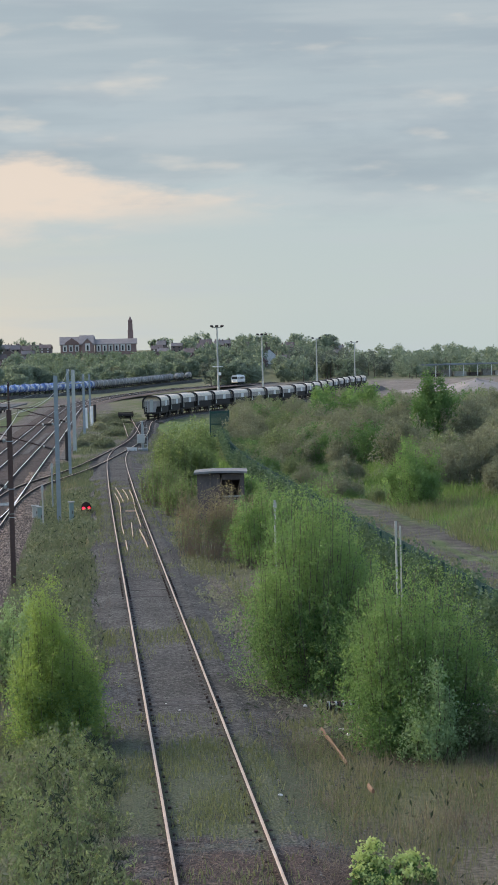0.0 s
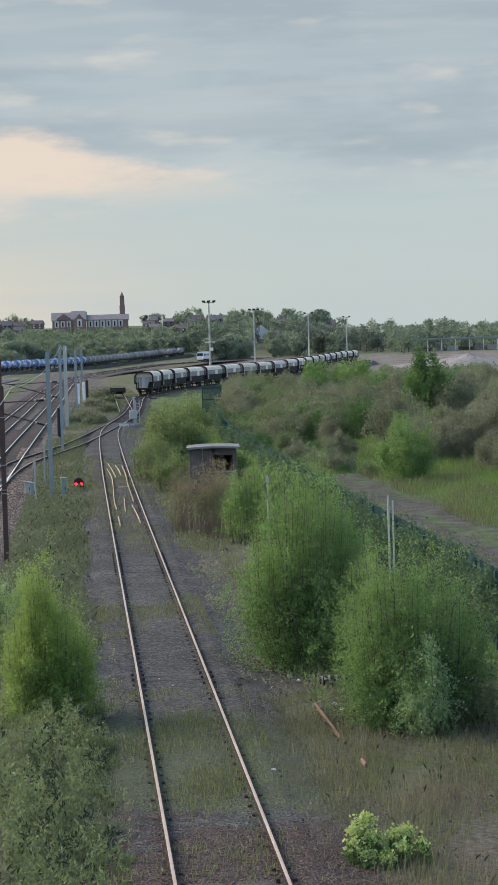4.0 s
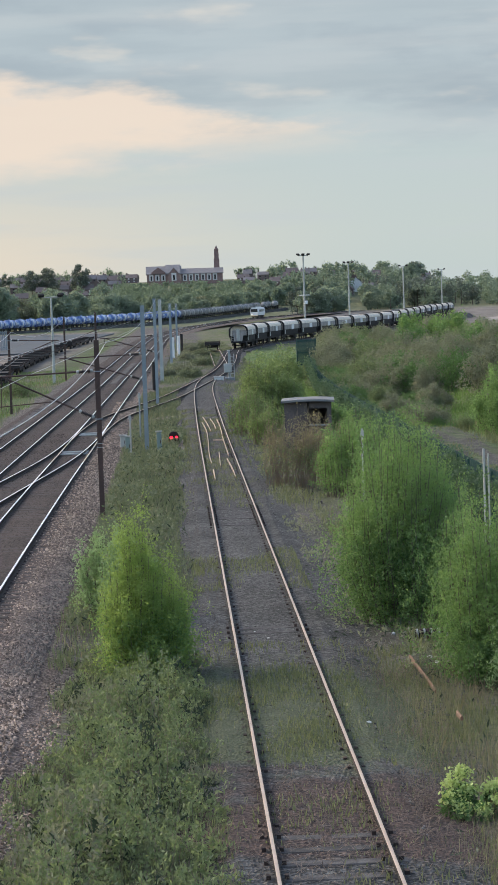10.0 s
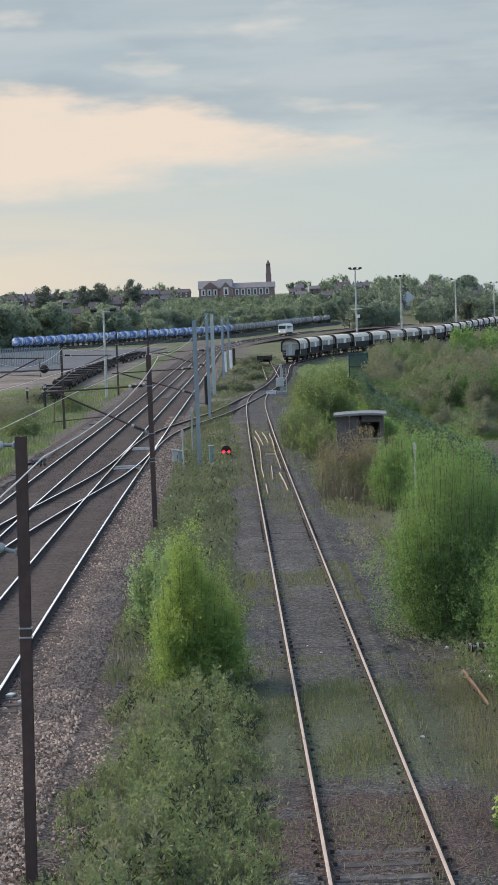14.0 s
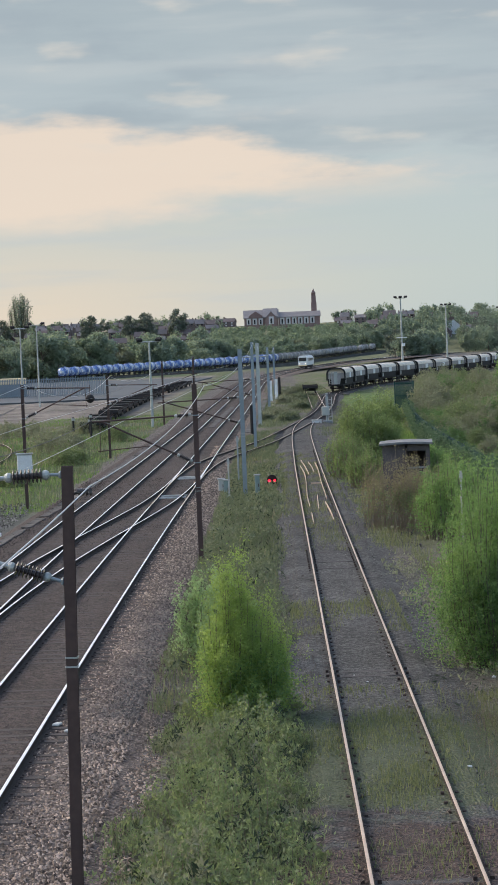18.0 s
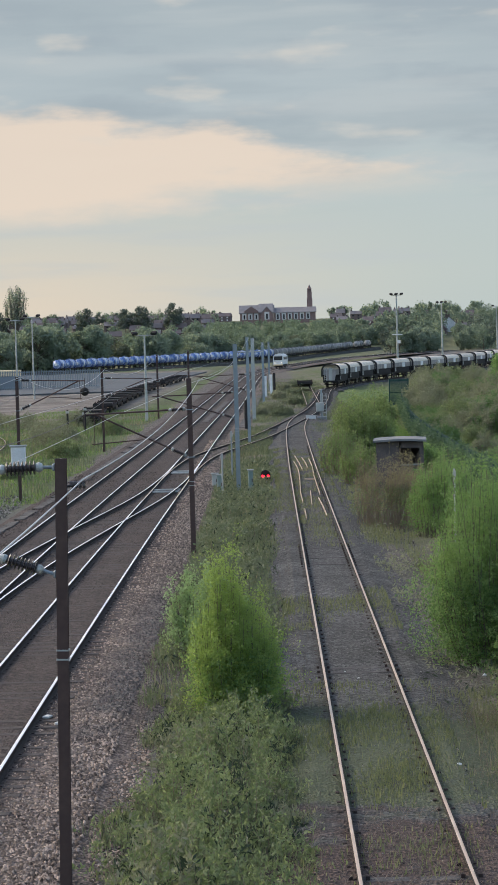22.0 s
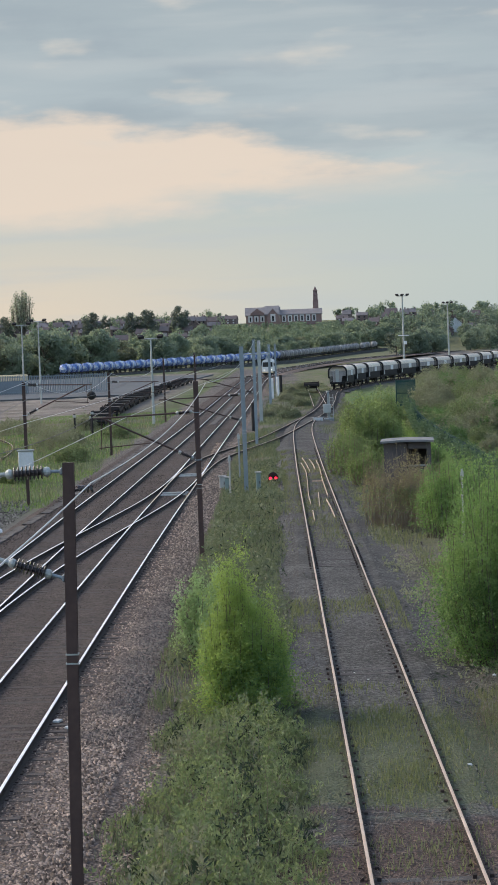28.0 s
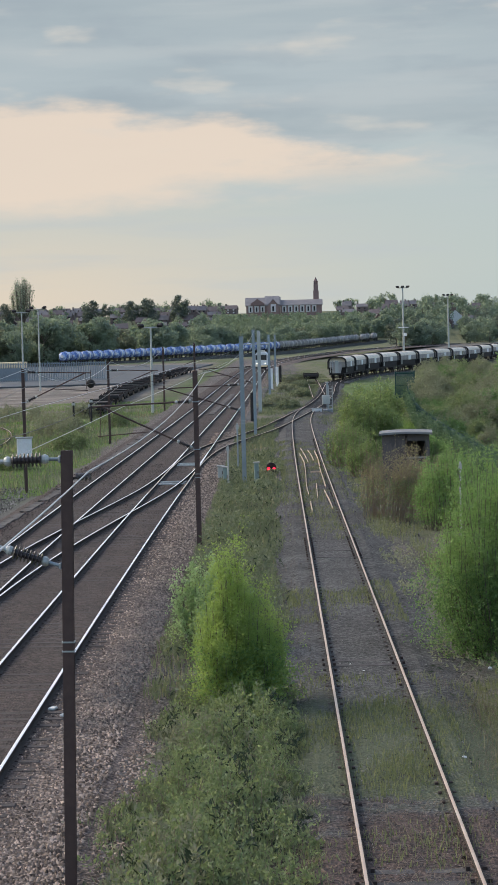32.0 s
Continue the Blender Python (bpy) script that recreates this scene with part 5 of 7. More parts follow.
# ---- works yards ----
def yard_shed():
    s = thing("amber_wagon_row", pose(-52.5, 408, -0.2, 0, 0, 90), "long low row of pale blue-grey containers with amber tops", "containers")
    for k in range(4):
        part("container", box(bmesh.new(), 0, 0.5 + 13.2 * k, 0, 2.5, 13, 2.4, 0.05), M_CONCRETE, s)
        part("amber_top", box(bmesh.new(), 0, 0.5 + 13.2 * k, 2.404, 2.7, 13.1, 1.15, 0.12), M_YELLOW, s, "amber top")


yard_shed()


def screen_fence():
    """The tall blue-grey barred screen before the apron."""
    f = thing("yard_screen_fence", pose(0, 0, -0.2), "tall blue-grey barred steel fence before the yard apron", "fence")
    n = 290
    v, fc = [], []
    for k in range(n):
        x = -122 + 91 * k / n
        b = len(v)
        v += [(x + a, 400 + c, d) for d in (0.0, 3.4) for a, c in ((-0.07, -0.03), (0.07, -0.03), (0.07, 0.03), (-0.07, 0.03))]
        fc += [(b, b + 1, b + 5, b + 4), (b + 1, b + 2, b + 6, b + 5), (b + 2, b + 3, b + 7, b + 6), (b + 3, b, b + 4, b + 7), (b + 4, b + 5, b + 6, b + 7)]
    tagged(part("bar_infill", mesh_of("bar_infill", v, fc, M_CONCRETE), None, f), kind="stuff")
    for k in range(18):
        part("fence_post", box(bmesh.new(), -122 + 91 * k / 17, 400.1, -0.2, 0.16, 0.16, 3.75, 0.02), M_STEEL_GREY, f)
    for z in (0.35, 3.1):
        part("fence_rail", box(bmesh.new(), -76.5, 400.06, z, 91, 0.06, 0.1), M_STEEL_GREY, f)


screen_fence()


def cable_trough():
    """A lidded concrete trough along the far cess of the main line."""
    t = thing("cable_trough", pose(0, 0, 0), "grimy concrete cable trough with loose lids beside the ballast", "trough")
    path = smooth_path([(-11.75, 52, -0.2), (-11.3, 75, -0.2), (-10.75, 95, -0.2), (-10.35, 115, -0.2), (-10.0, 150, -0.2), (-9.6, 190, -0.2)], 1.0)
    h = headings(path)
    rng = np.random.default_rng(61)
    lid = bpy.data.meshes.new("lid")
    bm = box(bmesh.new(), 0, 0, 0, 0.42, 0.95, 0.06, 0.012)
    bm.to_mesh(lid)
    bm.free()
    lid.materials.append(M_SLEEPER)
    part("channel", sweep("channel", path[::4], [(-0.24, -0.25), (-0.24, 0.0), (0.24, 0.0), (0.24, -0.25)], M_SLEEPER_MAIN), None, t)
    for i in range(1, len(path) - 1):
        if rng.uniform() < 0.07:
            continue
        x, y, z = path[i]
        part("lid", lid, None, t, at=pose(x + rng.normal(0, 0.02), y, z + 0.004 + rng.uniform(0, 0.02), 0, rng.normal(0, 2), math.degrees(math.atan2(h[i][1], h[i][0])) - 90 + rng.normal(0, 2)))


cable_trough()
railway("field_track", [(-36, 218), (-27, 199), (-22.2, 178), (-20.4, 158), (-20.8, 140), (-23.5, 118), (-28, 100)], "dull curved rails half lost in the field grass", M_RAIL_OLD, M_SLEEPER, (0, 0), 0, -0.27)
for px_, py_, ph_ in ((-18.2, 196, 1.9), (-16.7, 197, 2.1), (-17.4, 204, 1.5)):
    marker_post(px_, py_, ph_, 0.09, M_UNDER, "dark stub post with a plate at the yard edge")
APRON = [(-110, 336), (-24, 362), (-16.5, 588), (-58, 612), (-130, 650)]
tagged(new("pavement_apron", mesh_of("pavement_apron", [(x, y, z) for z in (-0.7, -0.2) for x, y in APRON], [(5, 6, 7, 8, 9), (0, 1, 6, 5), (1, 2, 7, 6), (2, 3, 8, 7), (3, 4, 9, 8), (4, 0, 5, 9)], M_APRON)), "blue-grey concrete apron in front of the stored wagons", "pavement", kind="structure")


def heap(x, y, r, h, mat, label, seed):
    rng = np.random.default_rng(seed)
    v, f = [], []
    n, rings = 28, 7
    ph = rng.uniform(0, 6.28, 5)
    for i in range(rings):
        t = i / (rings - 1)
        for k in range(n):
            a = 2 * math.pi * k / n
            rr = r * (1 - t) ** 0.85 * (1 + 0.16 * math.sin(2 * a + ph[0]) + 0.08 * math.sin(5 * a + ph[1] + 3 * t))
            v.append((rr * 1.5 * math.cos(a), rr * math.sin(a), h * t ** 0.9 + (0.06 * h * math.sin(3 * a + ph[2]) if 0 < i else -0.4)))
    for i in range(rings - 1):
        for k in range(n):
            f.append((i * n + k, i * n + (k + 1) % n, (i + 1) * n + (k + 1) % n, (i + 1) * n + k))
    ob = new("sand_bank", mesh_of("sand_bank", v, f, mat, True))
    ob.matrix_basis = pose(x, y, float(ground_z(x, y)) - 0.1)
    tagged(ob, label, "heap", "spoil heaps")


heap(90, 500, 9, 4.2, M_HEAP, "grey sand heap in the works yard", 1)
heap(83, 425, 9, 1.8, M_HEAP_RED, "low reddish spoil bank", 2)
heap(70, 360, 9, 1.5, M_HEAP_RED, "low reddish spoil bank", 3)
heap(98, 440, 12, 2.2, M_HEAP_RED, "low reddish spoil bank", 4)
heap(104, 620, 14, 2.0, M_HEAP, "long pale sand bank", 5)
heap(72, 470, 7, 1.2, M_HEAP, "low pale sand bank", 6)
heap(112, 520, 10, 3.4, M_HEAP_RED, "reddish spoil heap in the works yard", 7)


def depot():
    x, y = 186, 1000
    z = float(ground_z(x, y))
    d = thing("depot_canopy", pose(x, y, z), "long low dark depot canopy on white columns", "building")
    part("roof", box(bmesh.new(), 0, 0, 5.2, 66, 14, 0.8, 0.1), M_CONCRETE, d)
    part("back_wall", box(bmesh.new(), 0, 6, 0, 64, 0.4, 1.8), M_TANK_GREY, d, "grimy low back wall")
    for k in range(9):
        part("stacked_load", box(bmesh.new(), -26 + 6.3 * k, 2.0, 0, 3.5 + (k * 7 % 3), 4, 1.6 + 0.8 * (k * 5 % 3), 0.1), (M_HUT, M_TANK_GREY, M_CREAM)[k % 3], d)
    for k in range(9):
        part("column", rod(bmesh.new(), (-26 + 6.5 * k, -6, 0), (-26 + 6.5 * k, -6, 5.2), 0.22), M_WHITE, d)


depot()


# ---- the church and houses on the hill ----
def church():
    c = thing("church", pose(6.5, 1200, 18.7), "large red brick church with grey roof and slender tower", "church")
    def gable(bm, x0, x1, y0, y1, z0, ze, zr, along):
        if along == 'x':
            ym = (y0 + y1) / 2
            pts = [(y0, z0), (y1, z0), (y1, ze), (ym, zr), (y0, ze)]
            a = [bm.verts.new((x0, p, q)) for p, q in pts]
            b = [bm.verts.new((x1, p, q)) for p, q in pts]
        else:
            xm = (x0 + x1) / 2
            pts = [(x0, z0), (x1, z0), (x1, ze), (xm, zr), (x0, ze)]
            a = [bm.verts.new((p, y0, q)) for p, q in pts]
            b = [bm.verts.new((p, y1, q)) for p, q in pts]
        n = 5
        for k in range(n):
            bm.faces.new((a[k], a[(k + 1) % n], b[(k + 1) % n], b[k]))
        bm.faces.new(a[::-1])
        bm.faces.new(b)
        bmesh.ops.recalc_face_normals(bm, faces=bm.faces)
        return bm
    def roof(x0, x1, y0, y1, ze, zr, along, t=0.35, over=0.5):
        bm = bmesh.new()
        if along == 'x':
            ym = (y0 + y1) / 2
            for ya in (y0 - over, y1 + over):
                zz = ze - over * (zr - ze) / (ym - y0)
                q = [(x0 - over, ya, zz), (x1 + over, ya, zz), (x1 + over, ym, zr), (x0 - over, ym, zr)]
                lo = [bm.verts.new(p) for p in q]
                hi = [bm.verts.new((p[0], p[1], p[2] + t)) for p in q]
                for k in range(4):
                    bm.faces.new((lo[k], lo[(k + 1) % 4], hi[(k + 1) % 4], hi[k]))
                bm.faces.new(lo)
                bm.faces.new(hi)
        else:
            xm = (x0 + x1) / 2
            for xa in (x0 - over, x1 + over):
                zz = ze - over * (zr - ze) / (xm - x0)
                q = [(xa, y0 - over, zz), (xa, y1 + over, zz), (xm, y1 + over, zr), (xm, y0 - over, zr)]
                lo = [bm.verts.new(p) for p in q]
                hi = [bm.verts.new((p[0], p[1], p[2] + t)) for p in q]
                for k in range(4):
                    bm.faces.new((lo[k], lo[(k + 1) % 4], hi[(k + 1) % 4], hi[k]))
                bm.faces.new(lo)
                bm.faces.new(hi)
        bmesh.ops.recalc_face_normals(bm, faces=bm.faces)
        return bm
    part("hall_wall", gable(bmesh.new(), -21, -2.5, -7, 7, -2, 5.0, 9.0, 'x'), M_BRICK, c)
    part("hall_roof", roof(-21, -2.5, -7, 7, 5.0, 9.0, 'x'), M_CHURCH_SLATE, c)
    part("nave_wall", gable(bmesh.new(), -2.3, 20.5, -5.5, 6, -2, 4.8, 7.4, 'x'), M_BRICK, c)
    part("nave_roof", roof(-2.3, 20.5, -5.5, 6, 4.8, 7.4, 'x'), M_CHURCH_SLATE, c)
    part("crossing_roof", roof(-10.5, -2.8, -7.2, 7.2, 5.2, 9.7, 'x', over=0.2), M_CHURCH_SLATE, c, "raised grey roof over the crossing")
    part("porch_wall", gable(bmesh.new(), -9.5, -3.0, -9.5, -7.02, -2, 4.4, 8.0, 'y'), M_BRICK, c)
    part("porch_roof", roof(-9.5, -3.0, -9.5, -7.02, 4.4, 8.0, 'y', over=0.3), M_CHURCH_SLATE, c)
    part("tower", box(box(bmesh.new(), 17.6, 4, -2, 3.0, 3.0, 14.5, 0.1), 17.6, 4, 12.48, 2.5, 2.5, 3.4, 0.1), M_BRICK, c)
    bm = bmesh.new()
    for x in (-0.95, 0.95):
        for y in (-0.95, 0.95):
            box(bm, 17.6 + x, 4 + y, 15.87, 0.4, 0.4, 1.5)
    box(bm, 17.6, 4, 15.86, 1.5, 1.5, 1.52)
    box(bm, 17.6, 4, 17.36, 2.4, 2.4, 0.5, 0.1)
    rod(bm, (17.6, 4, 17.85), (17.6, 4, 20.0), 1.1, 0.08, 10)
    part("belfry", bm, M_BRICK, c, "open brick belfry with a small cap")
    def window(x, y, z, w, h):
        s = part("window_surround", box(bmesh.new(), x, y, z, w + 0.7, 0.22, h + 0.8, 0.05), M_STONEWORK, c)
        bm2 = box(bmesh.new(), x, y - 0.14, z + 0.35, w * 0.5, 0.1, h * 0.7)
        rod(bm2, (x, y - 0.19, z + 0.35 + h * 0.7), (x, y - 0.09, z + 0.35 + h * 0.7), w * 0.25, w * 0.25, 12)
        part("pane", bm2, M_GLASS, s)
    for k in range(6):
        window(-0.2 + 3.3 * k, -5.62, 0.9, 1.7, 3.3)
    for k in range(3):
        window(-18.6 + 3.3 * k, -7.12, 1.2, 1.6, 2.9)
    window(-6.2, -9.62, 1.2, 2.0, 3.4)
    part("dormer", gable(bmesh.new(), -18.5, -11, -7.5, 0, 4.8, 6.0, 8.6, 'y'), M_BRICK, c)


church()


def house_mesh(seed):
    """A terraced pair: brick walls, pitched roof, chimneys, windows."""
    rng = np.random.default_rng(seed)
    w, d, ze, zr = rng.uniform(8, 12), 8.0, rng.uniform(4.6, 5.4), rng.uniform(7.6, 8.8)
    roofmat = (M_TILE, M_SLATE)[seed % 2]
    h = thing("house", pose(0, 0, 0), ("brick house with a brown tiled roof and chimneys", "brick house with a grey slate roof and chimneys")[seed % 2], "house", "hillside houses")
    bm = bmesh.new()
    pts = [(-d / 2, -3), (d / 2, -3), (d / 2, ze), (0, zr), (-d / 2, ze)]
    a = [bm.verts.new((-w / 2, p, q)) for p, q in pts]
    b = [bm.verts.new((w / 2, p, q)) for p, q in pts]
    for k in range(5):
        bm.faces.new((a[k], a[(k + 1) % 5], b[(k + 1) % 5], b[k]))
    bm.faces.new(a[::-1])
    bm.faces.new(b)
    bmesh.ops.recalc_face_normals(bm, faces=bm.faces)
    part("wall", bm, M_HOUSE if seed < 9 else M_WHITE, h)
    bm = bmesh.new()
    for s in (-1, 1):
        q = [(-w / 2 - 0.4, s * (d / 2 + 0.5), ze - 0.35), (w / 2 + 0.4, s * (d / 2 + 0.5), ze - 0.35), (w / 2 + 0.4, 0, zr + 0.05), (-w / 2 - 0.4, 0, zr + 0.05)]
        lo = [bm.verts.new(p) for p in q]
        hi = [bm.verts.new((p[0], p[1], p[2] + 0.3)) for p in q]
        for k in range(4):
            bm.faces.new((lo[k], lo[(k + 1) % 4], hi[(k + 1) % 4], hi[k]))
        bm.faces.new(lo)
        bm.faces.new(hi)
    bmesh.ops.recalc_face_normals(bm, faces=bm.faces)
    rf = part("roof", bm, roofmat, h)
    for x in (-w / 2 + 0.8, w / 2 - 0.8)[:1 + seed % 2]:
        part("chimney", box(box(bmesh.new(), x, 0, zr - 0.6, 1.0, 0.9, 2.0, 0.05), x, 0, zr + 1.39, 1.2, 1.1, 0.25), M_HOUSE, rf)
    for x in (-w / 4, w / 4):
        for z in (0.5, 3.0):
            part("window", box(bmesh.new(), x, -d / 2 - 0.04, z, 1.5, 0.12, 1.3, 0.03), M_GLASS if seed % 2 else M_STONEWORK, h)
    return h


def hillside():
    rng = np.random.default_rng(11)
    kinds = [house_mesh(k) for k in range(6)]
    spots = []
    for row, (y, x0, x1, gap) in enumerate(((1060, -175, -24, 15), (1092, -190, -24, 11), (1122, -200, -26, 10), (1150, -205, -26, 10), (1180, -205, -26, 9.5), (1212, -215, -28, 7.6), (1246, -215, -18, 7.2), (1284, -215, -18, 7.2), (1120, 36, 130, 16), (1160, 40, 140, 15), (1200, 36, 150, 13), (1250, 40, 150, 13))):
        x = x0 + rng.uniform(0, 6)
        while x < x1:
            if rng.uniform() < 0.86:
                spots.append((x, y + rng.uniform(-14, 14), rng.uniform(-12, 12) + (90 if rng.uniform() < 0.2 else 0)))
            x += gap * rng.uniform(0.8, 1.25)
    for i, (x, y, a) in enumerate(spots):
        m = pose(x, y, float(ground_z(x, y)), 0, 0, a)
        k = kinds[i % 6]
        if i < 6:
            k.matrix_basis = m
            ob = k
        else:
            ob = copy_thing(k, m)
        ob.scale = (0.6, 0.6, 0.6)
    white = house_mesh(9)
    white.matrix_basis = pose(94.6, 1130, float(ground_z(94.6, 1130)), 0, 0, 84)
    white.scale = (0.85, 0.85, 0.85)
    tagged(white, "white gabled house among dark trees")


hillside()


# ---- plants ----
def stems_mesh(name, paths, r0, r1, mat):
    """Thin three-sided stems, each along a path of points, tapering to the tip."""
    v, f = [], []
    for path in paths:
        k = len(path)
        for i, p in enumerate(path):
            r = r0 + (r1 - r0) * i / (k - 1)
            b = len(v)
            v += [(p[0] + r, p[1], p[2]), (p[0] - 0.5 * r, p[1] + 0.87 * r, p[2]), (p[0] - 0.5 * r, p[1] - 0.87 * r, p[2])]
            if i:
                f += [(b - 3 + q, b - 3 + (q + 1) % 3, b + (q + 1) % 3, b + q) for q in range(3)]
    return mesh_of(name, v, f, mat)


def bush(name, x, y, height, width, stems, leaves, size, leafmat, stemmat, label, seed, low=0.1, lean=0.12, upright=0.5, foot_r=0.35, taper=0.38, power=2.0, thick=1.0, extra=None, z=None, category="bush", group="lineside bushes", loose=1.35, ragged=0.3, spray=14, clump=None):
    """A shrub of many rising shoots, each a feathery spindle of small leaves; the outline stays uneven."""
    rng = np.random.default_rng(seed)
    b = thing(name, pose(x, y, float(ground_z(x, y)) if z is None else z), label, category, group)
    r = width / 2
    clump = 1.5 * size if clump is None else clump
    paths, pts = [], []
    ph = rng.uniform(0, 6.283, 4)
    for k in range(stems):
        a = rng.uniform(0, 2 * math.pi)
        q = math.sqrt(rng.uniform(0, 1))
        lobe = 1 + 0.16 * math.sin(2 * a + ph[0]) + 0.12 * math.sin(3 * a + ph[1])
        tx, ty = math.cos(a) * r * q * lobe, math.sin(a) * r * q * lobe
        h = height * (1 - taper * q ** power) * (1 - ragged * rng.beta(1.2, 1.6)) * (rng.uniform(1.04, 1.16) if k % 7 == 0 else 1.0) * (1 + 0.1 * math.sin(2.6 * tx / max(0.5, r) + ph[2]) * math.sin(2.2 * ty / max(0.5, r) + ph[3]))
        foot = np.array([tx * foot_r, ty * foot_r, -0.08])
        tip = np.array([tx + rng.normal(0, lean * 0.3) * h * 0.3, ty + rng.normal(0, lean * 0.3) * h * 0.3, h])
        mid = foot + (tip - foot) * 0.5 + np.array([(tx - foot[0]) * 0.25, (ty - foot[1]) * 0.25, 0]) + rng.normal(0, 0.03, 3) * width
        path = [foot, foot * 0.5 + mid * 0.5 + rng.normal(0, 0.01, 3) * width, mid, mid * 0.5 + tip * 0.5 + rng.normal(0, 0.01, 3) * width, tip]
        paths.append(path)
        n = max(8, int(leaves / stems * (0.5 + rng.uniform(0, 1))))
        t = low + (1 - low) * rng.beta(1.35, 1.15, n)
        grid = np.array([0, 0.25, 0.5, 0.75, 1.0])
        base = np.stack([np.interp(t, grid, [p[c] for p in path]) for c in range(3)], 1)
        reach = (0.025 + 0.085 * loose * width ** 0.6 * np.clip(1.08 - t, 0.06, 1) ** 0.7)[:, None] * np.minimum(rng.gamma(2.2, 0.46, (n, 1)), 1.75)
        n2 = max(4, n // spray)
        pick = rng.integers(0, n2, n)
        pts.append(base[pick] + rng.normal(0, 1, (n2, 3))[pick] * reach[pick] * np.array([1, 1, 0.9]) + rng.normal(0, 1, (n, 3)) * clump * np.array([1, 1, 1.3]))
    part("woody_growth", stems_mesh("woody_growth", paths, (0.011 + 0.003 * height) * thick, 0.004, stemmat), None, b)
    p = np.concatenate(pts)
    p = p[p[:, 2] > 0.02]
    part("foliage", cloud_mesh("foliage", p, size, leafmat, rng, upright=upright), None, b)
    # Low leaves in a second tint; on the tall saplings it paints shade.
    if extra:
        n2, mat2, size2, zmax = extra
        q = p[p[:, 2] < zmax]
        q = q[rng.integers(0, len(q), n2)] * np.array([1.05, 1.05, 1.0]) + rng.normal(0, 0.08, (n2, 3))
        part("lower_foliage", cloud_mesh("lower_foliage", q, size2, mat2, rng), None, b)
    return b


# Deep green leaves low down put the clump's own shade into the colour.
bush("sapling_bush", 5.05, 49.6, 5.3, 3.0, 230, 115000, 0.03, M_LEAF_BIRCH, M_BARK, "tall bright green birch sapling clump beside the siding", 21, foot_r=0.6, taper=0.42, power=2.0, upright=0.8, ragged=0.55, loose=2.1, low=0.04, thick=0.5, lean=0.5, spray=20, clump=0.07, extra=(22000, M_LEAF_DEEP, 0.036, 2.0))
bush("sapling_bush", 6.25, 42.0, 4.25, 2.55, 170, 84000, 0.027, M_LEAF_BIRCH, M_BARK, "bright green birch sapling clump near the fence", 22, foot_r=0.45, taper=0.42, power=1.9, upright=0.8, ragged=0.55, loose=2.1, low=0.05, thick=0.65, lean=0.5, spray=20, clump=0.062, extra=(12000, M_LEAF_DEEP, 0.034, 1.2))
bush("pale_shrub", 6.3, 40.6, 2.0, 1.1, 26, 9000, 0.034, M_LEAF_PALE, M_BARK, "pale grey-green shrub in front of the saplings", 23, foot_r=0.5, taper=0.6, ragged=0.5, loose=1.7)
bush("pale_shrub", 5.6, 41.0, 0.9, 0.9, 16, 4500, 0.036, M_LEAF_DEEP, M_BARK, "low dark shrub at the foot of the saplings", 43, foot_r=0.6, loose=1.8)
bush("pale_shrub", 7.3, 41.2, 0.8, 1.1, 16, 4500, 0.034, M_LEAF_WEED, M_TWIG, "low straggling shrub at the foot of the saplings", 46, foot_r=0.7, loose=2.0)
bush("twiggy_shrub", 5.05, 86, 3.2, 3.3, 300, 9500, 0.034, M_LEAF_RUST, M_TWIG, "reddish twiggy stand of stalks with cream flower heads", 24, low=0.35, foot_r=0.95, taper=0.2, thick=0.5, loose=0.95, ragged=0.5, extra=(3500, M_LEAF_WEED, 0.04, 1.6))
bush("sapling_bush", 6.5, 82, 3.5, 2.3, 80, 34000, 0.035, M_LEAF_BIRCH, M_BARK, "green sapling clump beside a twiggy shrub", 25, foot_r=0.85, taper=0.25, ragged=0.5, loose=1.5)
bush("sapling_bush", 7.3, 70, 3.0, 2.2, 70, 28000, 0.032, M_LEAF_BIRCH, M_BARK, "green sapling clump against the fence", 45, foot_r=0.85, taper=0.25, ragged=0.5, loose=1.5)
bush("sapling_bush", 5.3, 126, 4.6, 3.2, 60, 18000, 0.075, M_LEAF_MID, M_BARK, "yellow-green sapling thicket by the hut", 26, foot_r=0.7)
bush("sapling_bush", 6.9, 143, 4.4, 3.4, 50, 14000, 0.08, M_LEAF_MID, M_BARK, "green sapling thicket behind the hut", 27, foot_r=0.7)
bush("twiggy_shrub", 3.8, 119, 2.8, 2.4, 80, 6000, 0.055, M_LEAF_MID, M_TWIG, "yellowish twiggy shrub beside the siding", 28, foot_r=0.8)
bush("twiggy_shrub", 7.6, 95, 2.4, 2.2, 60, 5500, 0.055, M_LEAF_MID, M_TWIG, "yellowish scrub between hut and fence", 44, foot_r=0.8)
bush("sapling_bush", -0.75, 42.6, 3.95, 1.45, 100, 58000, 0.0265, M_LEAF_YELLOW, M_BARK, "yellow-green birch sapling between the tracks", 29, foot_r=0.6, taper=0.55, power=1.1, low=0.05, upright=0.9, ragged=0.42, loose=2.1, thick=0.5, lean=0.4, spray=18, clump=0.055, extra=(8000, M_LEAF_BIRCH, 0.034, 1.3))
bush("pale_shrub", -1.6, 50.5, 2.5, 1.6, 30, 19000, 0.036, M_LEAF_PALE, M_BARK, "pale blue-green shrub beside a yellow sapling", 30, foot_r=0.6)
bush("sapling_bush", 17.2, 115, 4.3, 3.2, 60, 22000, 0.06, M_LEAF_BIRCH, M_BARK, "green bush on the grassy bank", 31, foot_r=0.5, taper=0.6, ragged=0.5, loose=1.8)
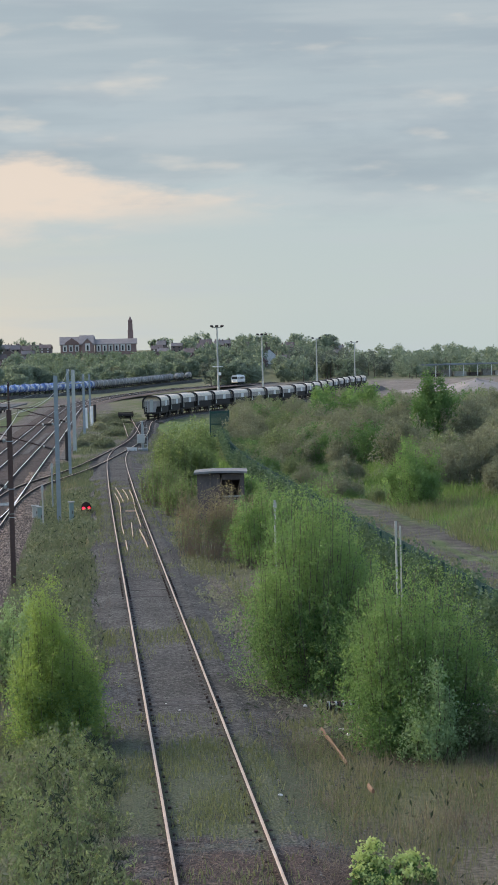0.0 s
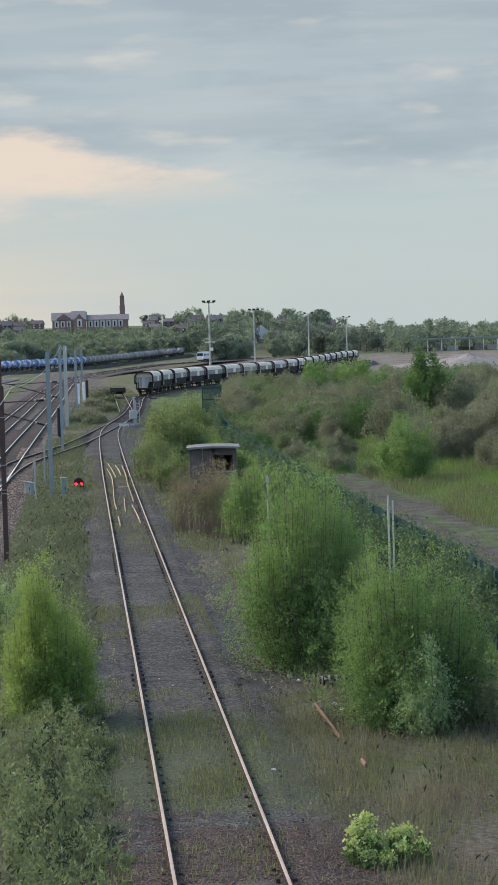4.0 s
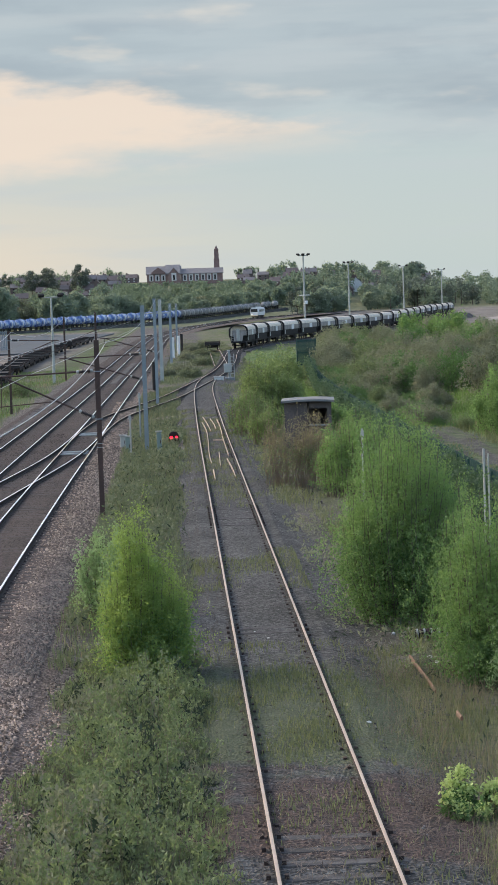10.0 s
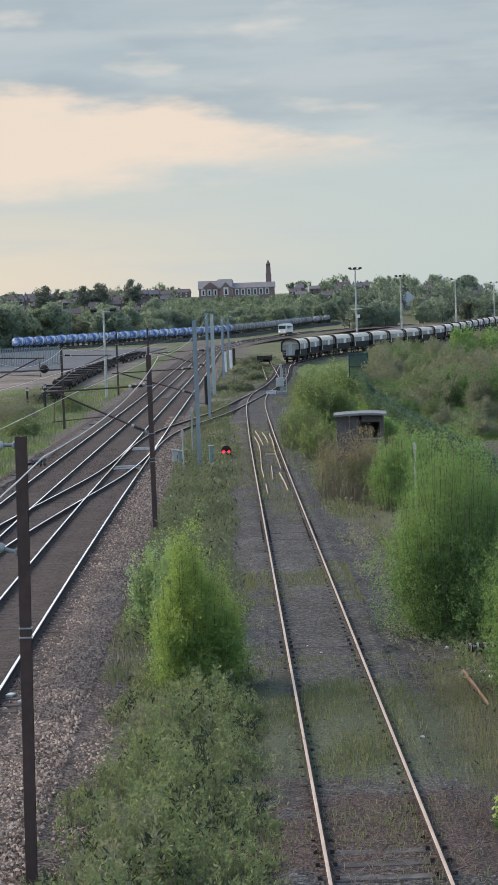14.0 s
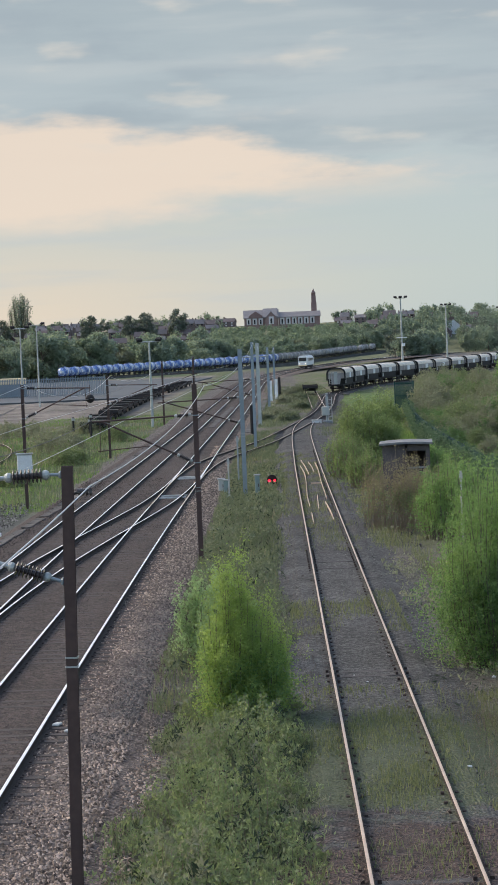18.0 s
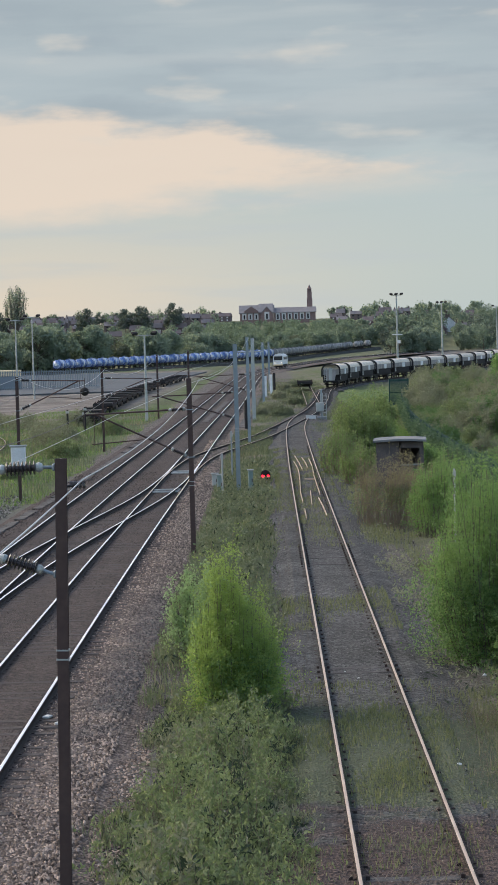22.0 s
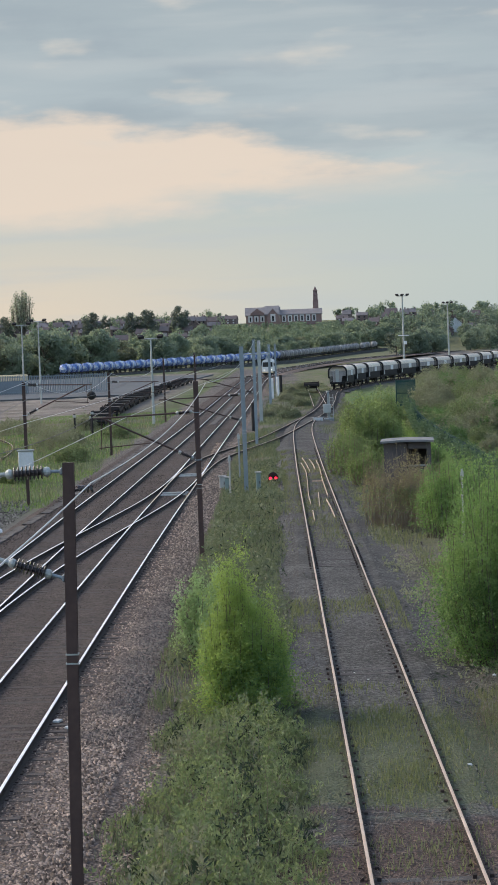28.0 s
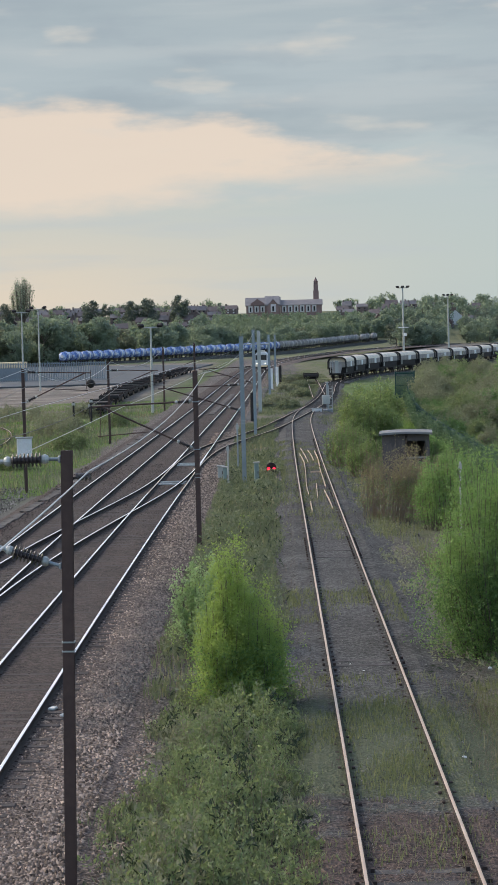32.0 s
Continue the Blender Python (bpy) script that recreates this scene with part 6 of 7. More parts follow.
bush("sapling_bush", 8.0, 113, 2.5, 2.0, 50, 14000, 0.055, M_LEAF_BIRCH, M_BARK, "green sapling between hut and fence", 36, foot_r=0.6, ragged=0.5, loose=1.7)
bush("twiggy_shrub", 4.6, 112, 2.3, 2.4, 70, 7000, 0.05, M_LEAF_MID, M_TWIG, "yellowish scrub in front of the hut", 38, foot_r=0.8, loose=1.6)
bush("twiggy_shrub", 6.6, 101.5, 1.6, 2.0, 70, 6000, 0.042, M_LEAF_RUST, M_TWIG, "dry scrub against the hut", 39, foot_r=0.8, loose=1.6)
bush("sapling_bush", 27.5, 170, 5.6, 4.6, 30, 12000, 0.12, M_LEAF_DEEP, M_BARK, "deep green rounded bush on the bank", 32)
bush("sapling_bush", 23.5, 212, 5.4, 5.0, 26, 10000, 0.13, M_LEAF_BIRCH, M_BARK, "bright green bush on top of the bank", 33)
bush("sapling_bush", 29.0, 222, 5.0, 5.0, 26, 10000, 0.13, M_LEAF_BIRCH, M_BARK, "bright green bush on top of the bank", 34)


for k, (fx, fy, fh, fw) in enumerate(((-14.2, 150, 1.3, 2.4), (-16.5, 168, 1.6, 3.2), (-19, 186, 1.5, 3.6), (-13.6, 188, 1.2, 2.6), (-22.5, 160, 1.2, 3.4), (-24, 205, 1.8, 4.2), (-15.5, 128, 0.9, 2.2), (-18.5, 210, 1.6, 3.4), (-28, 190, 1.4, 3.8), (-21, 135, 0.8, 2.8))):
    bush("scrub_bush", fx, fy, fh, fw, 40, 4200, 0.075, M_LEAF_OLIVE if k % 3 else M_LEAF_WEED, M_TWIG, "low brownish scrub in the rough field" if k % 3 else "low grey-green scrub in the rough field", 90 + k, loose=2.0, foot_r=0.9, group="field scrub")


for k, (fx, fy, fh, fw) in enumerate(((1.4, 216, 0.8, 2.0), (0.4, 238, 0.7, 2.0), (2.8, 256, 0.9, 2.4), (1.6, 284, 1.0, 2.6), (3.6, 302, 0.9, 2.6), (2.2, 330, 1.1, 3.0), (4.4, 352, 1.1, 3.0), (-0.9, 222, 0.8, 1.4))):
    bush("scrub_bush", fx, fy, fh, fw, 40, 3600, 0.08, M_LEAF_OLIVE if k % 2 else M_GRASS_DULL, M_TWIG, "low brownish scrub beyond the junction", 110 + k, loose=2.0, foot_r=0.9, group="junction scrub")


def fence_gate():
    """A tall dark gate leaf where the fence bends away."""
    g = thing("fence_gate", pose(14.5, 242, -0.35, 0, 0, 8), "tall dark green steel gate leaf at the bend of the fence", "gate")
    for x in (-1.05, 1.05):
        part("gate_post", box(bmesh.new(), x, 0, -0.2, 0.16, 0.16, 3.3, 0.02), M_GREEN_FENCE, g)
    for z in (0.2, 1.5, 2.8):
        part("gate_rail", box(bmesh.new(), 0, 0, z, 1.94, 0.08, 0.12, 0.01), M_GREEN_FENCE, g)
    for k in range(17):
        part("pale", box(bmesh.new(), -0.9 + 0.1125 * k, -0.07, 0.12, 0.085, 0.03, 2.9 + 0.04 * (k % 2), 0.006), M_GREEN_FENCE, g)


fence_gate()


def thicket():
    """The grey-brown scrub that covers the bank beyond the lane."""
    rng = np.random.default_rng(5)
    kinds = []
    for k, (mat, lab) in enumerate(((M_LEAF_OLIVE, "olive brown scrub bush on the bank"), (M_LEAF_OLIVE, "olive brown scrub bush on the bank"), (M_LEAF_DEEP, "dull green scrub bush on the bank"), (M_LEAF_WEED, "grey-green scrub bush on the bank"))):
        kinds.append(bush("scrub_bush", 20 + k, 180, 3.6, 3.8, 70, 11000, 0.085, mat, M_BARK, lab, 50 + k, group="bank scrub", loose=2.4, ragged=0.5, foot_r=0.55))
    n = 0
    for i in range(1600):
        x, y = rng.uniform(13, 52), rng.uniform(106, 300)
        edge = 13.6 + max(0, (150 - y)) * 0.1 + max(0, y - 200) * 0.06
        if x < edge + rng.uniform(0, 2.0) or x > 28 + (y - 100) * 0.16:
            continue
        m = pose(x, y, float(ground_z(x, y)) - 0.1, 0, 0, rng.uniform(0, 360))
        k = kinds[int(rng.choice([0, 1, 0, 1, 2, 3]))]
        c = copy_thing(k, m)
        s = rng.uniform(0.65, 1.1)
        c.scale = (s, s, s * rng.uniform(0.85, 1.1))
        n += 1
        if n > 185:
            break
    for i in range(64):
        y = rng.uniform(118, 230)
        edge = 13.6 + max(0, (150 - y)) * 0.1 + max(0, y - 200) * 0.06
        x = edge + rng.uniform(-1.6, 3.0) + (2.5 if y < 118 else 0)
        c = copy_thing(kinds[int(rng.choice([0, 2, 3, 3, 1]))], pose(x, y, float(ground_z(x, y)) - 0.12, 0, 0, rng.uniform(0, 360)))
        s = rng.uniform(0.18, 0.55)
        c.scale = (s * rng.uniform(1.0, 1.7), s * rng.uniform(1.0, 1.7), s)
    for k, ob in enumerate(kinds):
        ob.matrix_basis = pose(20 + 4 * k, 175 + 12 * k, float(ground_z(20 + 4 * k, 175 + 12 * k)) - 0.1)


thicket()


def ivy():
    """Ivy in clumps over the fence; bare pales show between them and far along."""
    rng = np.random.default_rng(8)
    path = smooth_path(FENCE, 0.5)
    path = path[(path[:, 1] > 34) & (path[:, 1] < 205)]
    pts = []
    for k in range(460):
        i = int(len(path) * rng.uniform(0, 1) ** 1.15)
        x, y, z = path[i]
        if abs(y - 45.5) < 1.6 or (y > 150 and rng.uniform() < 0.6):
            continue
        r = rng.uniform(0.22, 0.6)
        c = np.array([x + rng.normal(-0.08, 0.1), y + rng.uniform(-0.4, 0.4), z + rng.uniform(0.2, 1.0) ** 0.7 * 1.75])
        n = int(700 * r)
        p = rng.normal(0, 1, (n, 3)) * np.array([0.13, r * 0.62, r * 0.55])
        pts.append(c + p)
    p = np.concatenate(pts)
    p[:, 2] = np.maximum(p[:, 2], -0.4)
    ob = new("ivy", cloud_mesh("ivy", p, 0.07, M_LEAF_IVY, rng))
    tagged(ob, "dark green ivy in clumps over the fence", "ivy", kind="stuff")


ivy()


def scatter(rng, n, x0, x1, y0, y1, keep):
    x, y = rng.uniform(x0, x1, n), rng.uniform(y0, y1, n)
    k = keep(x, y)
    x, y = x[k], y[k]
    return np.stack([x, y, ground_z(x, y) - 0.02], 1)


WAVES = np.random.default_rng(77).normal(size=(9, 3))


def patchy(x, y, s=0.5, t=0.0):
    """Where growth stands: soft, irregular patches; a higher t leaves less."""
    f = sum(np.sin(s * (2.6 * a * x + 1.5 * b * y) + 6 * c) for a, b, c in WAVES) / 3.2
    return np.random.default_rng(len(x)).normal(0, 0.45, len(x)) + f > t


def verges():
    rng = np.random.default_rng(9)
    def grow(name, roots, h, w, mat, label, lean=0.45):
        tagged(new(name, blades_mesh(name, roots, h, w, mat, rng, lean)), label, "grass", kind="stuff")
    near = scatter(rng, 26000, 3.4, 9, 24, 41, lambda x, y: patchy(x, y, 0.75, 0.25) & (rng.uniform(size=len(x)) < np.clip((x - 3.1) * 0.6, 0.1, 1)))
    grow("dry_grass", near[::2], 0.34, 0.004, M_STRAW, "dry straw-coloured grass beside the siding")
    near = scatter(rng, 38000, 2.9, 9.4, 24, 45, lambda x, y: patchy(x, y, 0.8, -0.2) & (rng.uniform(size=len(x)) < np.clip((x - 2.8) * 0.7, 0.1, 1)))
    grow("rough_grass", near, 0.17, 0.006, M_GRASS, "rough green grass beside the siding")
    mid = scatter(rng, 24000, 2.9, 8.6, 41, 125, lambda x, y: patchy(x, y, 0.6, 0.3) & (x > 3.4) & ((y > 76) | (x > 4.6)))
    grow("verge_grass", mid, 0.28, 0.012, M_GRASS, "patchy grass along the siding")
    strip = scatter(rng, 36000, -2.9, 0.2, 44, 180, lambda x, y: patchy(x, y, 0.35, -0.9) & (x < 0.1 - 0.25 * np.sin(y * 0.3)))
    grow("strip_grass", strip, 0.28, 0.011, M_GRASS_DULL, "rough grass strip between main line and siding")
    strip = scatter(rng, 5000, -2.7, 0.1, 44, 180, lambda x, y: patchy(x, y, 0.5, 0.2))
    grow("strip_straw", strip, 0.34, 0.011, M_STRAW, "dead stalks in the strip between the tracks")
    for y0, y1, n, t in ((33.0, 45.5, 11000, 0.2), (54, 63, 5000, 0.15), (76, 150, 20000, 0.2), (24, 32, 2500, 0.4)):
        inner = scatter(rng, n, 0.2, 3.2, y0, y1, lambda x, y: patchy(x, y, 0.8, t + 0.9 * np.abs((y - (y0 + y1) / 2) / (y1 - y0) * 2) ** 2 - 0.5) & (np.abs(np.abs(x - 1.785) - 0.7525) > 0.07))
        inner[:, 2] += 0.13
        grow("track_grass", inner, 0.15, 0.011, M_GRASS, "short grass growing over the sleepers")
    edge = scatter(rng, 9000, 0.05, 0.95, 30, 47, lambda x, y: patchy(x, y, 0.9, -0.2))
    grow("edge_grass", edge, 0.13, 0.006, M_GRASS, "short grass between weeds and siding")
    bank = scatter(rng, 80000, 9.2, 30, 50, 230, lambda x, y: (x > 16.0) | (x < 12.3) | (y > 122))
    grow("bank_grass", bank, 0.26, 0.016, M_GRASS_LUSH, "lush green grass on the bank and beside the lane")
    tuft = scatter(rng, 60000, 9.6, 26, 70, 190, lambda x, y: patchy(x, y, 0.4, 0.5) & ((x > 16.2) | (x < 11.2) | (y > 128)))
    grow("bank_tufts", tuft, 0.5, 0.016, M_GRASS_LUSH, "tall rough tufts on the bank and along the fence")
    dull = scatter(rng, 30000, 15.5, 27, 60, 125, lambda x, y: patchy(x, y, 0.35, 0.2))
    grow("bank_straw", dull, 0.45, 0.016, M_GRASS, "dull rough stalks among the bank grass")
    lane = scatter(rng, 30000, 10.4, 17.5, 60, 130, lambda x, y: patchy(x, y, 0.45, 0.8) | ((np.abs(x - 13.6) < 0.35) & patchy(x, y, 0.6, 0.3)))
    grow("lane_grass", lane, 0.12, 0.012, M_GRASS, "thin grass on the muddy lane")
    left = scatter(rng, 90000, -30, -11.2, 60, 260, lambda x, y: patchy(x, y, 0.22, 0.1) & ((y > 104) | (x < -17)))
    grow("yard_grass", left, 0.2, 0.016, M_GRASS_LUSH, "rough grass between main line and yard")
    tall = scatter(rng, 40000, -30, -11.4, 85, 240, lambda x, y: patchy(x, y, 0.3, 0.75) & ((y > 108) | (x < -18)))
    grow("field_grass", tall, 0.55, 0.018, M_GRASS_DULL, "taller tufted grass in the rough field")
    dead = scatter(rng, 22000, -30, -11.4, 95, 240, lambda x, y: patchy(x + 3, y + 7, 0.3, 0.7) & ((y > 108) | (x < -18)))
    grow("field_straw", dead, 0.5, 0.014, M_STRAW, "dead straw tufts in the rough field")
    back = scatter(rng, 46000, -1.6, 9, 176, 450, lambda x, y: patchy(x, y, 0.25, -0.4 + np.clip((y - 280) / 110, 0, 2)) & (np.abs(x - np.interp(y, [180, 202, 226, 262, 322, 340, 380, 450], [0.8, 2.6, 4.6, 6.4, 8.6, 10.4, 17, 34])) > 1.3))
    grow("far_verge_grass", back, 0.26, 0.022, M_GRASS_DULL, "grass round the junction")


verges()


def strip_weeds():
    """Low leafy weeds between main line and siding, beyond the nearest mass."""
    rng = np.random.default_rng(13)
    p = scatter(rng, 60000, -2.7, 0.3, 43, 130, lambda x, y: patchy(x, y, 0.45, 0.1) & (x < 0.15 - 0.3 * np.sin(y * 0.3)))
    p[:, 2] += rng.beta(1.4, 2.2, len(p)) * 0.55
    tagged(new("strip_weeds", cloud_mesh("strip_weeds", p, 0.06, M_GRASS_DULL, rng, 2.0)), "low grey-green weeds between main line and siding", "weeds", kind="stuff")
    p = scatter(rng, 26000, 2.9, 8.5, 43, 120, lambda x, y: patchy(x, y, 0.4, 0.45) & (x > 3.3))
    p[:, 2] += rng.beta(1.3, 2.4, len(p)) * 0.4
    tagged(new("verge_weeds", cloud_mesh("verge_weeds", p, 0.055, M_LEAF_OLIVE, rng, 2.0)), "low brownish weeds beside the siding", "weeds", kind="stuff")


strip_weeds()


def dead_brush():
    """Fallen and standing dead stems, brambles and docks in the rough ground."""
    rng = np.random.default_rng(19)
    def arcs(name, n, x0, x1, y0, y1, rise, run, r, mat, label, lift=0.0, t=0.0):
        p = scatter(rng, n, x0, x1, y0, y1, lambda x, y: patchy(x, y, 0.9, t))
        paths = []
        for q in p:
            a = rng.uniform(0, 6.283)
            d = np.array([math.cos(a), math.sin(a), 0]) * run * rng.uniform(0.3, 1.2)
            h = rise * rng.uniform(0.3, 1.3)
            q = q + np.array([0, 0, lift])
            paths.append([q, q + d * 0.45 + np.array([0, 0, h]), q + d + np.array([0, 0, h * rng.uniform(0.3, 1.5)])])
        tagged(new(name, stems_mesh(name, paths, r, r * 0.5, mat)), label, "dead stems", kind="stuff")
    arcs("dead_stems", 5200, 3.0, 9.2, 25, 45, 0.2, 0.3, 0.005, M_TWIG, "tangle of brown dead stems in the rough grass")
    arcs("pale_stems", 7000, 2.9, 9.4, 25, 46, 0.1, 0.32, 0.004, M_STRAW, "bleached dead stems lying in the rough grass")
    arcs("edge_stems", 1500, 0.1, 1.0, 32, 46, 0.08, 0.25, 0.004, M_STRAW, "bleached stems beside the siding", 0.03)
    arcs("dark_stems", 3000, 3.0, 9.2, 25, 47, 0.12, 0.3, 0.006, M_BARK, "dark fallen stems in the rough grass")
    arcs("soil_stems", 1500, 0.2, 3.6, 26.5, 33.5, 0.1, 0.28, 0.005, M_TWIG, "dead stems on the earth over the siding", 0.14, -0.5)
    arcs("cut_branches", 110, -2.75, -1.8, 57, 66, 0.3, 0.55, 0.018, M_BARK, "cut dark branches lying by the ballast", 0.0, -2.0)
    arcs("twig_litter", 700, 3.3, 5.6, 43.5, 50, 0.06, 0.4, 0.008, M_BARK, "twigs lying under the saplings", 0.0, -0.6)
    arcs("strip_stems", 3000, -2.7, 0.9, 24, 100, 0.3, 0.25, 0.006, M_BARK, "dark dead stems among the weeds")
    for name, n, x0, x1, y0, y1, h, label in (("verge_docks", 1100, 3.2, 9.3, 25, 60, 0.22, "dark dock leaves in the rough grass"), ("strip_docks", 1900, -2.6, 0.2, 43, 130, 0.42, "dark dock leaves between main line and siding")):
        p = scatter(rng, n, x0, x1, y0, y1, lambda x, y: patchy(x, y, 0.7, 0.0))
        p[:, 2] += h * rng.uniform(0.2, 1.0, len(p))
        tagged(new(name, cloud_mesh(name, p, 0.035 if x0 > 0 else 0.045, M_LEAF_DARK_FLECK, rng, 4.0, 1.2)), label, "weeds", kind="stuff")


dead_brush()


def weeds():
    """The knee-high bramble and weed mass between the main line and the siding: many single plants, uneven, with dark gaps."""
    rng = np.random.default_rng(12)
    n = 1900
    x, y = rng.uniform(-3.05, 1.0, n), 23.5 + 21 * rng.uniform(0, 1, n)
    edge_l = -2.68 + 0.3 * np.sin(y * 0.9) + 0.25 * np.sin(y * 0.37) + 0.02 * (y - 24)
    edge_r = 0.78 + 0.14 * np.sin(y * 1.3 + 1) + 0.1 * np.sin(y * 2.9) - 0.03 * (y - 24)
    k = (x > edge_l + rng.exponential(0.16, n)) & (x < edge_r - rng.exponential(0.2, n)) & (np.sin(3.1 * x + 0.7 * y) * np.sin(1.7 * y - x) + rng.normal(0, 0.35, n) > -0.75)
    x, y = x[k], y[k]
    near_edge = np.clip((x - (-3.0)) * 0.7, 0.15, 1) * np.clip((0.85 - x) * 0.9, 0.15, 1)
    h = (0.55 + 0.28 * np.sin(x * 2.3 + 0.6 * y) * np.sin(y * 0.9)) * near_edge * rng.uniform(0.45, 1.5, len(x)) * np.clip((46 - y) / 7, 0.6, 1)
    w = thing("weed_mass", pose(0, 0, 0), "grey-green bramble and weed mass between the tracks", "weeds", kind="stuff")
    leaf, olive, dock, stems = [], [], [], []
    for i in range(len(x)):
        foot = np.array([x[i], y[i], float(ground_z(x[i], y[i])) - 0.03])
        tip = foot + np.array([rng.normal(0, 0.16), rng.normal(0, 0.16), max(0.14, h[i])])
        m = int(16 + 46 * h[i])
        t = rng.beta(1.9, 1.1, m)[:, None]
        p = foot + (tip - foot) * t + rng.normal(0, 1, (m, 3)) * np.array([0.085, 0.085, 0.05]) * (1.15 - 0.6 * t)
        p[:, 2] = np.maximum(p[:, 2], foot[2] + 0.02)
        brown = math.sin(1.3 * x[i] + 0.8) * math.sin(0.6 * y[i] + 0.4) + rng.normal(0, 0.4) > 0.75
        (dock if rng.uniform() < 0.1 else olive if brown else leaf).append(p)
        if i % 2 == 0:
            stems.append([foot, (foot + tip) / 2 + rng.normal(0, 0.02, 3), tip + np.array([0, 0, 0.1 * h[i]])])
    part("weed_leaves", cloud_mesh("weed_leaves", np.concatenate(leaf), 0.032, M_LEAF_WEED, rng, 2.5, 0.9), None, w)
    part("brown_leaves", cloud_mesh("brown_leaves", np.concatenate(olive), 0.036, M_LEAF_OLIVE, rng, 2.9, 0.9), None, w)
    # Near-black leaves: dark foliage, and painted shadow for gaps between the plants.
    part("dock_leaves", cloud_mesh("dock_leaves", np.concatenate(dock), 0.03, M_LEAF_DARK_FLECK, rng, 4.0, 1.0), None, w)
    part("dead_stalks", stems_mesh("dead_stalks", stems, 0.006, 0.003, M_TWIG), None, w)
    q = np.stack([x, y, ground_z(x, y)], 1)
    q = np.repeat(q, 12, 0) + rng.normal(0, 0.12, (12 * len(q), 3)) * np.array([1, 1, 0])
    part("under_grass", blades_mesh("under_grass", q, 0.26, 0.006, M_GRASS_DULL, rng, 0.5), None, w)


weeds()


def spurge():
    rng = np.random.default_rng(14)
    s = thing("flowering_spurge", pose(3.72, 30.2, -0.32), "lime yellow flowering spurge in dry grass", "plant")
    for k, (x, y, r, h) in enumerate(((0.12, 0.3, 0.13, 0.62), (-0.02, 0.15, 0.12, 0.5), (0.2, 0.1, 0.12, 0.4), (-0.12, -0.1, 0.11, 0.34), (0.08, -0.2, 0.12, 0.22), (0.5, 0.1, 0.1, 0.42), (0.66, 0.15, 0.11, 0.46), (0.6, -0.15, 0.1, 0.28), (0.86, -0.1, 0.09, 0.3), (0.36, -0.3, 0.09, 0.2))):
        p = rng.normal(0, 1, (260, 3)) * np.array([r * 0.55, r * 0.55, 0.05]) + np.array([x, y, h])
        fl = part("flower_head", cloud_mesh("flower_head", p, 0.04, M_LEAF_FLOWER, rng, 1.1, 0.6), None, s)
        tagged(fl, kind="stuff")
        q = rng.normal(0, 1, (200, 3)) * np.array([r * 0.5, r * 0.5, 0.1]) + np.array([x, y, h * 0.55])
        part("leaves", cloud_mesh("leaves", q, 0.045, M_LEAF_DEEP, rng), None, s)
        part("stalk", rod(bmesh.new(), (x * 0.8, y * 0.8, -0.05), (x, y, h), 0.008, 0.005, 5), M_TWIG, s)


spurge()


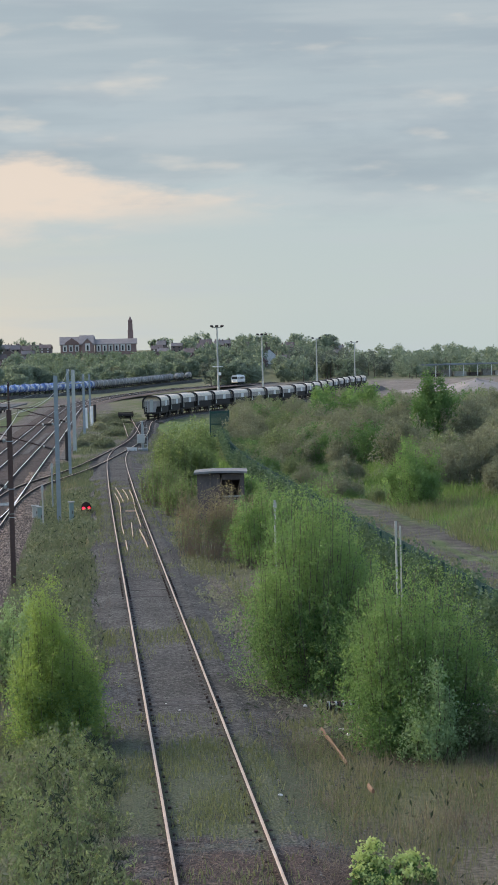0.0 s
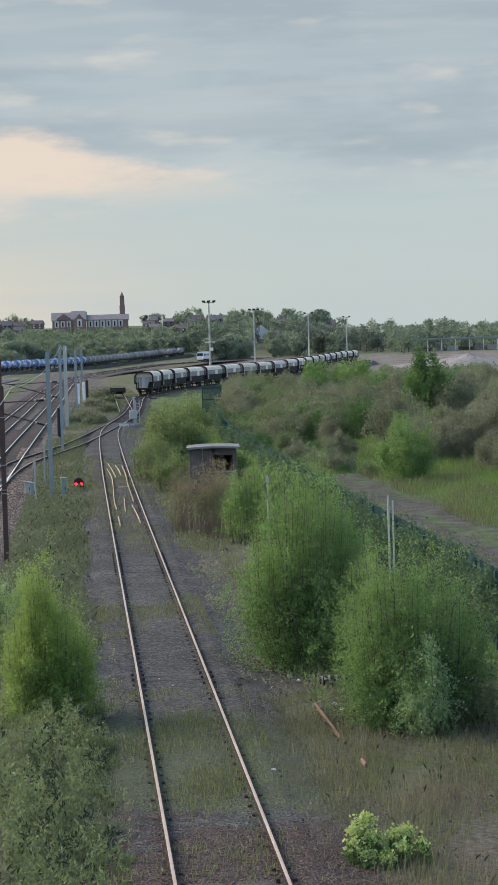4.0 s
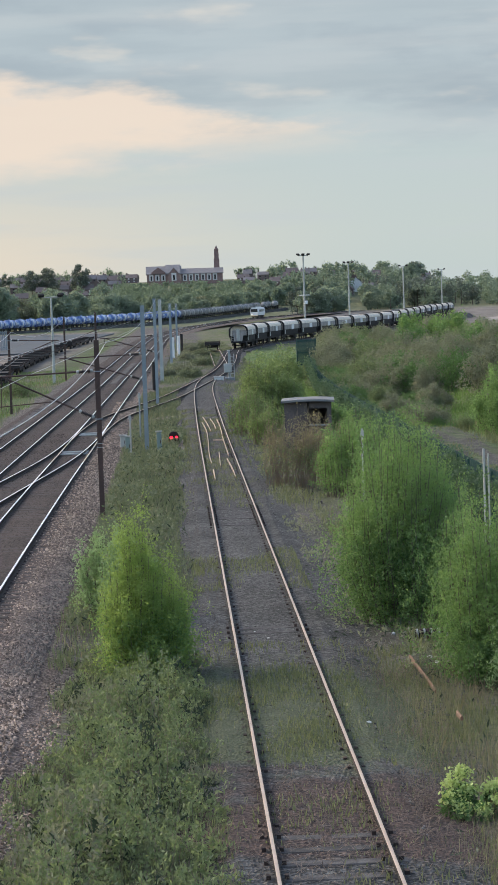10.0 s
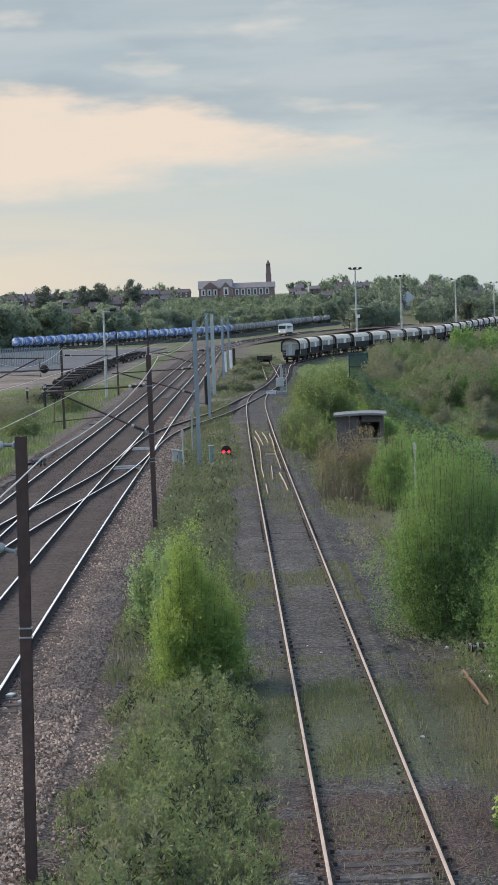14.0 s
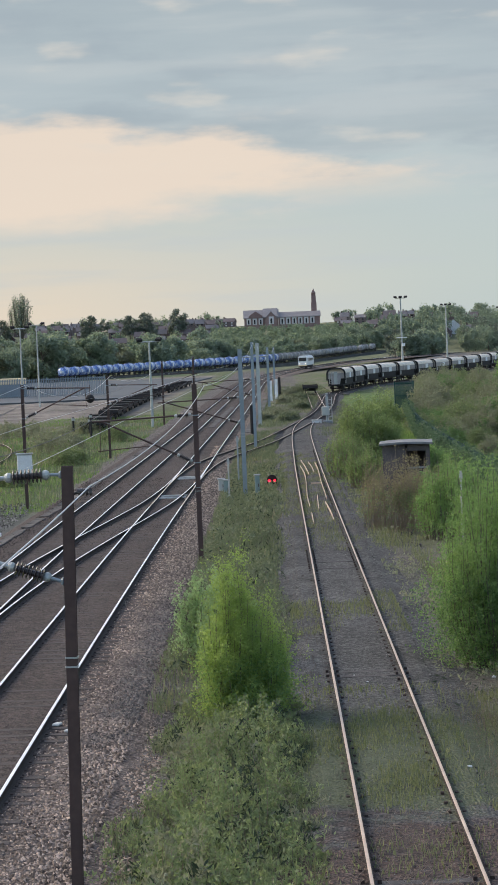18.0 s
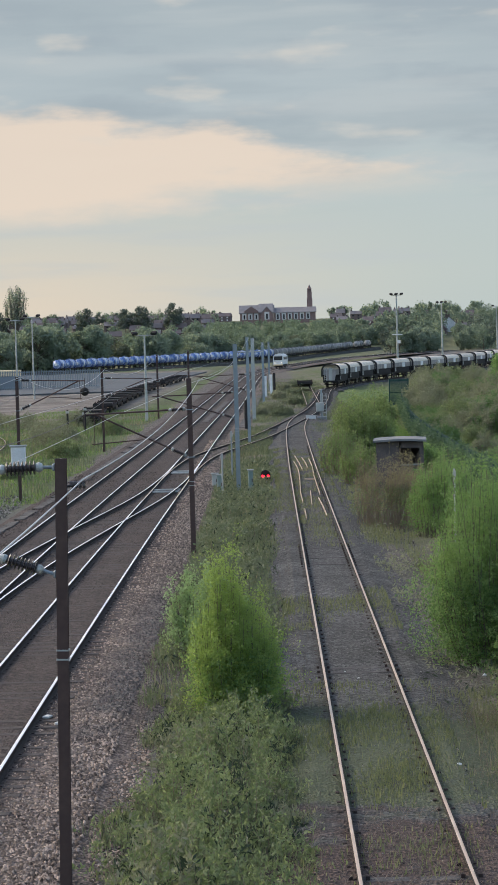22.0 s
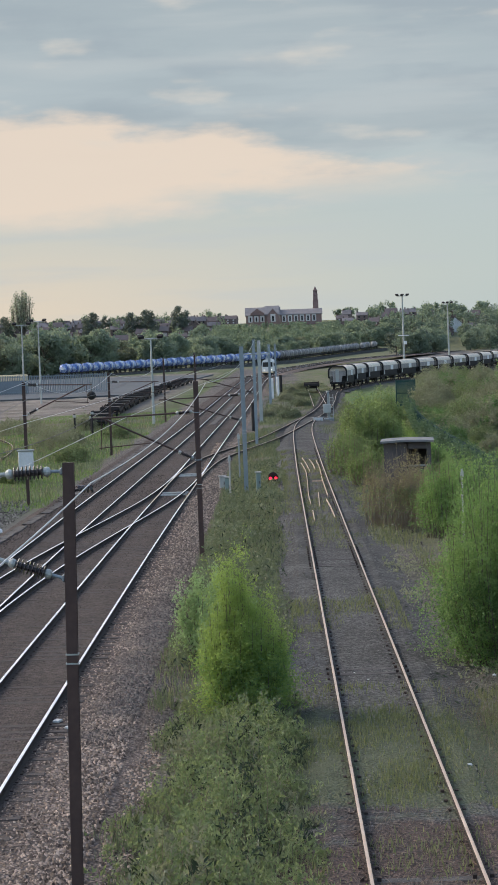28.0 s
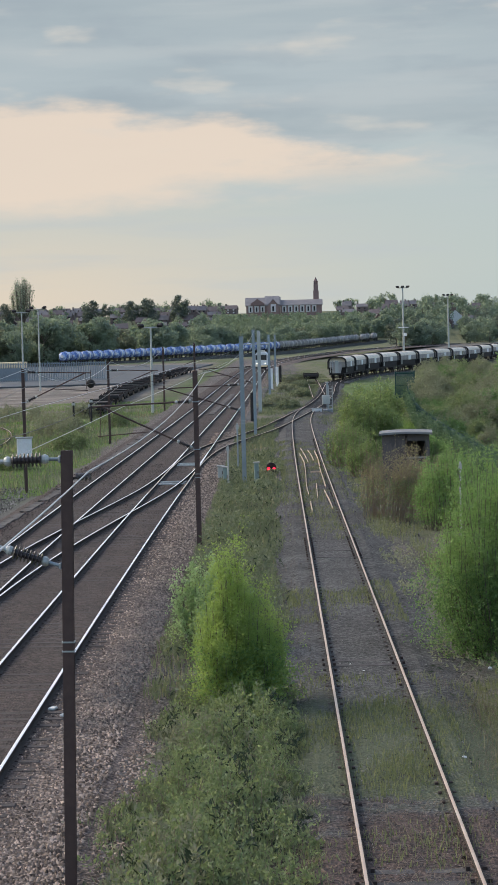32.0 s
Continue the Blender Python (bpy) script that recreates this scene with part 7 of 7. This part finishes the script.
def stones():
    """Loose ballast stones, thickest near the camera."""
    rng = np.random.default_rng(15)
    base = np.array([(1, 0, 0), (-0.5, 0.85, 0), (-0.5, -0.85, 0), (0.3, 0.3, 0.9), (-0.4, -0.2, 0.8)])
    tri = np.array([(0, 1, 3), (1, 4, 3), (1, 2, 4), (2, 0, 3), (2, 3, 4), (0, 3, 2)])[:5]
    def lay(name, boxes, mat, label):
        vs, n0, fs = [], 0, []
        for n, x0, x1, y0, y1, z, s in boxes:
            x, y = rng.uniform(x0, x1, n), y0 + (y1 - y0) * rng.uniform(0, 1, n) ** 1.6
            near = np.minimum(np.abs(np.abs(x - 1.785) - 0.7525), np.minimum(np.abs(np.abs(x + 5.48) - 0.7525), np.abs(np.abs(x + 8.75) - 0.7525))) > 0.09
            x, y = x[near], y[near]
            n = len(x)
            zz = np.full(n, z) if z is not None else np.where(x > -2.95, ground_z(x, y), np.where(x > -3.05, -0.18, -0.165))
            q = base[None] * (s * (1 + np.clip(y - 60, 0, 60)[:, None, None] / 90)) * rng.uniform(0.5, 1.3, (n, 1, 3)) * rng.uniform(0.8, 1.2, (n, 5, 3))
            a = rng.uniform(0, 6.283, (n, 1))
            c, d = np.cos(a), np.sin(a)
            p = np.stack([x[:, None] + q[..., 0] * c - q[..., 1] * d, y[:, None] + q[..., 0] * d + q[..., 1] * c, zz[:, None] + q[..., 2] - 0.012], -1)
            vs.append(p.reshape(-1, 3))
            fs.append((tri[None] + 5 * np.arange(n)[:, None, None]).reshape(-1, 3) + n0)
            n0 += 5 * n
        v, f = np.concatenate(vs), np.concatenate(fs)
        me = bpy.data.meshes.new(name)
        me.vertices.add(len(v))
        me.vertices.foreach_set("co", v.ravel())
        me.loops.add(f.size)
        me.loops.foreach_set("vertex_index", f.ravel().astype(np.int32))
        me.polygons.add(len(f))
        me.polygons.foreach_set("loop_start", np.arange(0, f.size, 3, dtype=np.int32))
        me.materials.append(mat)
        me.update(calc_edges=True)
        tagged(new(name, me), label, "stones", kind="stuff")
    lay("loose_ballast_main", [(36000, -4.6, -2.3, 26, 165, None, 0.042), (200, -4.6, -4.5, 32, 120, -0.15, 0.034)], M_STONE, "loose brown and grey main line ballast stones")
    lay("loose_ballast_tracks", [(20000, -11.0, -4.4, 32, 125, -0.15, 0.033)], M_STONE_OILY, "dark oily ballast stones between the main rails")
    lay("cess_stones", [(9000, -17.0, -12.0, 64, 112, -0.44, 0.05)], M_STONE_OLD, "dark grey stones beyond the main line")
    lay("loose_ballast_siding", [(13000, 0.45, 3.15, 24, 46, -0.13, 0.034), (3500, 3.1, 4.6, 25, 44, -0.3, 0.03), (19000, 0.42, 3.15, 44, 110, -0.13, 0.033), (5000, 3.6, 5.2, 40, 90, -0.34, 0.032)], M_STONE_OLD, "loose grey siding ballast stones")


stones()


# ---- trees ----
def tree(name, height, width, leaves, size, leafmat, label, seed, crown=0.1, airy=0.15, group="far trees"):
    """A tapered trunk with forked limbs and a crown of many clumps, uneven and open."""
    rng = np.random.default_rng(seed)
    t = thing(name, pose(0, 0, 0), label, "tree", group)
    bm = rod(bmesh.new(), (0, 0, -0.5), (0, 0, height * 0.55), height * 0.022, height * 0.011, 7)
    clumps = []
    for k in range(26):
        a = rng.uniform(0, 6.283)
        zt = crown + (1 - crown) * rng.beta(1.3, 1.3)
        r = width / 2 * math.sqrt(max(0.05, 1 - (2 * (zt - crown) / (1 - crown) - 0.9) ** 2)) * math.sqrt(rng.uniform(0.2, 1.0))
        end = Vector((math.cos(a) * r, math.sin(a) * r, height * zt))
        start = Vector((0, 0, height * min(0.52, zt * 0.65)))
        rod(bm, start, start.lerp(end, 0.9), height * 0.007, height * 0.002, 4)
        clumps.append(((end.x, end.y, end.z), rng.uniform(0.1, 0.2) * width))
    part("trunk", bm, M_BARK, t)
    pts = []
    for (cx, cy, cz), r in clumps:
        n = leaves // len(clumps)
        p = rng.normal(0, 1, (n, 3))
        p *= (rng.uniform(0.3, 1.0, (n, 1)) ** 0.5) / np.linalg.norm(p, axis=1)[:, None]
        pts.append(p * np.array([r, r, r * 0.8]) * (1 + airy) + np.array([cx, cy, cz]))
    part("crown", cloud_mesh("crown", np.concatenate(pts), size, leafmat, rng), None, t)
    return t


def woods():
    rng = np.random.default_rng(17)
    kinds = []
    for k in range(4):
        kinds.append((tree("broad_tree", 11, 9.5, 4200, 0.4, M_LEAF_FAR_HAZED, "green broadleaf tree behind the railway yard, dulled by painted haze", 60 + k), 11))
    kinds.append((tree("broad_tree", 10, 9, 4000, 0.4, M_LEAF_FRESH_HAZED, "fresh green broadleaf tree behind the railway yard, greyed by painted haze", 70), 10))
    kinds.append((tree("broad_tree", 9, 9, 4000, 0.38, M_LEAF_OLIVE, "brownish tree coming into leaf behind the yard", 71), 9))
    dark = (tree("dark_tree", 12, 8, 2600, 0.42, M_LEAF_DARK_HAZED, "dark tree among the hillside houses", 72), 12)
    used = set()
    def put(kind, x, y, s, dz=0.0, thin=1.0):
        if abs(x / y - 0.0835) < 0.007 and y < 1108:
            x += 12
        ob = kinds[kind][0] if kind < len(kinds) else dark[0]
        m = pose(x, y, float(ground_z(x, y)) + dz, 0, 0, rng.uniform(0, 360))
        if kind in used:
            ob = copy_thing(ob, m)
        else:
            used.add(kind)
            ob.matrix_basis = m
        ob.scale = (s * thin * rng.uniform(0.9, 1.2), s * thin * rng.uniform(0.9, 1.2), s)
    # the belt behind the stored wagons
    for i in range(120):
        u = rng.uniform(0, 1)
        x = -170 + 255 * u
        y = np.interp(x, [-170, -62, 2, 14, 27, 44, 60, 90], [650, 660, 815, 885, 945, 1015, 1035, 1050]) + rng.uniform(12, 90)
        put(int(rng.integers(0, 6)), x, y, rng.uniform(0.95, 1.35) if x < -25 else rng.uniform(0.7, 1.0))
    for i in range(26):
        put(int(rng.integers(0, 6)), rng.uniform(-150, -72), rng.uniform(660, 740), rng.uniform(0.8, 1.2))
    # duller woods on the right
    for i in range(70):
        x = rng.uniform(50, 135)
        put(int(rng.choice([0, 1, 2, 3, 5, 6])), x, max(rng.uniform(820, 960), 640 + 4.2 * x), rng.uniform(0.6, 0.95))
    for i in range(12):
        x = rng.uniform(-200, -26)
        put(6, x, rng.uniform(1000, 1300), rng.uniform(0.45, 0.75))
    for x, top in ((-96, 29.1), (-74.5, 28.3), (-66, 29.5), (-49, 31.0), (-141, 28.5)):
        put(6, x, 1150, (top - float(ground_z(x, 1150))) / 13.2, thin=0.9)


woods()


def far_woods(name, spots, leaves, size, mat, label, seed):
    """Woods too far off to count: crowns of clumps with trunks below, as one mass."""
    rng = np.random.default_rng(seed)
    pts, bm = [], bmesh.new()
    for x, y, h in spots:
        z = float(ground_z(x, y))
        for k in range(9):
            c = np.array([x + rng.normal(0, 0.2 * h), y + rng.normal(0, 0.2 * h), z + h * rng.uniform(0.15, 0.95)])
            p = rng.normal(0, 1, (leaves // 9, 3))
            p *= (rng.uniform(0.3, 1.0, (len(p), 1)) ** 0.5) / np.linalg.norm(p, axis=1)[:, None]
            pts.append(c + p * h * rng.uniform(0.13, 0.22))
        rod(bm, (x, y, z - 0.3), (x, y, z + h * 0.6), 0.25, 0.1, 5)
    w = thing(name, pose(0, 0, 0), label, "woods", kind="stuff")
    part("trunk_mass", bm, M_BARK, w)
    part("crown_mass", cloud_mesh("crown_mass", np.concatenate(pts), size, mat, rng), None, w)


def far_spots():
    rng = np.random.default_rng(18)
    right = [(60 + 250 * rng.uniform(), 950 + 230 * rng.uniform(), rng.uniform(7.5, 11.5)) for _ in range(150)]
    right += [(34 + 290 * rng.uniform(), 1140 + 250 * rng.uniform(), rng.uniform(6, 10.5)) for _ in range(60)]
    right += [(105 + 90 * rng.uniform(), 1020 + 90 * rng.uniform(), rng.uniform(8, 11)) for _ in range(34)]
    right = [q for q in right if q[1] > 1012 or not 150 < q[0] < 222]
    hill = []
    for _ in range(175):
        x, y = -30 + 74 * rng.uniform(), 1040 + 118 * rng.uniform()
        room = 7.1 + 0.0103 * y - float(ground_z(x, y))
        hill.append((x, y, min(9.5, room) * rng.uniform(0.72, 0.98)))
    hill += [(-215 + 190 * rng.uniform(), 1000 + 300 * rng.uniform(), rng.uniform(4.5, 8.5)) for _ in range(105)]
    dark = [(80 + 60 * rng.uniform(), 1010 + 60 * rng.uniform(), rng.uniform(9, 14)) for _ in range(22)]
    right, dark = [[q for q in spots if abs(q[0] / q[1] - 0.0835) > 0.007 or q[1] > 1108] for spots in (right, dark)]
    # The far woods carry their haze in the leaf colour.
    far_woods("far_woods", right, 520, 0.6, M_LEAF_FAR_HAZED, "green woods along the far skyline, dulled by painted haze", 81)
    far_woods("hillside_shrubs", hill, 300, 0.55, M_LEAF_FRESH_HAZED, "green trees among the hillside houses", 82)
    far_woods("dark_copse", dark, 520, 0.6, M_LEAF_DARK_HAZED, "dark copse on the skyline", 83)


far_spots()


def poplar():
    rng = np.random.default_rng(33)
    t = thing("bare_poplar", pose(-132, 1150, float(ground_z(-132, 1150))), "tall nearly bare poplar above the houses", "tree")
    bm = bmesh.new()
    pts = []
    for k in range(46):
        a = rng.uniform(0, 6.28)
        z0 = rng.uniform(1, 7)
        q = math.sqrt(rng.uniform(0.02, 1))
        top = Vector((math.cos(a) * 6.4 * q, math.sin(a) * 6.4 * q, 27.5 - 8 * q ** 3 + rng.uniform(-3, 0.5)))
        midp = Vector((top.x * 0.8 + rng.normal(0, 0.4), top.y * 0.8 + rng.normal(0, 0.4), (z0 + top.z) * 0.42))
        rod(bm, (0, 0, z0), midp, 0.26, 0.16, 5)
        rod(bm, midp, top, 0.16, 0.05, 5)
        for i in range(110):
            p = midp.lerp(top, rng.uniform(-0.3, 1))
            pts.append((p.x + rng.normal(0, 0.6), p.y + rng.normal(0, 0.6), p.z + rng.normal(0, 0.6)))
    rod(bm, (0, 0, -0.5), (0, 0, 9), 0.5, 0.25, 8)
    part("trunk", bm, M_BARK, t)
    part("crown", cloud_mesh("crown", np.array(pts), 0.36, M_LEAF_FAR_HAZED, rng), None, t)


poplar()


# ---- what moves ----
def motions():
    """The railcar runs along the right main track at an even pace."""
    path = smooth_path([(x, y, far_rise(y)) for x, y in RIGHT_MAIN], 0.5)
    h = headings(path)
    rows = []
    for t in range(0, 33, 2):
        i = int(np.argmin(np.abs(path[:, 1] - (880 - 13.4 * t))))
        rows.append((float(t), pose(path[i, 0], path[i, 1], path[i, 2], 0, 0, math.degrees(math.atan2(h[i, 1], h[i, 0])) - 90)))
    walk(RAILCAR, rows)


motions()
